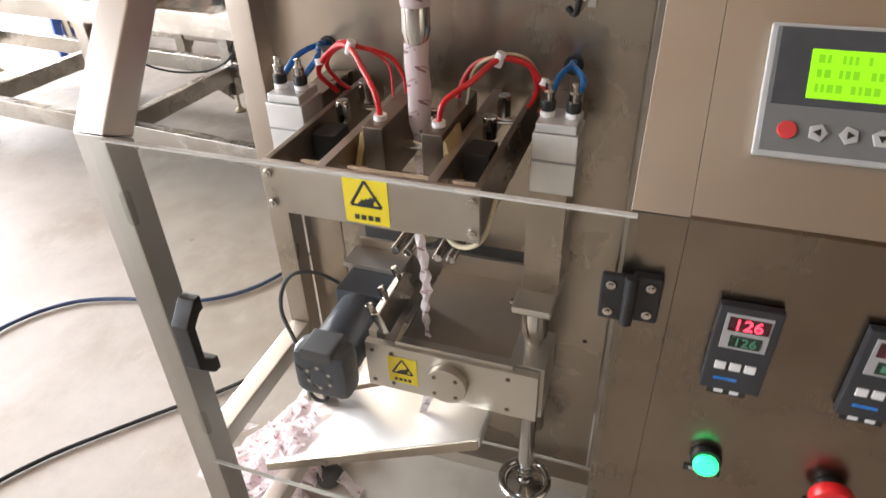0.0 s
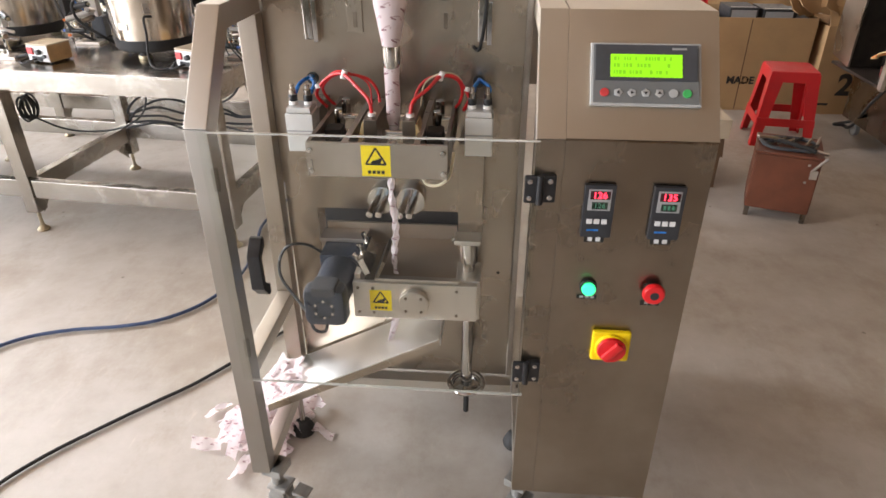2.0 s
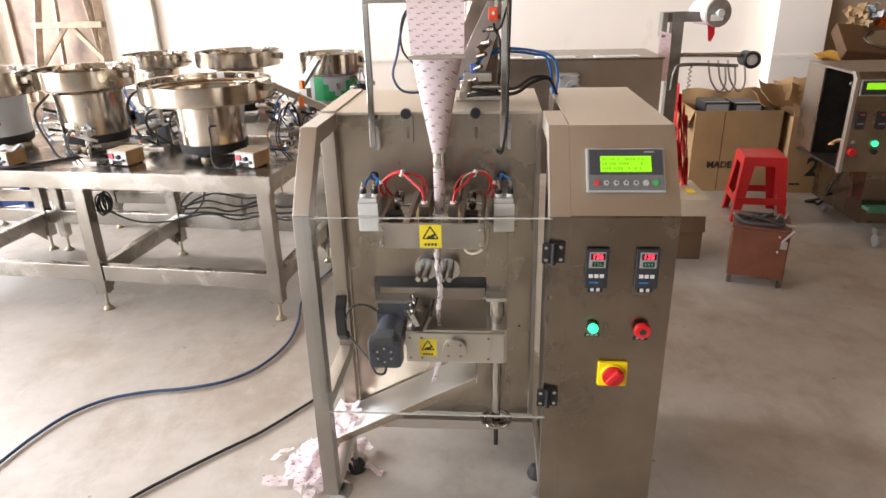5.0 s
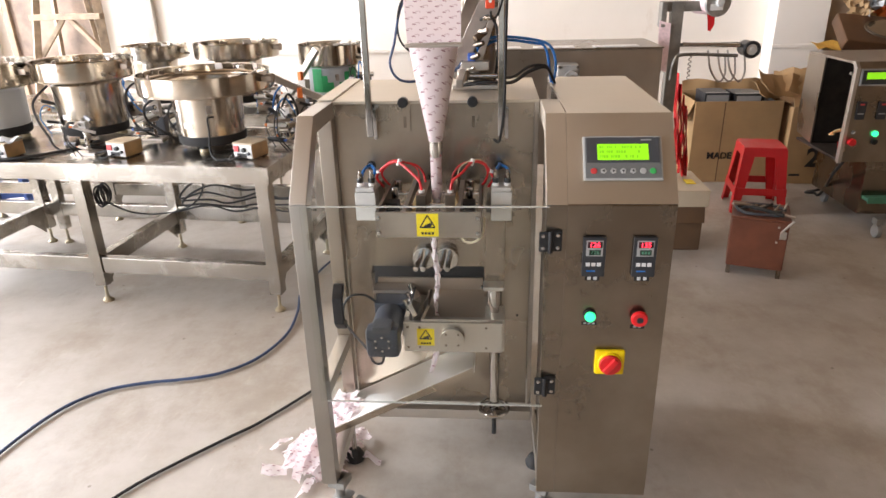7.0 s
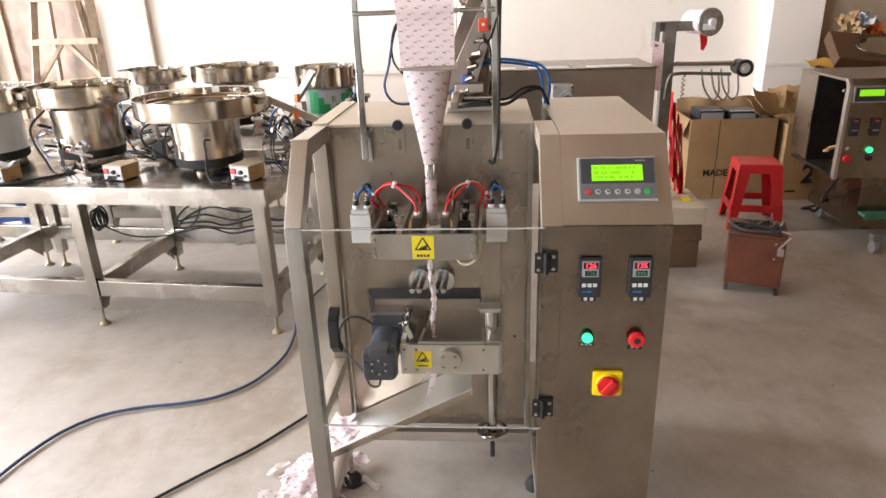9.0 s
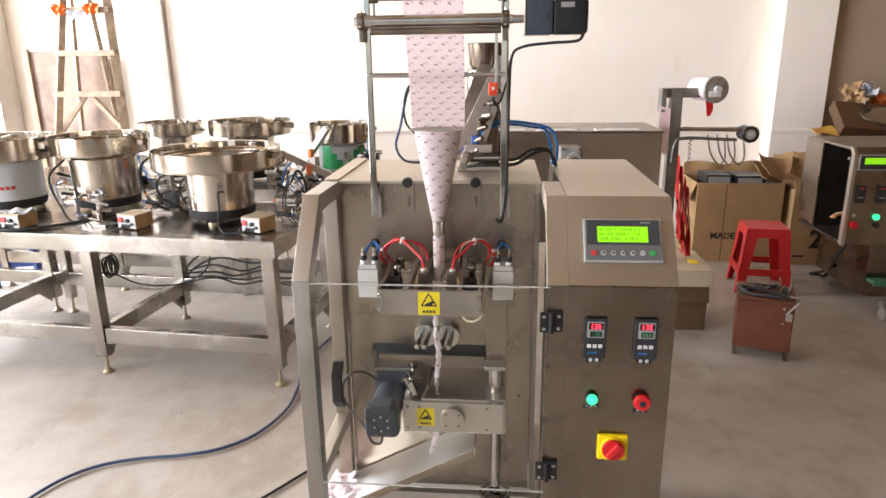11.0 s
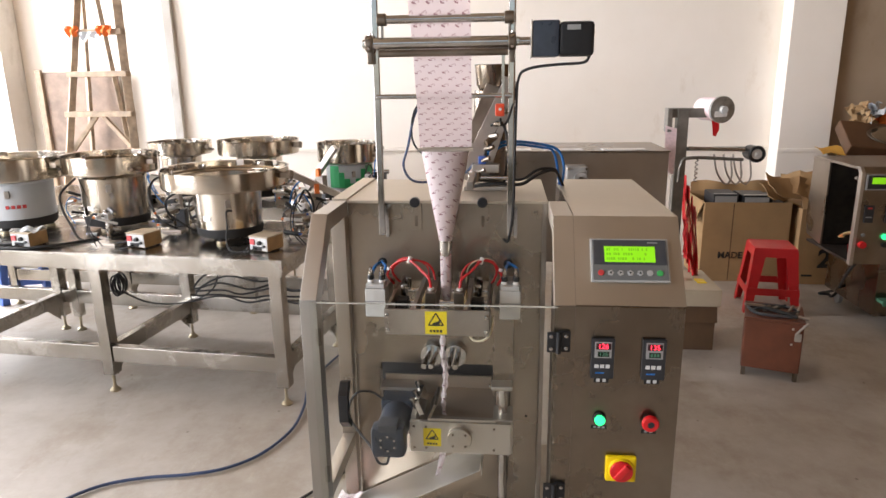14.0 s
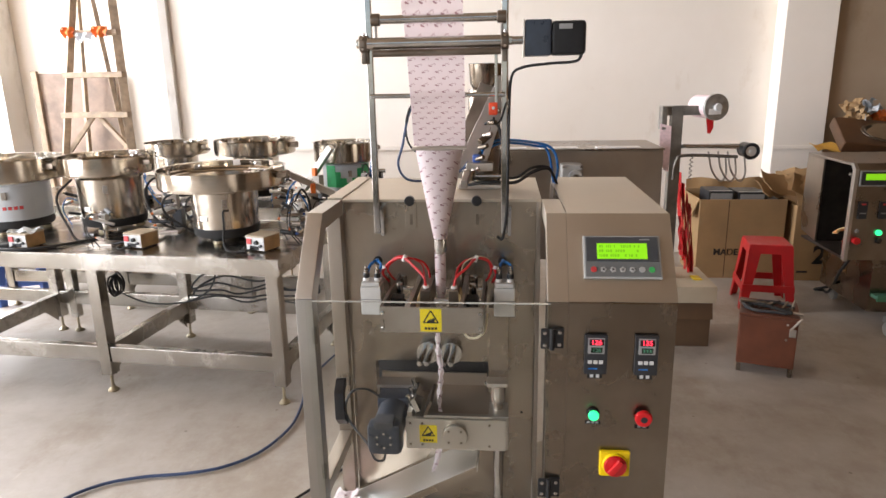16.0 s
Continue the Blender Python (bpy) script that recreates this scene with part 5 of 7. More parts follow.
def bowl_feeder(centre, body_r, bowl_r, z_bowl, depth, body_mat, label, tilt=0.0):
    x, y, z0 = centre
    f = thing("bowl_feeder", centre, label, "bowl feeder", "vibratory bowl feeders")
    h = z_bowl - z0
    for k in range(3):
        a = radians(-90 + 120 * k)
        leg = part("foot", rod((x + 0.72 * body_r * math.cos(a), y + 0.72 * body_r * math.sin(a), z0), (x + 0.72 * body_r * math.cos(a), y + 0.72 * body_r * math.sin(a), z0 + 0.04), 0.022, 16, 0.018, 0.003), RUBBER, f)
        part("foot_pad", rod((x + 0.72 * body_r * math.cos(a), y + 0.72 * body_r * math.sin(a), z0), (x + 0.72 * body_r * math.cos(a), y + 0.72 * body_r * math.sin(a), z0 + 0.014), 0.026, 16, None, 0.002), BRASS, leg)
    part("base_ring", lathe([(0.01, 0.030), (body_r * 0.93, 0.030), (body_r * 0.97, 0.038), (body_r * 0.99, 0.074), (body_r * 0.9, 0.078), (0.01, 0.078)], (x, y, z0), 48), RUBBER, f)
    part("drive_body", lathe([(0.01, 0.076), (body_r * 0.96, 0.076), (body_r, h - 0.012), (body_r * 1.06, h), (0.01, h)], (x, y, z0), 56), body_mat, f)
    prof = [(0.01, 0.002), (body_r * 1.1, 0.0), (bowl_r * 0.985, 0.012), (bowl_r, 0.022), (bowl_r, depth), (bowl_r + 0.006, depth + 0.004), (bowl_r - 0.004, depth + 0.002), (bowl_r - 0.006, depth * 0.55), (bowl_r * 0.84, depth * 0.55), (bowl_r * 0.84, depth * 0.35), (bowl_r * 0.66, depth * 0.33), (0.01, depth * 0.42)]
    bowl = part("bowl", lathe(prof, (x, y, z_bowl), 64), STEEL_BOWL, f, "shiny turned steel bowl with spiral track")
    for k in range(2):
        ring_pts = [(x + (bowl_r - 0.02 - 0.035 * k) * math.cos(a), y + (bowl_r - 0.02 - 0.035 * k) * math.sin(a), z_bowl + depth * (0.62 + 0.03 * a) - 0.012 * k) for a in [radians(20 + q * 13 + 60 * k) for q in range(22)]]
        part("track", tube(ring_pts, 0.006, 6, 2), STEEL_BOWL, bowl)
    shape = random.Random(int(1000 * bowl_r + 10 * z_bowl * 7 + 31 * abs(x)))
    for k in range(16):
        a = radians(22.5 * k + shape.uniform(-9, 9))
        rr = bowl_r - shape.uniform(0.018, 0.075)
        ln, hh = shape.uniform(0.010, 0.028), shape.uniform(0.004, 0.022)
        m = Matrix.Translation((x + rr * math.cos(a), y + rr * math.sin(a), z_bowl + depth * shape.uniform(0.75, 0.98))) @ Matrix.Rotation(a + 1.57 + shape.uniform(-0.3, 0.3), 4, "Z") @ Matrix.Rotation(shape.uniform(-0.3, 0.3), 4, "Y")
        part("guide", turned(box(-ln, ln, -0.003, 0.003, -0.01, hh, 0.0015), m), (STEEL_MID, STEEL_BOWL, STEEL_DARK, STEEL_DARK)[k % 4], bowl)
        if k % 3 == 0:
            part("adjuster", turned(rod((0, -0.004, hh * 0.4), (0, 0.028, hh * 0.4 + 0.004), 0.0045, 8), m), CHROME, bowl)
    for k in range(3):
        a = radians(shape.uniform(0, 360))
        part("stand_off", rod((x + bowl_r * math.cos(a), y + bowl_r * math.sin(a), z_bowl + depth * 0.4), (x + (bowl_r + 0.022) * math.cos(a), y + (bowl_r + 0.022) * math.sin(a), z_bowl + depth * 0.4), 0.008, 10, None, 0.001), STEEL_DARK, bowl)
    part("fixing_lug", turned(box(-0.012, 0.012, -0.006, 0.006, -0.02, 0.02, 0.002), Matrix.Translation((x + body_r * math.sin(0.4), y - body_r * math.cos(0.4), z_bowl - 0.06)) @ Matrix.Rotation(0.4, 4, "Z")), STEEL_MID, f)
    part("maker_plate", turned(box(-0.022, 0.022, -0.002, 0.0025, -0.012, 0.012, 0.001), Matrix.Translation((x + body_r * 0.975 * math.sin(-0.3), y - body_r * 0.975 * math.cos(-0.3), z0 + 0.13)) @ Matrix.Rotation(-0.3, 4, "Z")), ALU, f)
    rim = rod((x + bowl_r * 0.9, y - 0.02, z_bowl + depth * 0.6), (x + bowl_r * 1.16, y - 0.05, z_bowl + depth * 0.78), 0.016, 10, None, 0.002)
    part("outlet", box(x + bowl_r * 0.98, x + bowl_r * 1.14, y - 0.065, y - 0.035, z_bowl + depth * 0.55, z_bowl + depth * 0.8, 0.004, rim), STEEL_DARK, bowl)
    return f


bowl_feeder((-1.545, 2.215, TOP), 0.165, 0.308, 0.985, 0.098, STEEL_BOWL, "vibratory bowl feeder with plain steel body on the work table")
bowl_feeder((-2.30, 2.46, TOP), 0.170, 0.245, 1.02, 0.105, STEEL_BOWL, "vibratory bowl feeder with steel body and dark base ring")
wb = bowl_feeder((-2.83, 2.40, TOP), 0.180, 0.262, 0.995, 0.125, WHITE_PLASTIC, "vibratory bowl feeder with white enamelled body")
for k in range(4):
    part("bar", turned(box(-0.009, 0.009, -0.002, 0.0025, -0.009, 0.009, 0.002), Matrix.Translation((-2.83 + 0.176 * math.sin(radians(20 + 8.5 * k)), 2.40 - 0.176 * math.cos(radians(20 + 8.5 * k)), 0.868)) @ Matrix.Rotation(radians(20 + 8.5 * k), 4, "Z")), KEY_RED, wb)
bowl_feeder((-2.36, 3.36, TOP), 0.13, 0.205, 1.02, 0.09, STEEL_BOWL, "smaller steel bowl feeder on the rear table")
bowl_feeder((-1.81, 3.36, TOP), 0.15, 0.265, 1.02, 0.10, STEEL_BOWL, "wide steel bowl feeder on the rear table")
gb = bowl_feeder((-1.19, 3.34, TOP), 0.155, 0.205, 0.97, 0.13, WHITE_PLASTIC, "bowl feeder with green and white printed body")
for k in range(-4, 5):
    a0, a1 = radians(-90 + 13 * k + 14), radians(-90 + 13 * k + 27)
    hh = (0.18, 0.15, 0.10, 0.06, 0.03, 0.06, 0.12, 0.17, 0.19)[k + 4]
    part("print", sheet([[(-1.19 + 0.1595 * math.cos(a), 3.34 + 0.1595 * math.sin(a), z) for a in (a0, a1)] for z in (TOP + 0.10, TOP + 0.10 + hh)]), GREEN_PAINT, gb)


def control_box(x, y, yaw):
    m = Matrix.Translation((x, y, TOP)) @ Matrix.Rotation(yaw, 4, "Z")
    c = thing("control_box", (x, y, TOP), "varnished plywood feeder control box with red rocker switch", "control box", "feeder control boxes")
    part("case", turned(box(-0.054, 0.054, -0.055, 0.055, 0.006, 0.070, 0.002), m), WOOD_CASE, c)
    part("lid", turned(box(-0.056, 0.056, -0.057, 0.057, 0.0705, 0.076, 0.001), m), PAPERBOARD, c)
    part("front", turned(box(-0.052, 0.052, -0.0585, -0.0555, 0.008, 0.069, 0.001), m), KEY_WHITE, c)
    part("rocker", turned(box(-0.045, -0.018, -0.066, -0.059, 0.036, 0.062, 0.002), m), KEY_RED, c)
    part("dial", turned(rod((0.012, -0.0585, 0.046), (0.012, -0.074, 0.046), 0.011, 16, 0.009, 0.002), m), BLACK, c)
    part("fuse", turned(rod((0.036, -0.0585, 0.03), (0.036, -0.070, 0.03), 0.007, 12, None, 0.001), m), GREY_CASE, c)
    part("socket", turned(box(-0.03, 0.02, -0.063, -0.059, 0.010, 0.028, 0.001), m), RUBBER, c)
    for sx in (-0.04, 0.04):
        for sy in (-0.04, 0.04):
            part("foot", turned(rod((sx, sy, 0), (sx, sy, 0.0065), 0.008, 10), m), RUBBER, c)
    part("plug_lead", turned(tube([(-0.01, -0.062, 0.018), (-0.02, -0.085, 0.014), (-0.05, -0.095, 0.005), (-0.085, -0.075, 0.005), (-0.10, -0.02, 0.005)], 0.0035, 8, 6), m), RUBBER, c)
    return c


control_box(-1.275, 1.99, radians(-20))
control_box(-1.91, 2.035, radians(-14))
control_box(-2.50, 2.02, radians(-8))
lone("crumpled_wrap", sheet([[(-2.57 + 0.026 * i, 1.975 + 0.024 * j, 0.803 + 0.010 * math.sin(i * 2.1 + j * 1.3)) for i in range(6)] for j in range(5)], 0.002), WHITE_PLASTIC, "crumpled white wrapping on a control box", "wrapping")


def valve_group(x, y, base, seed):
    """A plate with small air valves, sensors and wiring."""
    pick = random.Random(seed)
    v = thing("valve_group", (x, y, base), "cluttered group of small air cylinders, sensors and fittings", "air valves", "air valve groups")
    part("plate", box(x - 0.06, x + 0.06, y - 0.04, y + 0.04, base, base + 0.012, 0.002), STEEL_MID, v)
    post_h = pick.uniform(0.14, 0.22)
    part("post", rod((x, y + 0.02, base + 0.012), (x, y + 0.02, base + post_h), 0.010, 14, None, 0.001), CHROME, v)
    part("clamp", box(x - 0.022, x + 0.022, y, y + 0.038, base + post_h - 0.05, base + post_h - 0.015, 0.003), ALU, v)
    for k in range(7):
        a = pick.uniform(0, 6.28)
        px, py, pz = x + pick.uniform(-0.05, 0.05), y + pick.uniform(-0.035, 0.01), base + 0.014 + 0.022 * k
        d = Vector((math.cos(a), math.sin(a), pick.uniform(-0.3, 0.5))) * pick.uniform(0.02, 0.05)
        c = part("air_cylinder", rod(Vector((px, py, pz + 0.02)) - d, Vector((px, py, pz + 0.02)) + d, pick.uniform(0.007, 0.013), 12, None, 0.002), (STEEL_MID, BLACK, CHROME, STEEL_DARK, ALU)[k % 5], v)
        part("fitting", rod(Vector((px, py, pz + 0.02)) + d, Vector((px, py, pz + 0.02)) + d * 1.25, 0.006, 10), (ORANGE, BLUE_PLASTIC, BRASS, BLACK)[k % 4], c)
    for k in range(2):
        a = pick.uniform(0, 6.28)
        part("tube", tube([(x, y, base + post_h - 0.03 - 0.03 * k), (x + 0.05 * math.cos(a), y + 0.05 * math.sin(a), base + post_h - 0.01), (x + 0.08 * math.cos(a), y + 0.08 * math.sin(a), base + 0.09), (x + 0.07 * math.cos(a + 0.7), y + 0.07 * math.sin(a + 0.7), base + 0.005)], 0.003, 7, 6), (BLUE_HOSE if seed % 3 == 0 else RUBBER, RUBBER)[k], v)
    return v


for k, (vx, vy) in enumerate(((-1.19, 2.22), (-1.09, 2.40), (-1.24, 2.48), (-1.93, 2.36), (-1.83, 2.52), (-2.58, 2.56), (-1.14, 2.13), (-2.12, 2.06))):
    valve_group(vx, vy, TOP, 40 + k)
for k, (vx, vy) in enumerate(((-1.02, 3.12), (-1.50, 3.10), (-1.60, 3.22), (-2.10, 3.12))):
    valve_group(vx, vy, TOP, 70 + k)
for pts, r in (
    ([(-1.45, 2.03, 0.90), (-1.46, 1.99, 0.90), (-1.455, 1.975, 0.84), (-1.46, 1.965, 0.76), (-1.42, 1.92, 0.728), (-1.36, 1.925, 0.728), (-1.34, 1.93, 0.75)], 0.005),
    ([(-1.76, 2.2, 0.98), (-1.84, 2.16, 0.93), (-1.86, 2.2, 0.85), (-1.80, 2.24, 0.78), (-1.76, 2.30, 0.727)], 0.006),
    ([(-2.48, 2.40, 1.0), (-2.52, 2.32, 0.93), (-2.48, 2.26, 0.86), (-2.40, 2.20, 0.78), (-2.30, 2.12, 0.727), (-2.1, 2.05, 0.727), (-1.98, 2.02, 0.75)], 0.006),
    ([(-2.55, 1.98, 0.74), (-2.65, 1.95, 0.73), (-2.5, 1.93, 0.728), (-2.34, 2.0, 0.73), (-2.2, 2.2, 0.728), (-2.12, 2.4, 0.728)], 0.007),
    ([(-1.95, 2.55, 0.90), (-2.02, 2.45, 1.0), (-2.06, 2.38, 0.93), (-2.0, 2.34, 0.80), (-1.9, 2.36, 0.728)], 0.006),
    ([(-1.25, 2.35, 0.78), (-1.22, 2.33, 0.88), (-1.18, 2.34, 0.95), (-1.15, 2.36, 0.86), (-1.17, 2.38, 0.73)], 0.006),
):
    cable("feeder_cable", pts, r, RUBBER, "black feeder cable lying on the work table")
for pts in (
    [(-1.30, 2.45, 0.73), (-1.28, 2.42, 0.85), (-1.22, 2.40, 0.92), (-1.18, 2.44, 0.82), (-1.2, 2.5, 0.73)],
    [(-1.70, 2.42, 0.73), (-1.75, 2.38, 0.82), (-1.80, 2.40, 0.90), (-1.84, 2.5, 0.80)],
    [(-1.35, 2.55, 0.80), (-1.30, 2.50, 0.93), (-1.22, 2.5, 0.98), (-1.16, 2.52, 0.88)],
):
    cable("air_tube", pts, 0.0045, BLUE_HOSE, "thin blue air tube between the feeders")
# linear tracks and brackets between the bowls
for (x, y, yaw, tilt, ln) in ((-1.15, 2.42, 25, 28, 0.34), (-1.30, 3.05, -20, -50, 0.36), (-1.98, 2.52, 10, 12, 0.26)):
    tr = thing("feed_track", (x, y, TOP), "slim steel feed track on an upright bracket", "feed track", "feed tracks")
    m = Matrix.Translation((x, y, TOP)) @ Matrix.Rotation(radians(yaw), 4, "Z")
    part("bracket", turned(box(-0.025, 0.025, -0.025, 0.025, 0, 0.20, 0.003), m), STEEL_MID, tr)
    part("vibrator", turned(box(-0.045, 0.045, -0.035, 0.035, 0.0, 0.09, 0.004), m), GREY_CASE, tr)
    part("track", turned(box(-ln / 2, ln / 2, -0.02, 0.02, -0.015, 0.02, 0.003), m @ Matrix.Translation((0, 0, 0.24)) @ Matrix.Rotation(radians(tilt), 4, "Y")), STEEL_H, tr)
    part("sensor", turned(box(-0.012, 0.012, -0.045, -0.02, 0.20, 0.25, 0.002), m), ORANGE, tr)
rng = random.Random(11)
for k in range(10):
    x, y = rng.uniform(-2.7, -0.95), rng.uniform(2.95, 3.2)
    h = rng.uniform(0.06, 0.22)
    bracket = thing("fixture_block", (x, y, TOP), "small machine fixture block on the rear table", "fixture", "fixture blocks")
    part("block", box(x - 0.035, x + 0.035, y - 0.03, y + 0.03, TOP, TOP + h, 0.004), (STEEL_MID, GREY_CASE, STEEL_DARK, ALU)[k % 4], bracket)
    part("cylinder", rod((x - 0.05, y - 0.02, TOP + h + 0.014), (x + 0.06, y - 0.02, TOP + h + 0.014), 0.014, 14, None, 0.002), (CHROME, BLACK, ALU)[k % 3], bracket)
    a = rng.uniform(0, 6)
    cable("fixture_tube", [(x, y, TOP + h + 0.02), (x + 0.05 * math.cos(a), y - 0.04, TOP + h + 0.09), (x + 0.10 * math.cos(a), y - 0.03, TOP + 0.10), (x + 0.16 * math.cos(a), y, TOP + 0.006)], 0.004, BLUE_HOSE if k % 2 else RUBBER, "thin air tube curling from a fixture block")
# cables slung under the first table
rng = random.Random(77)
for k in range(4):
    z = 0.30 + 0.026 * k
    pts = [(-1.17, 2.50, 0.34 + 0.012 * k)]
    for q in range(1, 6):
        pts.append((-1.17 - 0.15 * q + rng.uniform(-0.03, 0.03), 2.49 + 0.02 * rng.random(), z - 0.02 * (q % 2) + rng.uniform(-0.012, 0.012)))
    if k % 2:
        pts += [(-1.86, 2.5, z + 0.05), (-1.72, 2.51, z + 0.10), (-1.52, 2.51, z + 0.07), (-1.36, 2.50, z + 0.14), (-1.30, 2.5, 0.63)]
    cable("slung_cable", pts, 0.0058, RUBBER, "black cable slung under the work table")
cable("slung_cable", [(-2.04, 1.99, 0.50), (-1.95, 2.04, 0.43), (-1.83, 2.07, 0.41), (-1.70, 2.09, 0.43), (-1.61, 2.11, 0.50), (-1.58, 2.12, 0.64)], 0.0042, RUBBER, "thin dark cable looped under the work table")
coil = tube([(-2.055 + (0.024 + 0.006 * math.sin(q * 0.31)) * math.cos(q * 0.45), 1.975 + 0.0006 * q, 0.53 + (0.047 + 0.007 * math.sin(q * 0.23)) * math.sin(q * 0.45)) for q in range(92)], 0.0045, 7, 2)
lone("coiled_cable", coil, RUBBER, "dark cable coil hung at a table leg", "cable")

# ---- floor: cables and waste film ----
lone("blue_hose", tube([(-1.02, 2.6, 0.010), (-1.10, 2.25, 0.010), (-1.125, 2.01, 0.010), (-1.085, 1.80, 0.010), (-1.075, 1.59, 0.010), (-1.135, 1.395, 0.010), (-1.24, 1.28, 0.010), (-1.37, 1.225, 0.010), (-1.53, 1.19, 0.010), (-1.66, 1.135, 0.010), (-1.75, 1.04, 0.010), (-1.80, 0.91, 0.010), (-1.83, 0.75, 0.010), (-1.87, 0.45, 0.010), (-2.0, 0.1, 0.010)], 0.0064, 10, 10), BLUE_CABLE, "dark blue hose curving across the concrete floor", "hose")
lone("black_cable", tube([(-0.62, 1.5, 0.008), (-0.76, 1.30, 0.008), (-0.868, 1.135, 0.008), (-0.985, 0.968, 0.008), (-1.08, 0.866, 0.008), (-1.195, 0.74, 0.008), (-1.285, 0.63, 0.008), (-1.355, 0.50, 0.008), (-1.45, 0.22, 0.008), (-1.65, -0.1, 0.008)], 0.0055, 10, 10), RUBBER, "black cable lying on the concrete floor", "cable")


def waste_strip(rng, start, heading, length, width, lift):
    pts, p, a = [], Vector(start), heading
    n = max(6, int(length / 0.012))
    rows = []
    tw = rng.uniform(-0.5, 0.5)
    for k in range(n):
        a += rng.uniform(-0.18, 0.18)
        if rng.random() < 0.06:
            a += rng.choice((-1.2, 1.2))
        p = p + Vector((math.cos(a), math.sin(a), 0)) * 0.012
        tw += rng.uniform(-0.3, 0.3)
        tw = max(-0.9, min(0.9, tw))
        z = max(0.004, start[2] * max(0, 1 - k / n * 1.2) + lift * (0.5 + 0.5 * math.sin(k * 0.55 + start[0] * 40)))
        side = Vector((-math.sin(a), math.cos(a), 0)) * math.cos(tw) + Vector((0, 0, 1)) * math.sin(tw)
        rows.append([tuple(Vector((p.x, p.y, z + 0.5 * width * abs(math.sin(tw)))) + side * width * s * 0.5 + Vector((0, 0, 0.004 * math.sin(7 * s + k)))) for s in (-1, -0.33, 0.33, 1)])
    return rows


rng = random.Random(5)
pile = bmesh.new()
for k in range(110):
    r = abs(rng.gauss(0, 0.055))
    a = rng.uniform(0, 6.28)
    s = (-0.715 + r * math.cos(a), 0.80 + r * 1.1 * math.sin(a), max(0.004, 0.13 - r * 0.9) * rng.random())
    sheet(waste_strip(rng, s, rng.uniform(0, 6.28), rng.uniform(0.05, 0.105), rng.uniform(0.028, 0.05), rng.uniform(0.004, 0.03)), 0, pile)
for s, h in (((-0.80, 0.72, 0.004), 3.4), ((-0.82, 0.86, 0.02), 3.1), ((-0.72, 0.70, 0.004), 4.4), ((-0.66, 0.88, 0.01), 0.2)):
    sheet(waste_strip(rng, s, h, 0.10, 0.036, 0.006), 0, pile)
lone("waste_film_heap", pile, FILM, "crumpled heap of white and pink waste film on the floor", "waste film", kind="stuff")
slide = bmesh.new()
for k in range(16):
    x = -0.655 + 0.11 * rng.random()
    z = 0.246 + (x + 0.625) * 0.45
    rows = waste_strip(rng, (x, rng.uniform(0.67, 0.80), 0.0), rng.uniform(2.2, 4.2), rng.uniform(0.06, 0.12), rng.uniform(0.025, 0.045), 0.012)
    rows = [[(px, min(0.835, max(0.648, py)), pz + max(0.03, 0.246 + (px + 0.625) * 0.45 if px > -0.64 else 0.239 + (px + 0.64) * 1.3)) for px, py, pz in row] for row in rows]
    sheet(rows, 0, slide)
# crumpled film on the lower end of the chute
for lane in range(3):
    rows = []
    for k in range(10):
        x = -0.635 + 0.0095 * k
        z = 0.244 + (x + 0.625) * 0.45
        yc = 0.668 + 0.016 * lane + 0.006 * math.sin(k * 0.8 + lane)
        w = (0.022 + 0.006 * math.sin(k * 1.3 + lane * 2)) * min(1, (10 - k) / 4)
        rows.append([(x, max(0.646, yc + w * s0), z + 0.012 + 0.010 * math.sin(k * 1.1 + s0 * 2.5 + lane * 1.7) + 0.01 * lane * (1 - abs(s0))) for s0 in (-1, -0.5, 0, 0.5, 1)])
    sheet(rows, 0, slide)
lone("waste_film_tangle", slide, FILM, "tangle of waste film sliding off the discharge chute", "waste film", kind="stuff")

# ---- goods on the other side ----
stool = thing("plastic_stool", (1.55, 3.40, 0), "red moulded plastic stool with open sides", "stool")
SM = Matrix.Translation((1.575, 3.40, 0)) @ Matrix.Rotation(radians(-8), 4, "Z")
H = 0.428
top = box(-0.128, 0.128, -0.128, 0.128, H - 0.024, H, 0.012)
part("seat", turned(top, SM), STOOL_RED, stool)


def taper(z):
    return 0.126 + (0.166 - 0.126) * (1 - z / H)


for sx in (-1, 1):
    for sy in (-1, 1):
        leg = bmesh.new()
        for z0, z1, w0, w1 in ((0.0, H - 0.02, 0.030, 0.050),):
            for n in ((0, 1), (1, 0)):
                a0, a1 = taper(0), taper(H - 0.02)
                if n == (0, 1):
                    q = [[(sx * a0, sy * a0, z0), (sx * (a0 - w0 * 1.5), sy * a0, z0)], [(sx * a1, sy * a1, z1), (sx * (a1 - w1 * 1.5), sy * a1, z1)]]
                else:
                    q = [[(sx * a0, sy * a0, z0), (sx * a0, sy * (a0 - w0 * 1.5), z0)], [(sx * a1, sy * a1, z1), (sx * a1, sy * (a1 - w1 * 1.5), z1)]]
                sheet(q, 0.005, leg)
        part("leg", turned(leg, SM), STOOL_RED, stool)
for k in range(4):
    side = Matrix.Rotation(radians(90 * k), 4, "Z")
    a, b = taper(0.13), taper(0.17)
    part("side_rail", turned(sheet([[(-a, -a, 0.12), (a, -a, 0.12)], [(-b, -b, 0.165), (b, -b, 0.165)]], 0.005), SM @ side), STOOL_RED, stool)
    a, b = taper(H - 0.075), taper(H - 0.02)
    part("skirt", turned(sheet([[(-a, -a, H - 0.06), (a, -a, H - 0.06)], [(-b, -b, H - 0.012), (b, -b, H - 0.012)]], 0.005), SM @ side), STOOL_RED, stool)

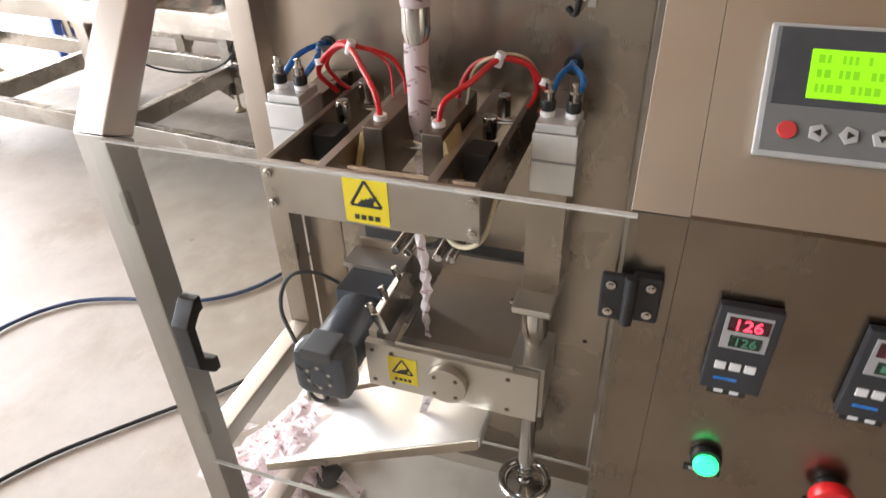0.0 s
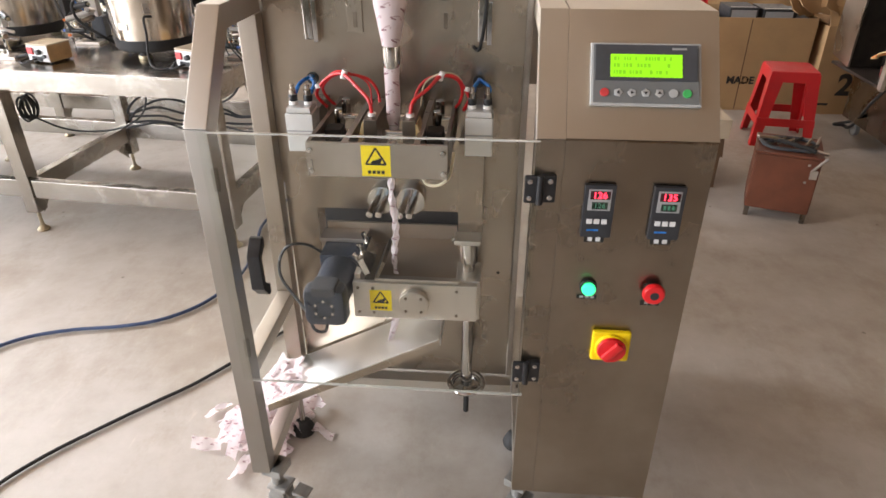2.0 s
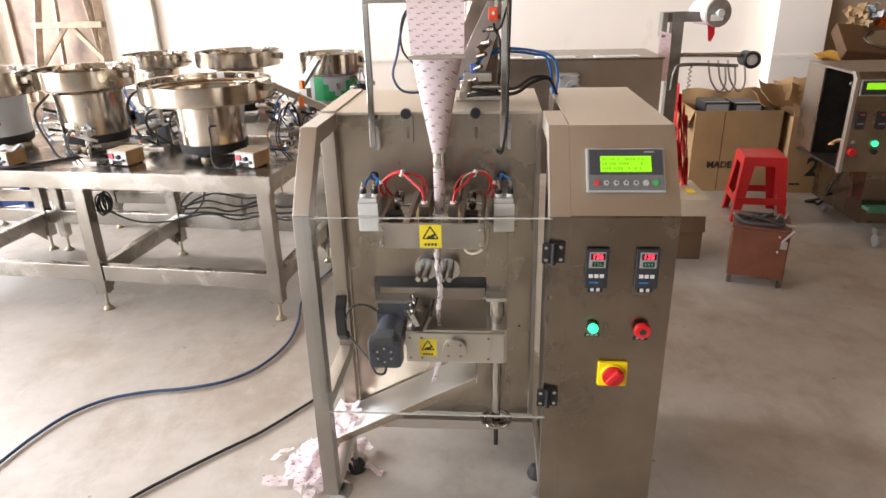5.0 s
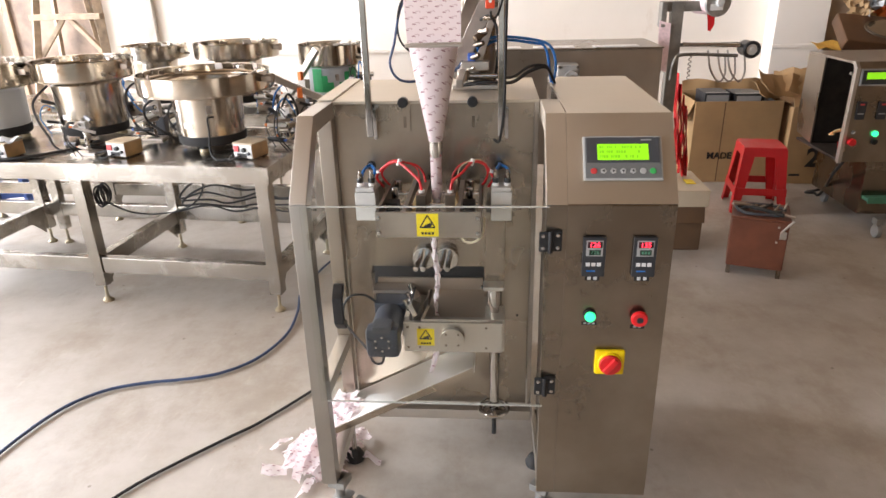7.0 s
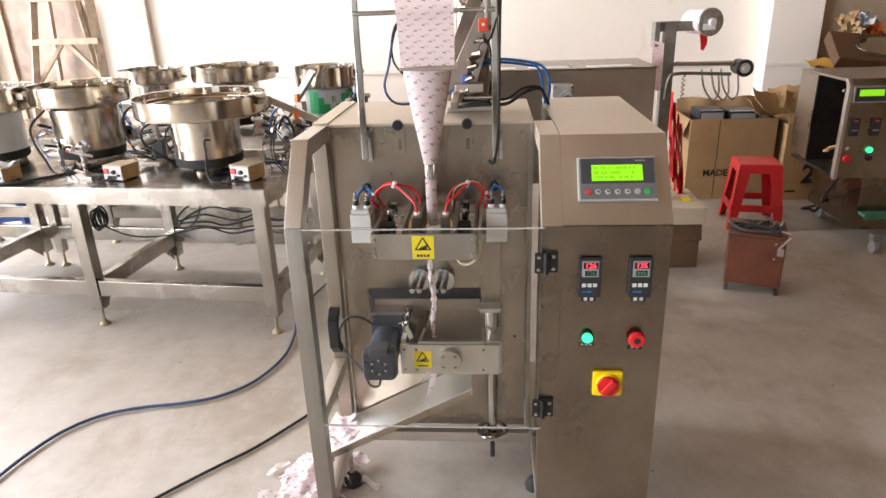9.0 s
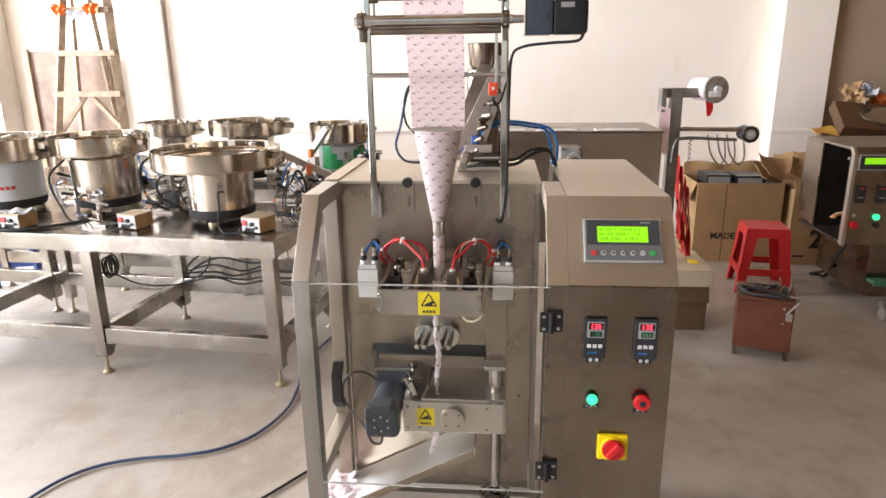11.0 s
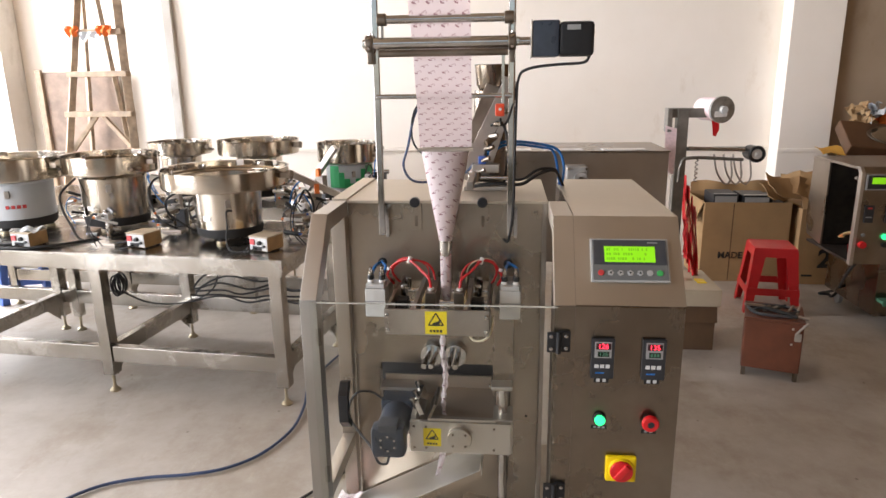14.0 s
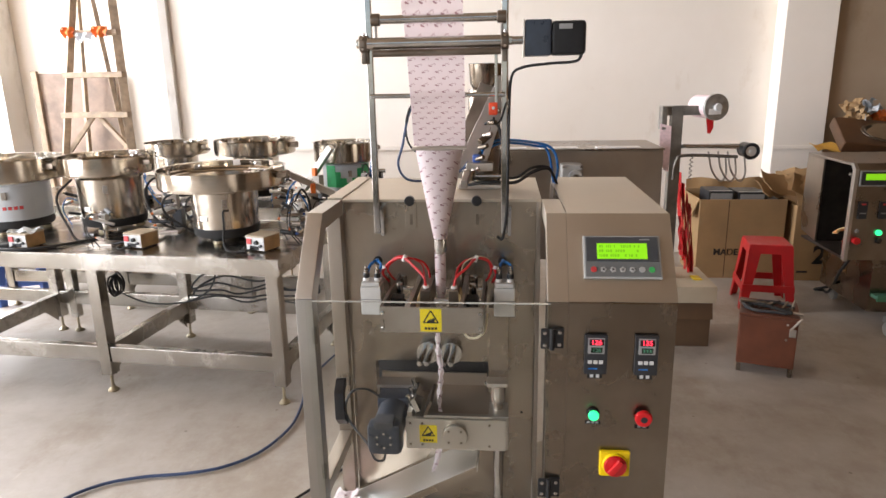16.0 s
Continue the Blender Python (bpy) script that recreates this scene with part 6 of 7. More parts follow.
crate = thing("tool_box", (1.17, 2.36, 0), "red-brown metal box on small feet with clutter on its lid", "metal box")
BM = Matrix.Translation((1.225, 2.395, 0)) @ Matrix.Rotation(radians(-19), 4, "Z")
part("case", turned(box(-0.133, 0.133, -0.13, 0.13, 0.045, 0.305, 0.008), BM), BOX_RED, crate)
part("lid", turned(box(-0.137, 0.137, -0.134, 0.134, 0.306, 0.318, 0.004), BM), BOX_RED, crate)
for sx in (-1, 1):
    for sy in (-1, 1):
        part("foot", turned(box(sx * 0.118 - 0.011, sx * 0.118 + 0.011, sy * 0.115 - 0.011, sy * 0.115 + 0.011, 0, 0.0446, 0.003), BM), STEEL_DARK, crate)
for k in range(5):
    q0 = BM @ Vector((-0.10 + 0.05 * k, -0.06 + 0.03 * (k % 3), 0.326))
    cable("metal_rod", [tuple(q0), tuple(BM @ Vector((-0.02 + 0.035 * k, 0.05 - 0.02 * (k % 2), 0.330 + 0.006 * k)))], 0.006, (STEEL_DARK, STEEL_MID, RUBBER)[k % 3], "short dark metal rod lying on the metal box", "metal rod")
part("hasp", turned(box(0.095, 0.125, -0.140, -0.131, 0.22, 0.26, 0.002), BM), STEEL_H, crate)
for pts, r, mat, label in (
    ([(-0.11, -0.06, 0.327), (-0.04, 0.0, 0.335), (0.05, -0.04, 0.328), (0.11, 0.0, 0.331), (0.05, 0.07, 0.327), (-0.05, 0.06, 0.328), (-0.12, 0.0, 0.331), (-0.07, -0.09, 0.327), (0.08, -0.09, 0.327)], 0.008, GREY_CASE, "dark wire coiled on the metal box"),
    ([(-0.14, -0.10, 0.372), (-0.06, -0.03, 0.350), (0.03, -0.06, 0.336), (0.15, -0.10, 0.329)], 0.007, STEEL_MID, "thin metal rod resting on the metal box"),
    ([(-0.12, 0.02, 0.329), (-0.02, -0.05, 0.344), (0.10, -0.10, 0.333)], 0.010, RUBBER, "short black hose end on the metal box"),
):
    cable("coiled_wire", [tuple(BM @ Vector(p)) for p in pts], r, mat, label)
cable("hook_tool", [tuple(BM @ Vector(p)) for p in ((0.146, -0.138, 0.322), (0.128, -0.143, 0.30), (0.10, -0.146, 0.262))], 0.006, STEEL_H, "small steel hook hanging at the metal box", "tool")
for kx, kz in ((0.085, 0.28), (0.085, 0.20)):
    part("rivet", turned(rod((kx, -0.129, kz), (kx, -0.134, kz), 0.006, 12, None, 0.002), BM), STEEL_H, crate)
part("lid_bow", turned(lathe([(0.002, 0.0), (0.13, 0.0), (0.128, 0.010), (0.10, 0.016), (0.002, 0.018)], (0, 0, 0.3185), 40), BM @ Matrix.Diagonal((1, 0.9, 0.35, 1))), BOX_RED, crate)

cart = thing("carton", (0.90, 2.78, 0), "small dark open cardboard carton", "carton")
part("case", box(0.70, 1.012, 2.62, 2.96, 0, 0.262, 0.004), CARTON_DARK, cart)
part("flap", turned(box(-0.155, 0.155, -0.003, 0.003, 0, 0.09, 0), Matrix.Translation((0.857, 2.612, 0.262)) @ Matrix.Rotation(radians(165), 4, "X")), CARTON_DARK, cart)
cb = lone("cream_box", box(0.70, 1.03, 2.60, 3.0, 0.2635, 0.36, 0.006), PAPERBOARD, "flat cream box stacked on a dark carton", "box")
lone("yellow_scrap", box(0.93, 0.98, 2.72, 2.80, 0.3605, 0.366, 0.002), YELLOW, "small yellow scrap on the cream box", "scrap")

# film roll stand
stand = thing("roll_stand", (0.80, 2.82, 0), "grey steel film roll stand with half-used pink roll", "film stand")
STY = 2.80
part("upright", box(0.765, 0.825, STY - 0.03, STY + 0.03, 0.04, 1.325, 0.004), STAND, stand)
part("base", box(0.62, 1.02, STY - 0.05, STY + 0.05, 0.0, 0.04, 0.004), STAND, stand)
part("top_arm", box(0.715, 1.0, STY - 0.025, STY + 0.025, 1.275, 1.325, 0.004), STAND, stand)
part("end_bracket", box(0.708, 0.735, STY - 0.05, STY + 0.03, 1.20, 1.325, 0.004), STAND, stand)
part("lower_arm", box(0.825, 1.14, STY - 0.02, STY + 0.02, 1.098, 1.116, 0.003), STAND, stand)
part("lower_rod", rod((0.83, STY - 0.05, 1.115), (1.12, STY - 0.05, 1.105), 0.010, 14), CHROME, stand)
part("roller_cap", rod((1.175, STY + 0.03, 1.085), (1.175, STY - 0.070, 1.085), 0.040, 28, None, 0.005), BLACK, stand)
part("roller_ring", tube([(1.175 + 0.036 * math.cos(2 * math.pi * q / 20), STY - 0.085, 1.085 + 0.036 * math.sin(2 * math.pi * q / 20)) for q in range(21)], 0.009, 8, 2), BLACK, stand)
part("roller_face", rod((1.175, STY - 0.070, 1.085), (1.175, STY - 0.084, 1.085), 0.032, 24, None, 0.003), ALU, stand)
part("roller_hub", rod((1.175, STY - 0.084, 1.085), (1.175, STY - 0.094, 1.085), 0.012, 16, None, 0.003), KEY_WHITE, stand)
part("diagonal_arm", tube([(0.79, STY - 0.04, 0.93), (0.80, STY - 0.045, 1.03), (0.85, STY - 0.045, 1.062), (1.12, STY - 0.045, 1.052)], 0.009, 10, 6), STAND, stand)
part("film_roll", rod((0.930, STY + 0.10, 1.318), (0.975, STY - 0.055, 1.318), 0.062, 40, None, 0.004), FILM_ROLL, stand, "part-used roll of pink film")
part("roll_disc", rod((0.976, STY - 0.056, 1.318), (0.981, STY - 0.075, 1.318), 0.070, 40, None, 0.003), CASTOR_GREY, stand)
part("roll_tag", turned(box(-0.035, 0.035, -0.002, 0.002, -0.012, 0.018, 0.001), Matrix.Translation((0.972, STY - 0.079, 1.292)) @ Matrix.Rotation(0.2, 4, "Z")), WHITE_TIE, stand)
part("hub", rod((0.981, STY - 0.075, 1.318), (0.986, STY - 0.10, 1.318), 0.020, 20, None, 0.003), KEY_WHITE, stand)
part("hanging_film", sheet([[(0.945, STY - 0.02, 1.262), (0.985, STY - 0.02, 1.25)], [(0.95, STY - 0.03, 1.22), (0.985, STY - 0.03, 1.21)], [(0.955, STY - 0.03, 1.18), (0.97, STY - 0.03, 1.175)]], 0.002), RED_HOSE, stand)
part("film_run", sheet([[(0.70, STY - 0.05, 1.235), (0.76, STY - 0.05, 1.22)], [(0.705, STY - 0.04, 1.12), (0.765, STY - 0.04, 1.08)], [(0.735, STY - 0.035, 0.98), (0.762, STY - 0.035, 0.97)]], 0.001), FILM_ROLL, stand)
for dx in (0.97, 1.02, 1.07):
    part("dancer_wire", tube([(dx, STY - 0.03, 1.08), (dx + 0.02, STY - 0.05, 0.98), (dx + 0.07, STY - 0.05, 0.92), (dx + 0.10, STY - 0.04, 0.96), (dx + 0.09, STY - 0.03, 1.06)], 0.005, 8, 6), STEEL_MID, stand)
part("tension_spring", tube([(0.88 + 0.008 * math.cos(q * 1.6), STY - 0.04 + 0.008 * math.sin(q * 1.6), 1.07 - 0.006 * q) for q in range(24)], 0.0025, 6, 2), CHROME, stand)
red = bmesh.new()
rng = random.Random(21)
for k in range(9):
    x = 0.842 + 0.011 * k
    sheet([[(x + rng.uniform(-.008, .008) + 0.006 * q, 2.90 + 0.02 * math.sin(k * 2 + q), 0.98 - 0.07 * q - 0.03 * k), (x + 0.008 + 0.006 * q, 2.885 + 0.02 * math.cos(k * 3 + q), 0.98 - 0.07 * q - 0.03 * k)] for q in range(8)], 0.001, red)
lone("red_film_strips", red, RED_HOSE, "red plastic film strips hanging behind the stand", "plastic film", kind="stuff")

# cartons by the wall
c1 = thing("large_carton", (1.60, 4.16, 0), "large open brown carton with black printed words", "carton", "large cartons")
CXA, CXB, CYA, CYB, CH = 1.293, 1.905, 3.95, 4.38, 0.598
part("front", box(CXA, CXB, CYA, CYA + 0.006, 0, CH, 0.002), CARTON, c1)
part("rear_panel", box(CXA, CXB, CYB - 0.006, CYB, 0, CH + 0.02, 0.002), CARTON, c1)
for xa in (CXA, CXB - 0.006):
    part("side_panel", box(xa, xa + 0.006, CYA + 0.0065, CYB - 0.0065, 0, CH, 0.002), CARTON, c1)
part("bottom", box(CXA + 0.007, CXB - 0.007, CYA + 0.007, CYB - 0.007, 0.001, 0.008, 0), CARTON, c1)
part("crease", box(1.497, 1.503, CYA - 0.0012, CYA - 0.0002, 0.01, CH - 0.01, 0), CARTON_DARK, c1)
part("tape", box(1.505, 1.56, CYA - 0.0018, CYA - 0.0004, 0.16, CH, 0), CARTON, c1)
part("flap", turned(sheet([[(-0.30 + 0.06 * i, 0.012 * math.sin(i * 1.3) * q, 0.035 * q + 0.008 * math.sin(i * 0.9) * q) for i in range(11)] for q in range(3)], 0.004), Matrix.Translation((1.60, CYB + 0.004, CH + 0.015)) @ Matrix.Rotation(radians(-10), 4, "X")), CARTON, c1, "torn upright rear flap")
part("flap", turned(box(-0.003, 0.003, -0.2, 0.2, 0, 0.15, 0.001), Matrix.Translation((CXA - 0.003, 4.165, CH)) @ Matrix.Rotation(radians(-158), 4, "Y")), CARTON, c1)
part("flap", turned(box(-0.003, 0.003, -0.2, 0.2, 0, 0.17, 0.001), Matrix.Translation((CXB + 0.003, 4.165, CH)) @ Matrix.Rotation(radians(118), 4, "Y")), CARTON, c1)
words("printed_words", "MADE IN", 0.066, Matrix.Translation((1.545, CYA - 0.0010, 0.20)) @ pose(0, 0, 0, 90, 0, 0), INK, c1, 0.0008, 0.0022)
pack = thing("packing_filler", (1.60, 4.16, 0.008), "folded brown cardboard filling the carton", "cardboard")
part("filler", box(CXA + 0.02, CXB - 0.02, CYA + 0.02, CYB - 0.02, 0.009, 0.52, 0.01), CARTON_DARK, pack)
for name, x0, x1, y0, h, mat in (("black electronic unit with pale front", 1.37, 1.55, 4.02, 0.125, CASE_BLACK), ("black electronic unit with silver trim", 1.575, 1.77, 4.0, 0.12, BLACK), ("grey electronic unit with a round knob", 1.785, 1.88, 4.04, 0.10, GREY_CASE)):
    dev = thing("electronic_unit", ((x0 + x1) / 2, y0 + 0.12, 0.52), name + " lying in the carton", "electronics", "electronics in the carton")
    part("case", turned(box(x0, x1, y0, y0 + 0.24, 0.521, 0.521 + h, 0.005), Matrix.Identity(4)), mat, dev)
    part("front", box(x0 + 0.012, x1 - 0.012, y0 - 0.003, y0 - 0.0003, 0.521 + h * 0.45, 0.521 + h - 0.014, 0.001), GREY_PAD, dev)
    part("top_trim", box(x0 + 0.01, x1 - 0.01, y0 + 0.02, y0 + 0.03, 0.5213 + h, 0.524 + h, 0.001), ALU, dev)
c2 = thing("large_carton", (2.25, 4.1, 0), "tall brown carton with large printed number", "carton", "large cartons")
part("case", box(1.955, 2.62, 3.90, 4.36, 0, 0.56, 0.005), CARTON, c2)
words("printed_number", "20", 0.19, Matrix.Translation((2.195, 3.8985, 0.19)) @ pose(0, 0, 0, 90, 0, 0), INK, c2, 0.0008, 0.006)
part("printed_bar", box(2.0, 2.075, 3.8985, 3.8998, 0.06, 0.075, 0), INK, c2)
crum = bmesh.new()
for ox, oy, oz, w, d, fold, turn, seed in ((1.86, 4.03, 0.69, 0.18, 0.15, 0.45, 0.3, 1), (1.99, 4.06, 0.735, 0.17, 0.15, -0.35, -0.3, 2), (1.81, 4.06, 0.655, 0.15, 0.12, 0.3, 0.6, 3), (2.05, 4.0, 0.66, 0.16, 0.13, 0.8, -0.2, 4)):
    m = Matrix.Translation((ox, oy, oz)) @ Euler((radians(38), fold * 0.35, turn)).to_matrix().to_4x4()
    sheet([[tuple(m @ Vector((w * (i / 6 - 0.5) * 1.5, d * (j / 4 - 0.5) * 1.4, abs(i - 3) * 0.02 * fold + 0.012 * math.sin(2.1 * i + 1.7 * j + seed)))) for i in range(7)] for j in range(5)], 0.004, crum)
lone("torn_cardboard", crum, CARTON, "torn and folded cardboard pieces piled on the cartons", "cardboard", kind="stuff")
fold = sheet([[(2.10 + 0.05 * i, 4.02 + 0.05 * j, 0.937 + 0.012 * math.sin(i * 1.7 + j) + 0.012 * j) for i in range(7)] for j in range(4)], 0.004)
lone("paper_folder", fold, PAPER_YELLOW, "crumpled orange-yellow paper folder on the cartons", "paper")
c3 = thing("carton_stack", (2.75, 4.2, 0), "stack of brown cartons against the wall", "carton")
part("carton", box(2.64, 3.3, 3.85, 4.45, 0, 0.56, 0.006), CARTON, c3)
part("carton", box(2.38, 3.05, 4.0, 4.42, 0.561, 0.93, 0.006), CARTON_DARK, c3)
dome = thing("brown_cabinet", (2.5, 4.0, 0.93), "tilted brown lacquered cabinet with oval glass panel", "cabinet")
DM = Matrix.Translation((2.57, 4.02, 1.02)) @ Matrix.Rotation(radians(6), 4, "Y") @ Matrix.Rotation(radians(34), 4, "X")
part("case", turned(box(-0.36, 0.42, -0.15, 0.15, -0.045, 0.045, 0.014), DM), BROWN_TOP, dome)
part("oval_rim", turned(turned(rod((0, 0, 0.044), (0, 0, 0.051), 0.112, 40, None, 0.003), Matrix.Diagonal((1.9, 1, 1, 1))), DM), STEEL_DARK, dome)
part("oval_glass", turned(turned(rod((0, 0, 0.050), (0, 0, 0.054), 0.10, 40, None, 0.003), Matrix.Diagonal((1.9, 1, 1, 1))), DM), STEEL_BOWL, dome)
for mat, seed, n, label in ((CARTON, 1, 10, "heap of crumpled brown wrapping scraps"), (ORANGE, 2, 7, "crumpled orange wrapping scraps"), (WHITE_PLASTIC, 3, 6, "crumpled white wrapping scraps")):
    pick = random.Random(seed)
    scrap = bmesh.new()
    for k in range(n):
        m = Matrix.Translation((2.36 + 0.36 * pick.random(), 4.10 + 0.16 * pick.random(), 1.08 + 0.17 * pick.random() ** 1.6)) @ Euler((pick.uniform(-1.5, 1.5), pick.uniform(-1.5, 1.5), pick.uniform(0, 3))).to_matrix().to_4x4()
        w, d = pick.uniform(0.03, 0.075), pick.uniform(0.03, 0.06)
        sheet([[tuple(m @ Vector((w * i / 2, d * j / 2, 0.024 * math.sin(i * 2.2 + j * 1.7 + k) - 0.25 * (w * i / 2) ** 2 / w))) for i in range(-2, 3)] for j in range(-2, 3)], 0.003, scrap)
    lone("scrap_heap", scrap, mat, label, "scrap", kind="stuff")
part("flap", turned(box(-0.10, 0.10, -0.003, 0.003, 0, 0.13, 0.001), Matrix.Translation((2.06, 3.90, 0.56)) @ Matrix.Rotation(radians(-35), 4, "X")), CARTON, c2)

# second packing machine
m2 = thing("packing_machine", (2.2, 3.1, 0), "second stainless packing machine on castors with lit display", "packing machine")
AX, AY = 1.765, 2.80
part("front_panel", prism([(AY, 0.462), (AY, 0.972), (AY + 0.035, 1.0), (AY + 0.05, 1.0), (AY + 0.025, 0.965), (AY + 0.025, 0.462)], AX + 0.014, 2.75, 0.002), STEEL_SHADE_TONE, m2)
part("front_post", prism([(AY - 0.004, 0.455), (AY - 0.004, 0.972), (AY + 0.03, 1.004), (AY + 0.062, 1.004), (AY + 0.030, 0.965), (AY + 0.030, 0.462)], AX - 0.006, AX + 0.0135, 0.002), STEEL_TUBE_LIT, m2)
part("top_panel", box(AX, 2.75, AY + 0.063, AY + 0.592, 0.986, 1.0, 0.002), STEEL_MID, m2)
part("side_panel", prism([(AY + 0.375, 0.482), (AY + 0.375, 0.985), (AY + 0.592, 0.985), (AY + 0.60, 0.60), (AY + 0.57, 0.51)], AX, AX + 0.012, 0.002), STEEL, m2, "plain steel side panel")
# inner faces coloured black for the shade of the open side
part("inner_wall", box(AX + 0.013, AX + 0.179, AY + 0.40, AY + 0.41, 0.477, 0.985, 0), RECESS_SHADE, m2)
part("bottom_pan", box(AX, AX + 0.17, AY + 0.031, AY + 0.56, 0.462, 0.476, 0.001), RECESS_SHADE, m2)
body = part("body", box(AX + 0.18, 2.75, AY + 0.031, AY + 0.59, 0.462, 0.985, 0.003), RECESS_SHADE, m2, "machine body behind the open side, its shade painted black")
part("valve_block", box(AX + 0.10, AX + 0.179, AY + 0.12, AY + 0.25, 0.80, 0.875, 0.006), BLACK, m2)
for k in range(5):
    part("fitting", rod((AX + 0.11, AY + 0.09 + 0.03 * k, 0.895 + 0.012 * (k % 2)), (AX + 0.07, AY + 0.085 + 0.03 * k, 0.905 + 0.014 * (k % 3)), 0.010, 12, None, 0.003), (CHROME, STEEL_MID, BLACK)[k % 3], m2)
part("cup", lathe([(0.004, 0), (0.036, 0), (0.040, 0.07), (0.037, 0.07), (0.033, 0.004), (0.004, 0.004)], (AX + 0.08, AY + 0.13, 0.477), 24), CHROME, m2)
part("spindle", rod((AX + 0.09, AY + 0.10, 0.477), (AX + 0.09, AY + 0.10, 0.68), 0.012, 14), STEEL_DARK, m2)
for k in range(5):
    part("copper_wire", tube([(AX + 0.09, AY + 0.10, 0.60 + 0.008 * k), (AX + 0.06, AY + 0.14 + 0.012 * k, 0.615 - 0.006 * k), (AX + 0.04, AY + 0.19 + 0.014 * k, 0.595 - 0.008 * k), (AX + 0.05, AY + 0.21, 0.57)], 0.0045, 7, 5), ORANGE if k % 2 else BRONZE, m2)
part("feed_roller", rod((AX + 0.179, AY + 0.10, 0.72), (AX + 0.11, AY + 0.10, 0.72), 0.016, 16, None, 0.003), CHROME, m2)
part("display_frame", box(1.785, 1.965, AY - 0.010, AY - 0.0005, 0.880, 0.966, 0.002), GREY_PAD, m2)
part("display_surround", box(1.792, 1.958, AY - 0.0125, AY - 0.0103, 0.888, 0.960, 0.001), CASE_BLACK, m2)
part("screen", box(1.812, 1.938, AY - 0.0140, AY - 0.0128, 0.915, 0.950, 0), LCD, m2)
for xa in (1.822, 1.932):
    part("temperature_controller", box(xa - 0.024, xa + 0.024, AY - 0.010, AY - 0.0005, 0.700, 0.797, 0.002), CASE_BLACK, m2)
    part("red_digits", box(xa - 0.010, xa + 0.012, AY - 0.0115, AY - 0.0102, 0.777, 0.786, 0), KEY_RED, m2)
    part("key_row", box(xa - 0.016, xa + 0.016, AY - 0.0115, AY - 0.0102, 0.728, 0.735, 0), GREY_PAD, m2)
part("pilot_lamp", rod((1.922, AY - 0.0005, 0.622), (1.922, AY - 0.016, 0.622), 0.016, 20, None, 0.003), LAMP_GREEN, m2)
part("pilot_lamp", rod((1.808, AY - 0.0005, 0.630), (1.808, AY - 0.012, 0.630), 0.010, 16, None, 0.002), GREY_PAD, m2)
part("stop_button", rod((1.805, AY - 0.0005, 0.578), (1.805, AY - 0.03, 0.578), 0.02, 20, None, 0.004), RED_KNOB, m2)
part("knob", rod((1.925, AY - 0.0005, 0.578), (1.925, AY - 0.02, 0.578), 0.016, 18, None, 0.003), BLACK, m2)
part("lower_body", box(1.98, 2.72, AY + 0.10, AY + 0.7, 0.12, 0.461, 0.004), STEEL_SHADE_TONE, m2)
part("tray", box(1.99, 2.32, AY + 0.04, AY + 0.22, 0.215, 0.235, 0.004), GREEN_TRAY, m2)
part("tray_rim", box(1.99, 2.32, AY + 0.03, AY + 0.0395, 0.205, 0.245, 0.003), GREEN_TRAY, m2)
for xa, ya in ((1.985, AY + 0.03), (1.985, AY + 0.69), (2.70, AY + 0.05), (2.70, AY + 0.69)):
    w = part("castor", rod((xa + 0.09 - 0.013, ya, 0.04), (xa + 0.09 + 0.013, ya, 0.04), 0.04, 24, None, 0.005), GREY_PAD, m2)
    part("fork", box(xa + 0.065, xa + 0.115, ya - 0.025, ya + 0.025, 0.081, 0.12, 0.004), CASTOR_GREY, w)
part("power_cable", tube([(1.83, AY + 0.06, 0.462), (1.90, AY + 0.30, 0.30), (2.0, AY + 0.55, 0.14), (2.06, AY + 0.74, 0.03), (2.08, AY + 0.84, 0.012), (2.03, AY + 0.86, 0.012), (2.05, AY + 0.78, 0.05), (2.12, AY + 0.70, 0.10)], 0.009, 8, 6), RUBBER, m2)

# ---- by the window: ladder, board, blue stool ----
lad = thing("step_ladder", (-3.6, 4.3, 0), "old wooden A-frame step ladder with an orange rag", "ladder")
def lerp(a, b, z):
    return a + (b - a) * z / 2.5


def bar(p, q, w, d):
    p, q = Vector(p), Vector(q)
    return turned(box(-w / 2, w / 2, -d / 2, d / 2, 0, (q - p).length, 0.004), Matrix.Translation(p) @ (q - p).to_track_quat("Z", "Y").to_matrix().to_4x4())


LFT, RGT = (-3.87, -3.545), (-3.10, -3.285)
part("stile", bar((LFT[0], 4.05, 0), (LFT[1], 4.38, 2.5), 0.042, 0.05), WOOD, lad)
part("stile", bar((RGT[0], 4.05, 0), (RGT[1], 4.38, 2.5), 0.066, 0.05), WOOD, lad)
part("rear_leg", bar((-3.87, 4.56, 0), (-3.60, 4.45, 2.45), 0.032, 0.035), WOOD, lad)
part("rear_leg", bar((-3.36, 4.56, 0), (-3.52, 4.45, 2.45), 0.034, 0.035), WOOD, lad)
for z in (0.30, 0.62, 0.93, 1.26, 1.575, 1.90, 2.2):
    y = 4.03 + 0.33 * z / 2.5
    part("rung", box(lerp(*LFT, z) - 0.03, lerp(*RGT, z) + 0.03, y - 0.03, y + 0.045, z - 0.022, z + 0.022, 0.004), WOOD, lad)
part("brace", bar((-3.72, 4.20, 0.97), (-3.50, 4.23, 1.24), 0.03, 0.035), WOOD, lad)
part("brace", bar((-3.19, 4.20, 0.97), (-3.44, 4.23, 1.24), 0.03, 0.035), WOOD, lad)
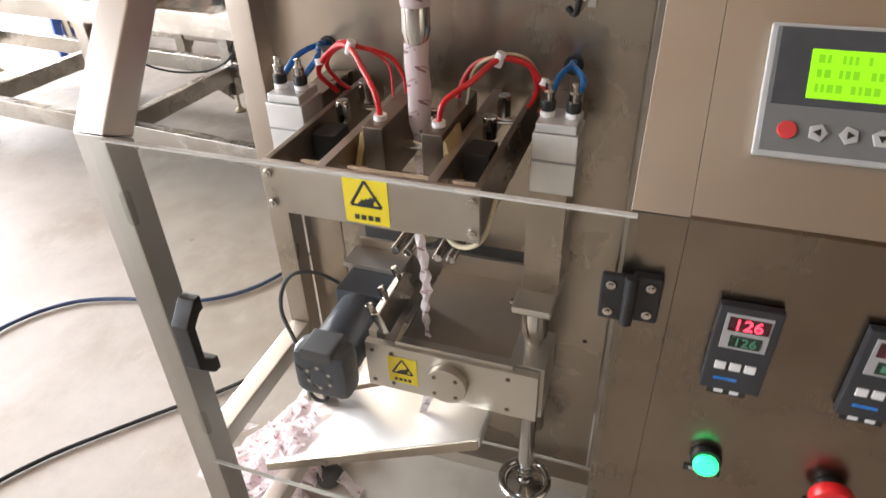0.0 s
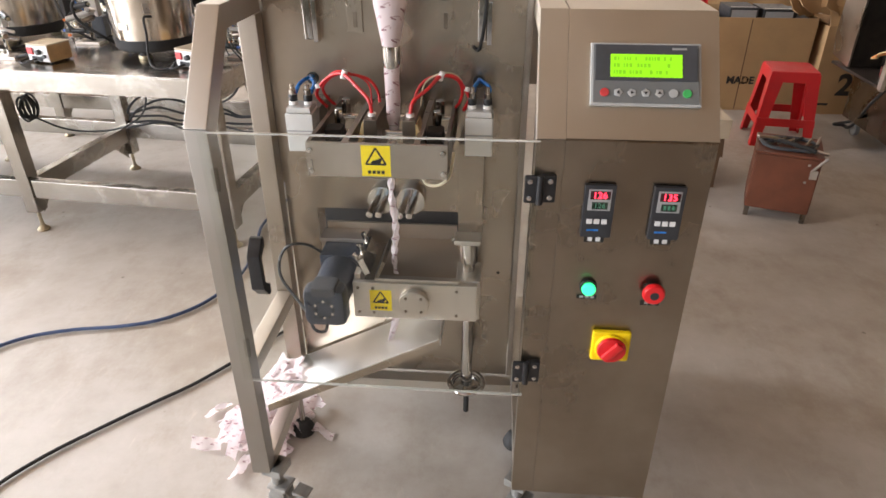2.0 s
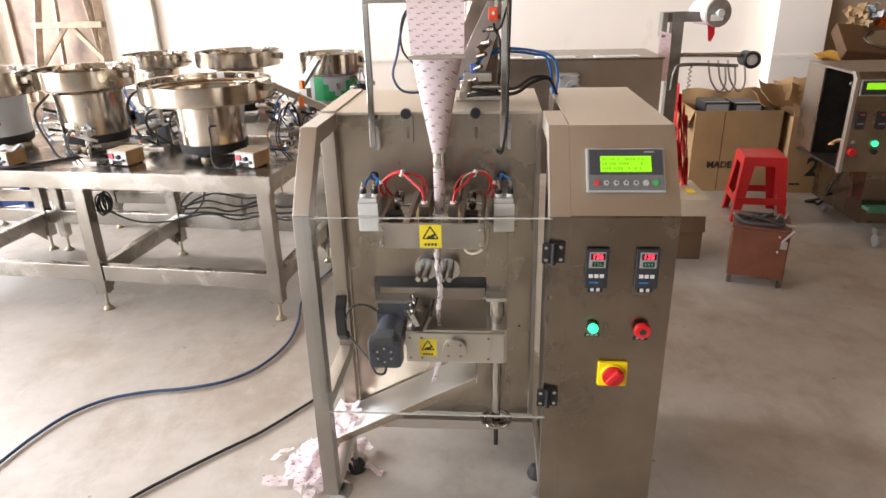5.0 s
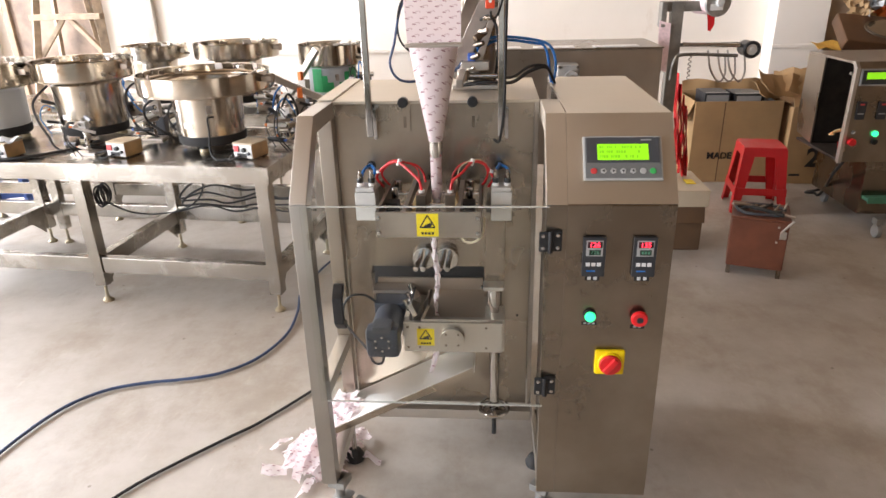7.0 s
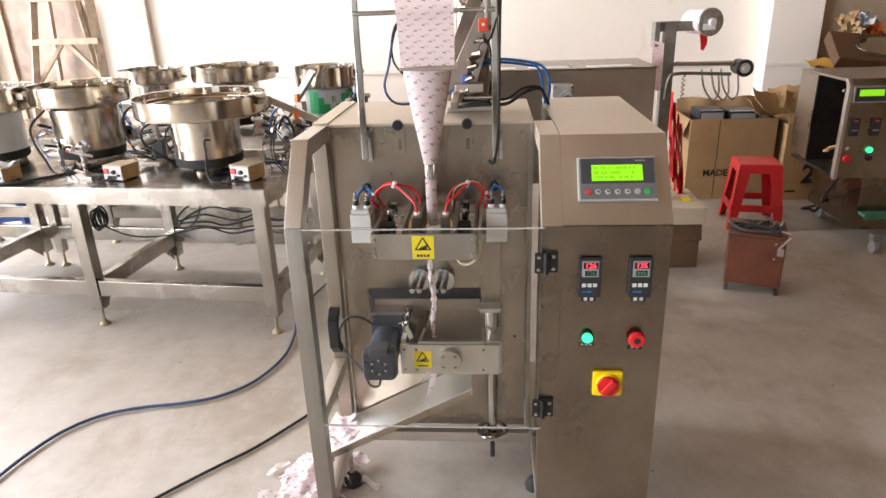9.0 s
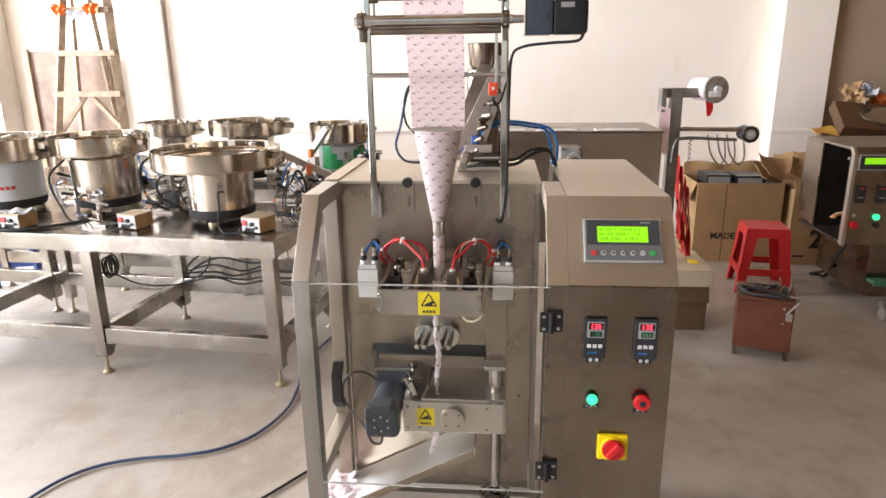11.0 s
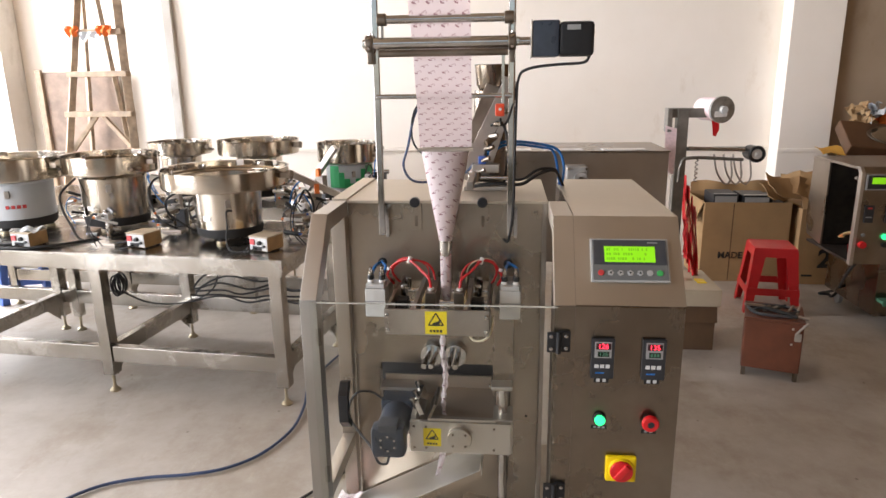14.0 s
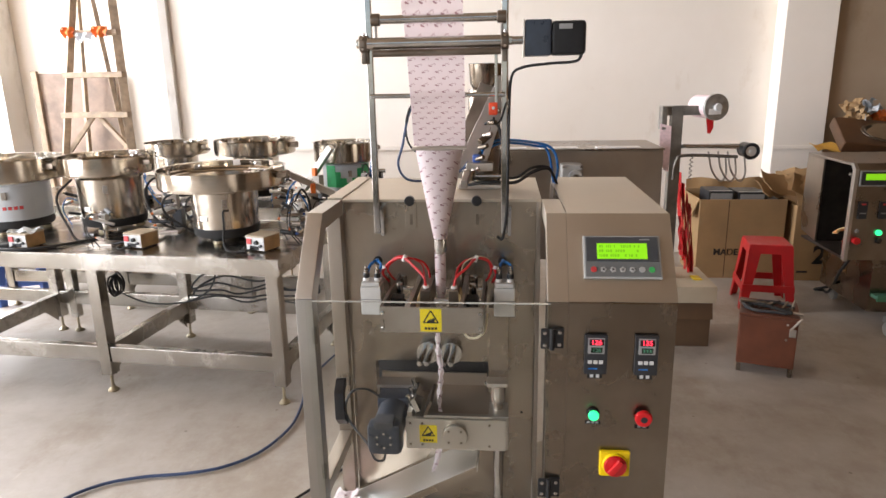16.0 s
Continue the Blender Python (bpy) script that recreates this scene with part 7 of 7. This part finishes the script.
for x0, n in ((-3.655, 6), (-3.395, 7)):
    grid = [[(x0 + 0.02 * k, 4.225 - 0.02 * math.sin(k * 1.9 + q), 1.945 - 0.018 * q - 0.006 * math.sin(k * 2.3) * q) for k in range(n)] for q in range(5)]
    lone("orange_rag", sheet(grid, 0.004), ORANGE, "orange rag tied round a ladder rung", "rag", "rags on the ladder")
grid = [[(-3.545 + 0.02 * k, 4.24 - 0.014 * math.sin(k * 1.5 + q), 1.90 - 0.02 * q - 0.006 * math.sin(k * 1.1) * q) for k in range(9)] for q in range(4)]
lone("white_rag", sheet(grid, 0.004), WHITE_PLASTIC, "white rag hung over a ladder rung", "rag", "rags on the ladder")
bd = thing("plywood_board", (-3.85, 4.62, 0), "stained plywood board leaning on the wall", "board")
part("panel", box(-4.22, -3.50, 4.60, 4.62, 0.0, 1.60, 0.003), PLY, bd)
part("batten", box(-4.24, -4.185, 4.57, 4.5995, 0.0, 1.62, 0.004), WOOD, bd)
bs = thing("plastic_stool", (-3.56, 3.29, 0), "blue plastic stool behind the work table", "stool")
QM = Matrix.Translation((-3.56, 3.29, 0)) @ Matrix.Rotation(radians(20), 4, "Z")
part("seat", turned(box(-0.14, 0.14, -0.14, 0.14, 0.42, 0.45, 0.012), QM), BLUE_PLASTIC, bs)
for sx in (-1, 1):
    for sy in (-1, 1):
        part("leg", turned(bar((sx * 0.145, sy * 0.145, 0), (sx * 0.12, sy * 0.12, 0.42), 0.05, 0.05), QM), BLUE_PLASTIC, bs)
    part("rail", turned(box(-0.125, 0.125, sx * 0.135 - 0.006, sx * 0.135 + 0.006, 0.13, 0.17, 0.003), QM), BLUE_PLASTIC, bs)
    part("rail", turned(box(sx * 0.135 - 0.006, sx * 0.135 + 0.006, -0.125, 0.125, 0.13, 0.17, 0.003), QM), BLUE_PLASTIC, bs)
    part("skirt", turned(box(-0.125, 0.125, sx * 0.128 - 0.006, sx * 0.128 + 0.006, 0.36, 0.42, 0.003), QM), BLUE_PLASTIC, bs)
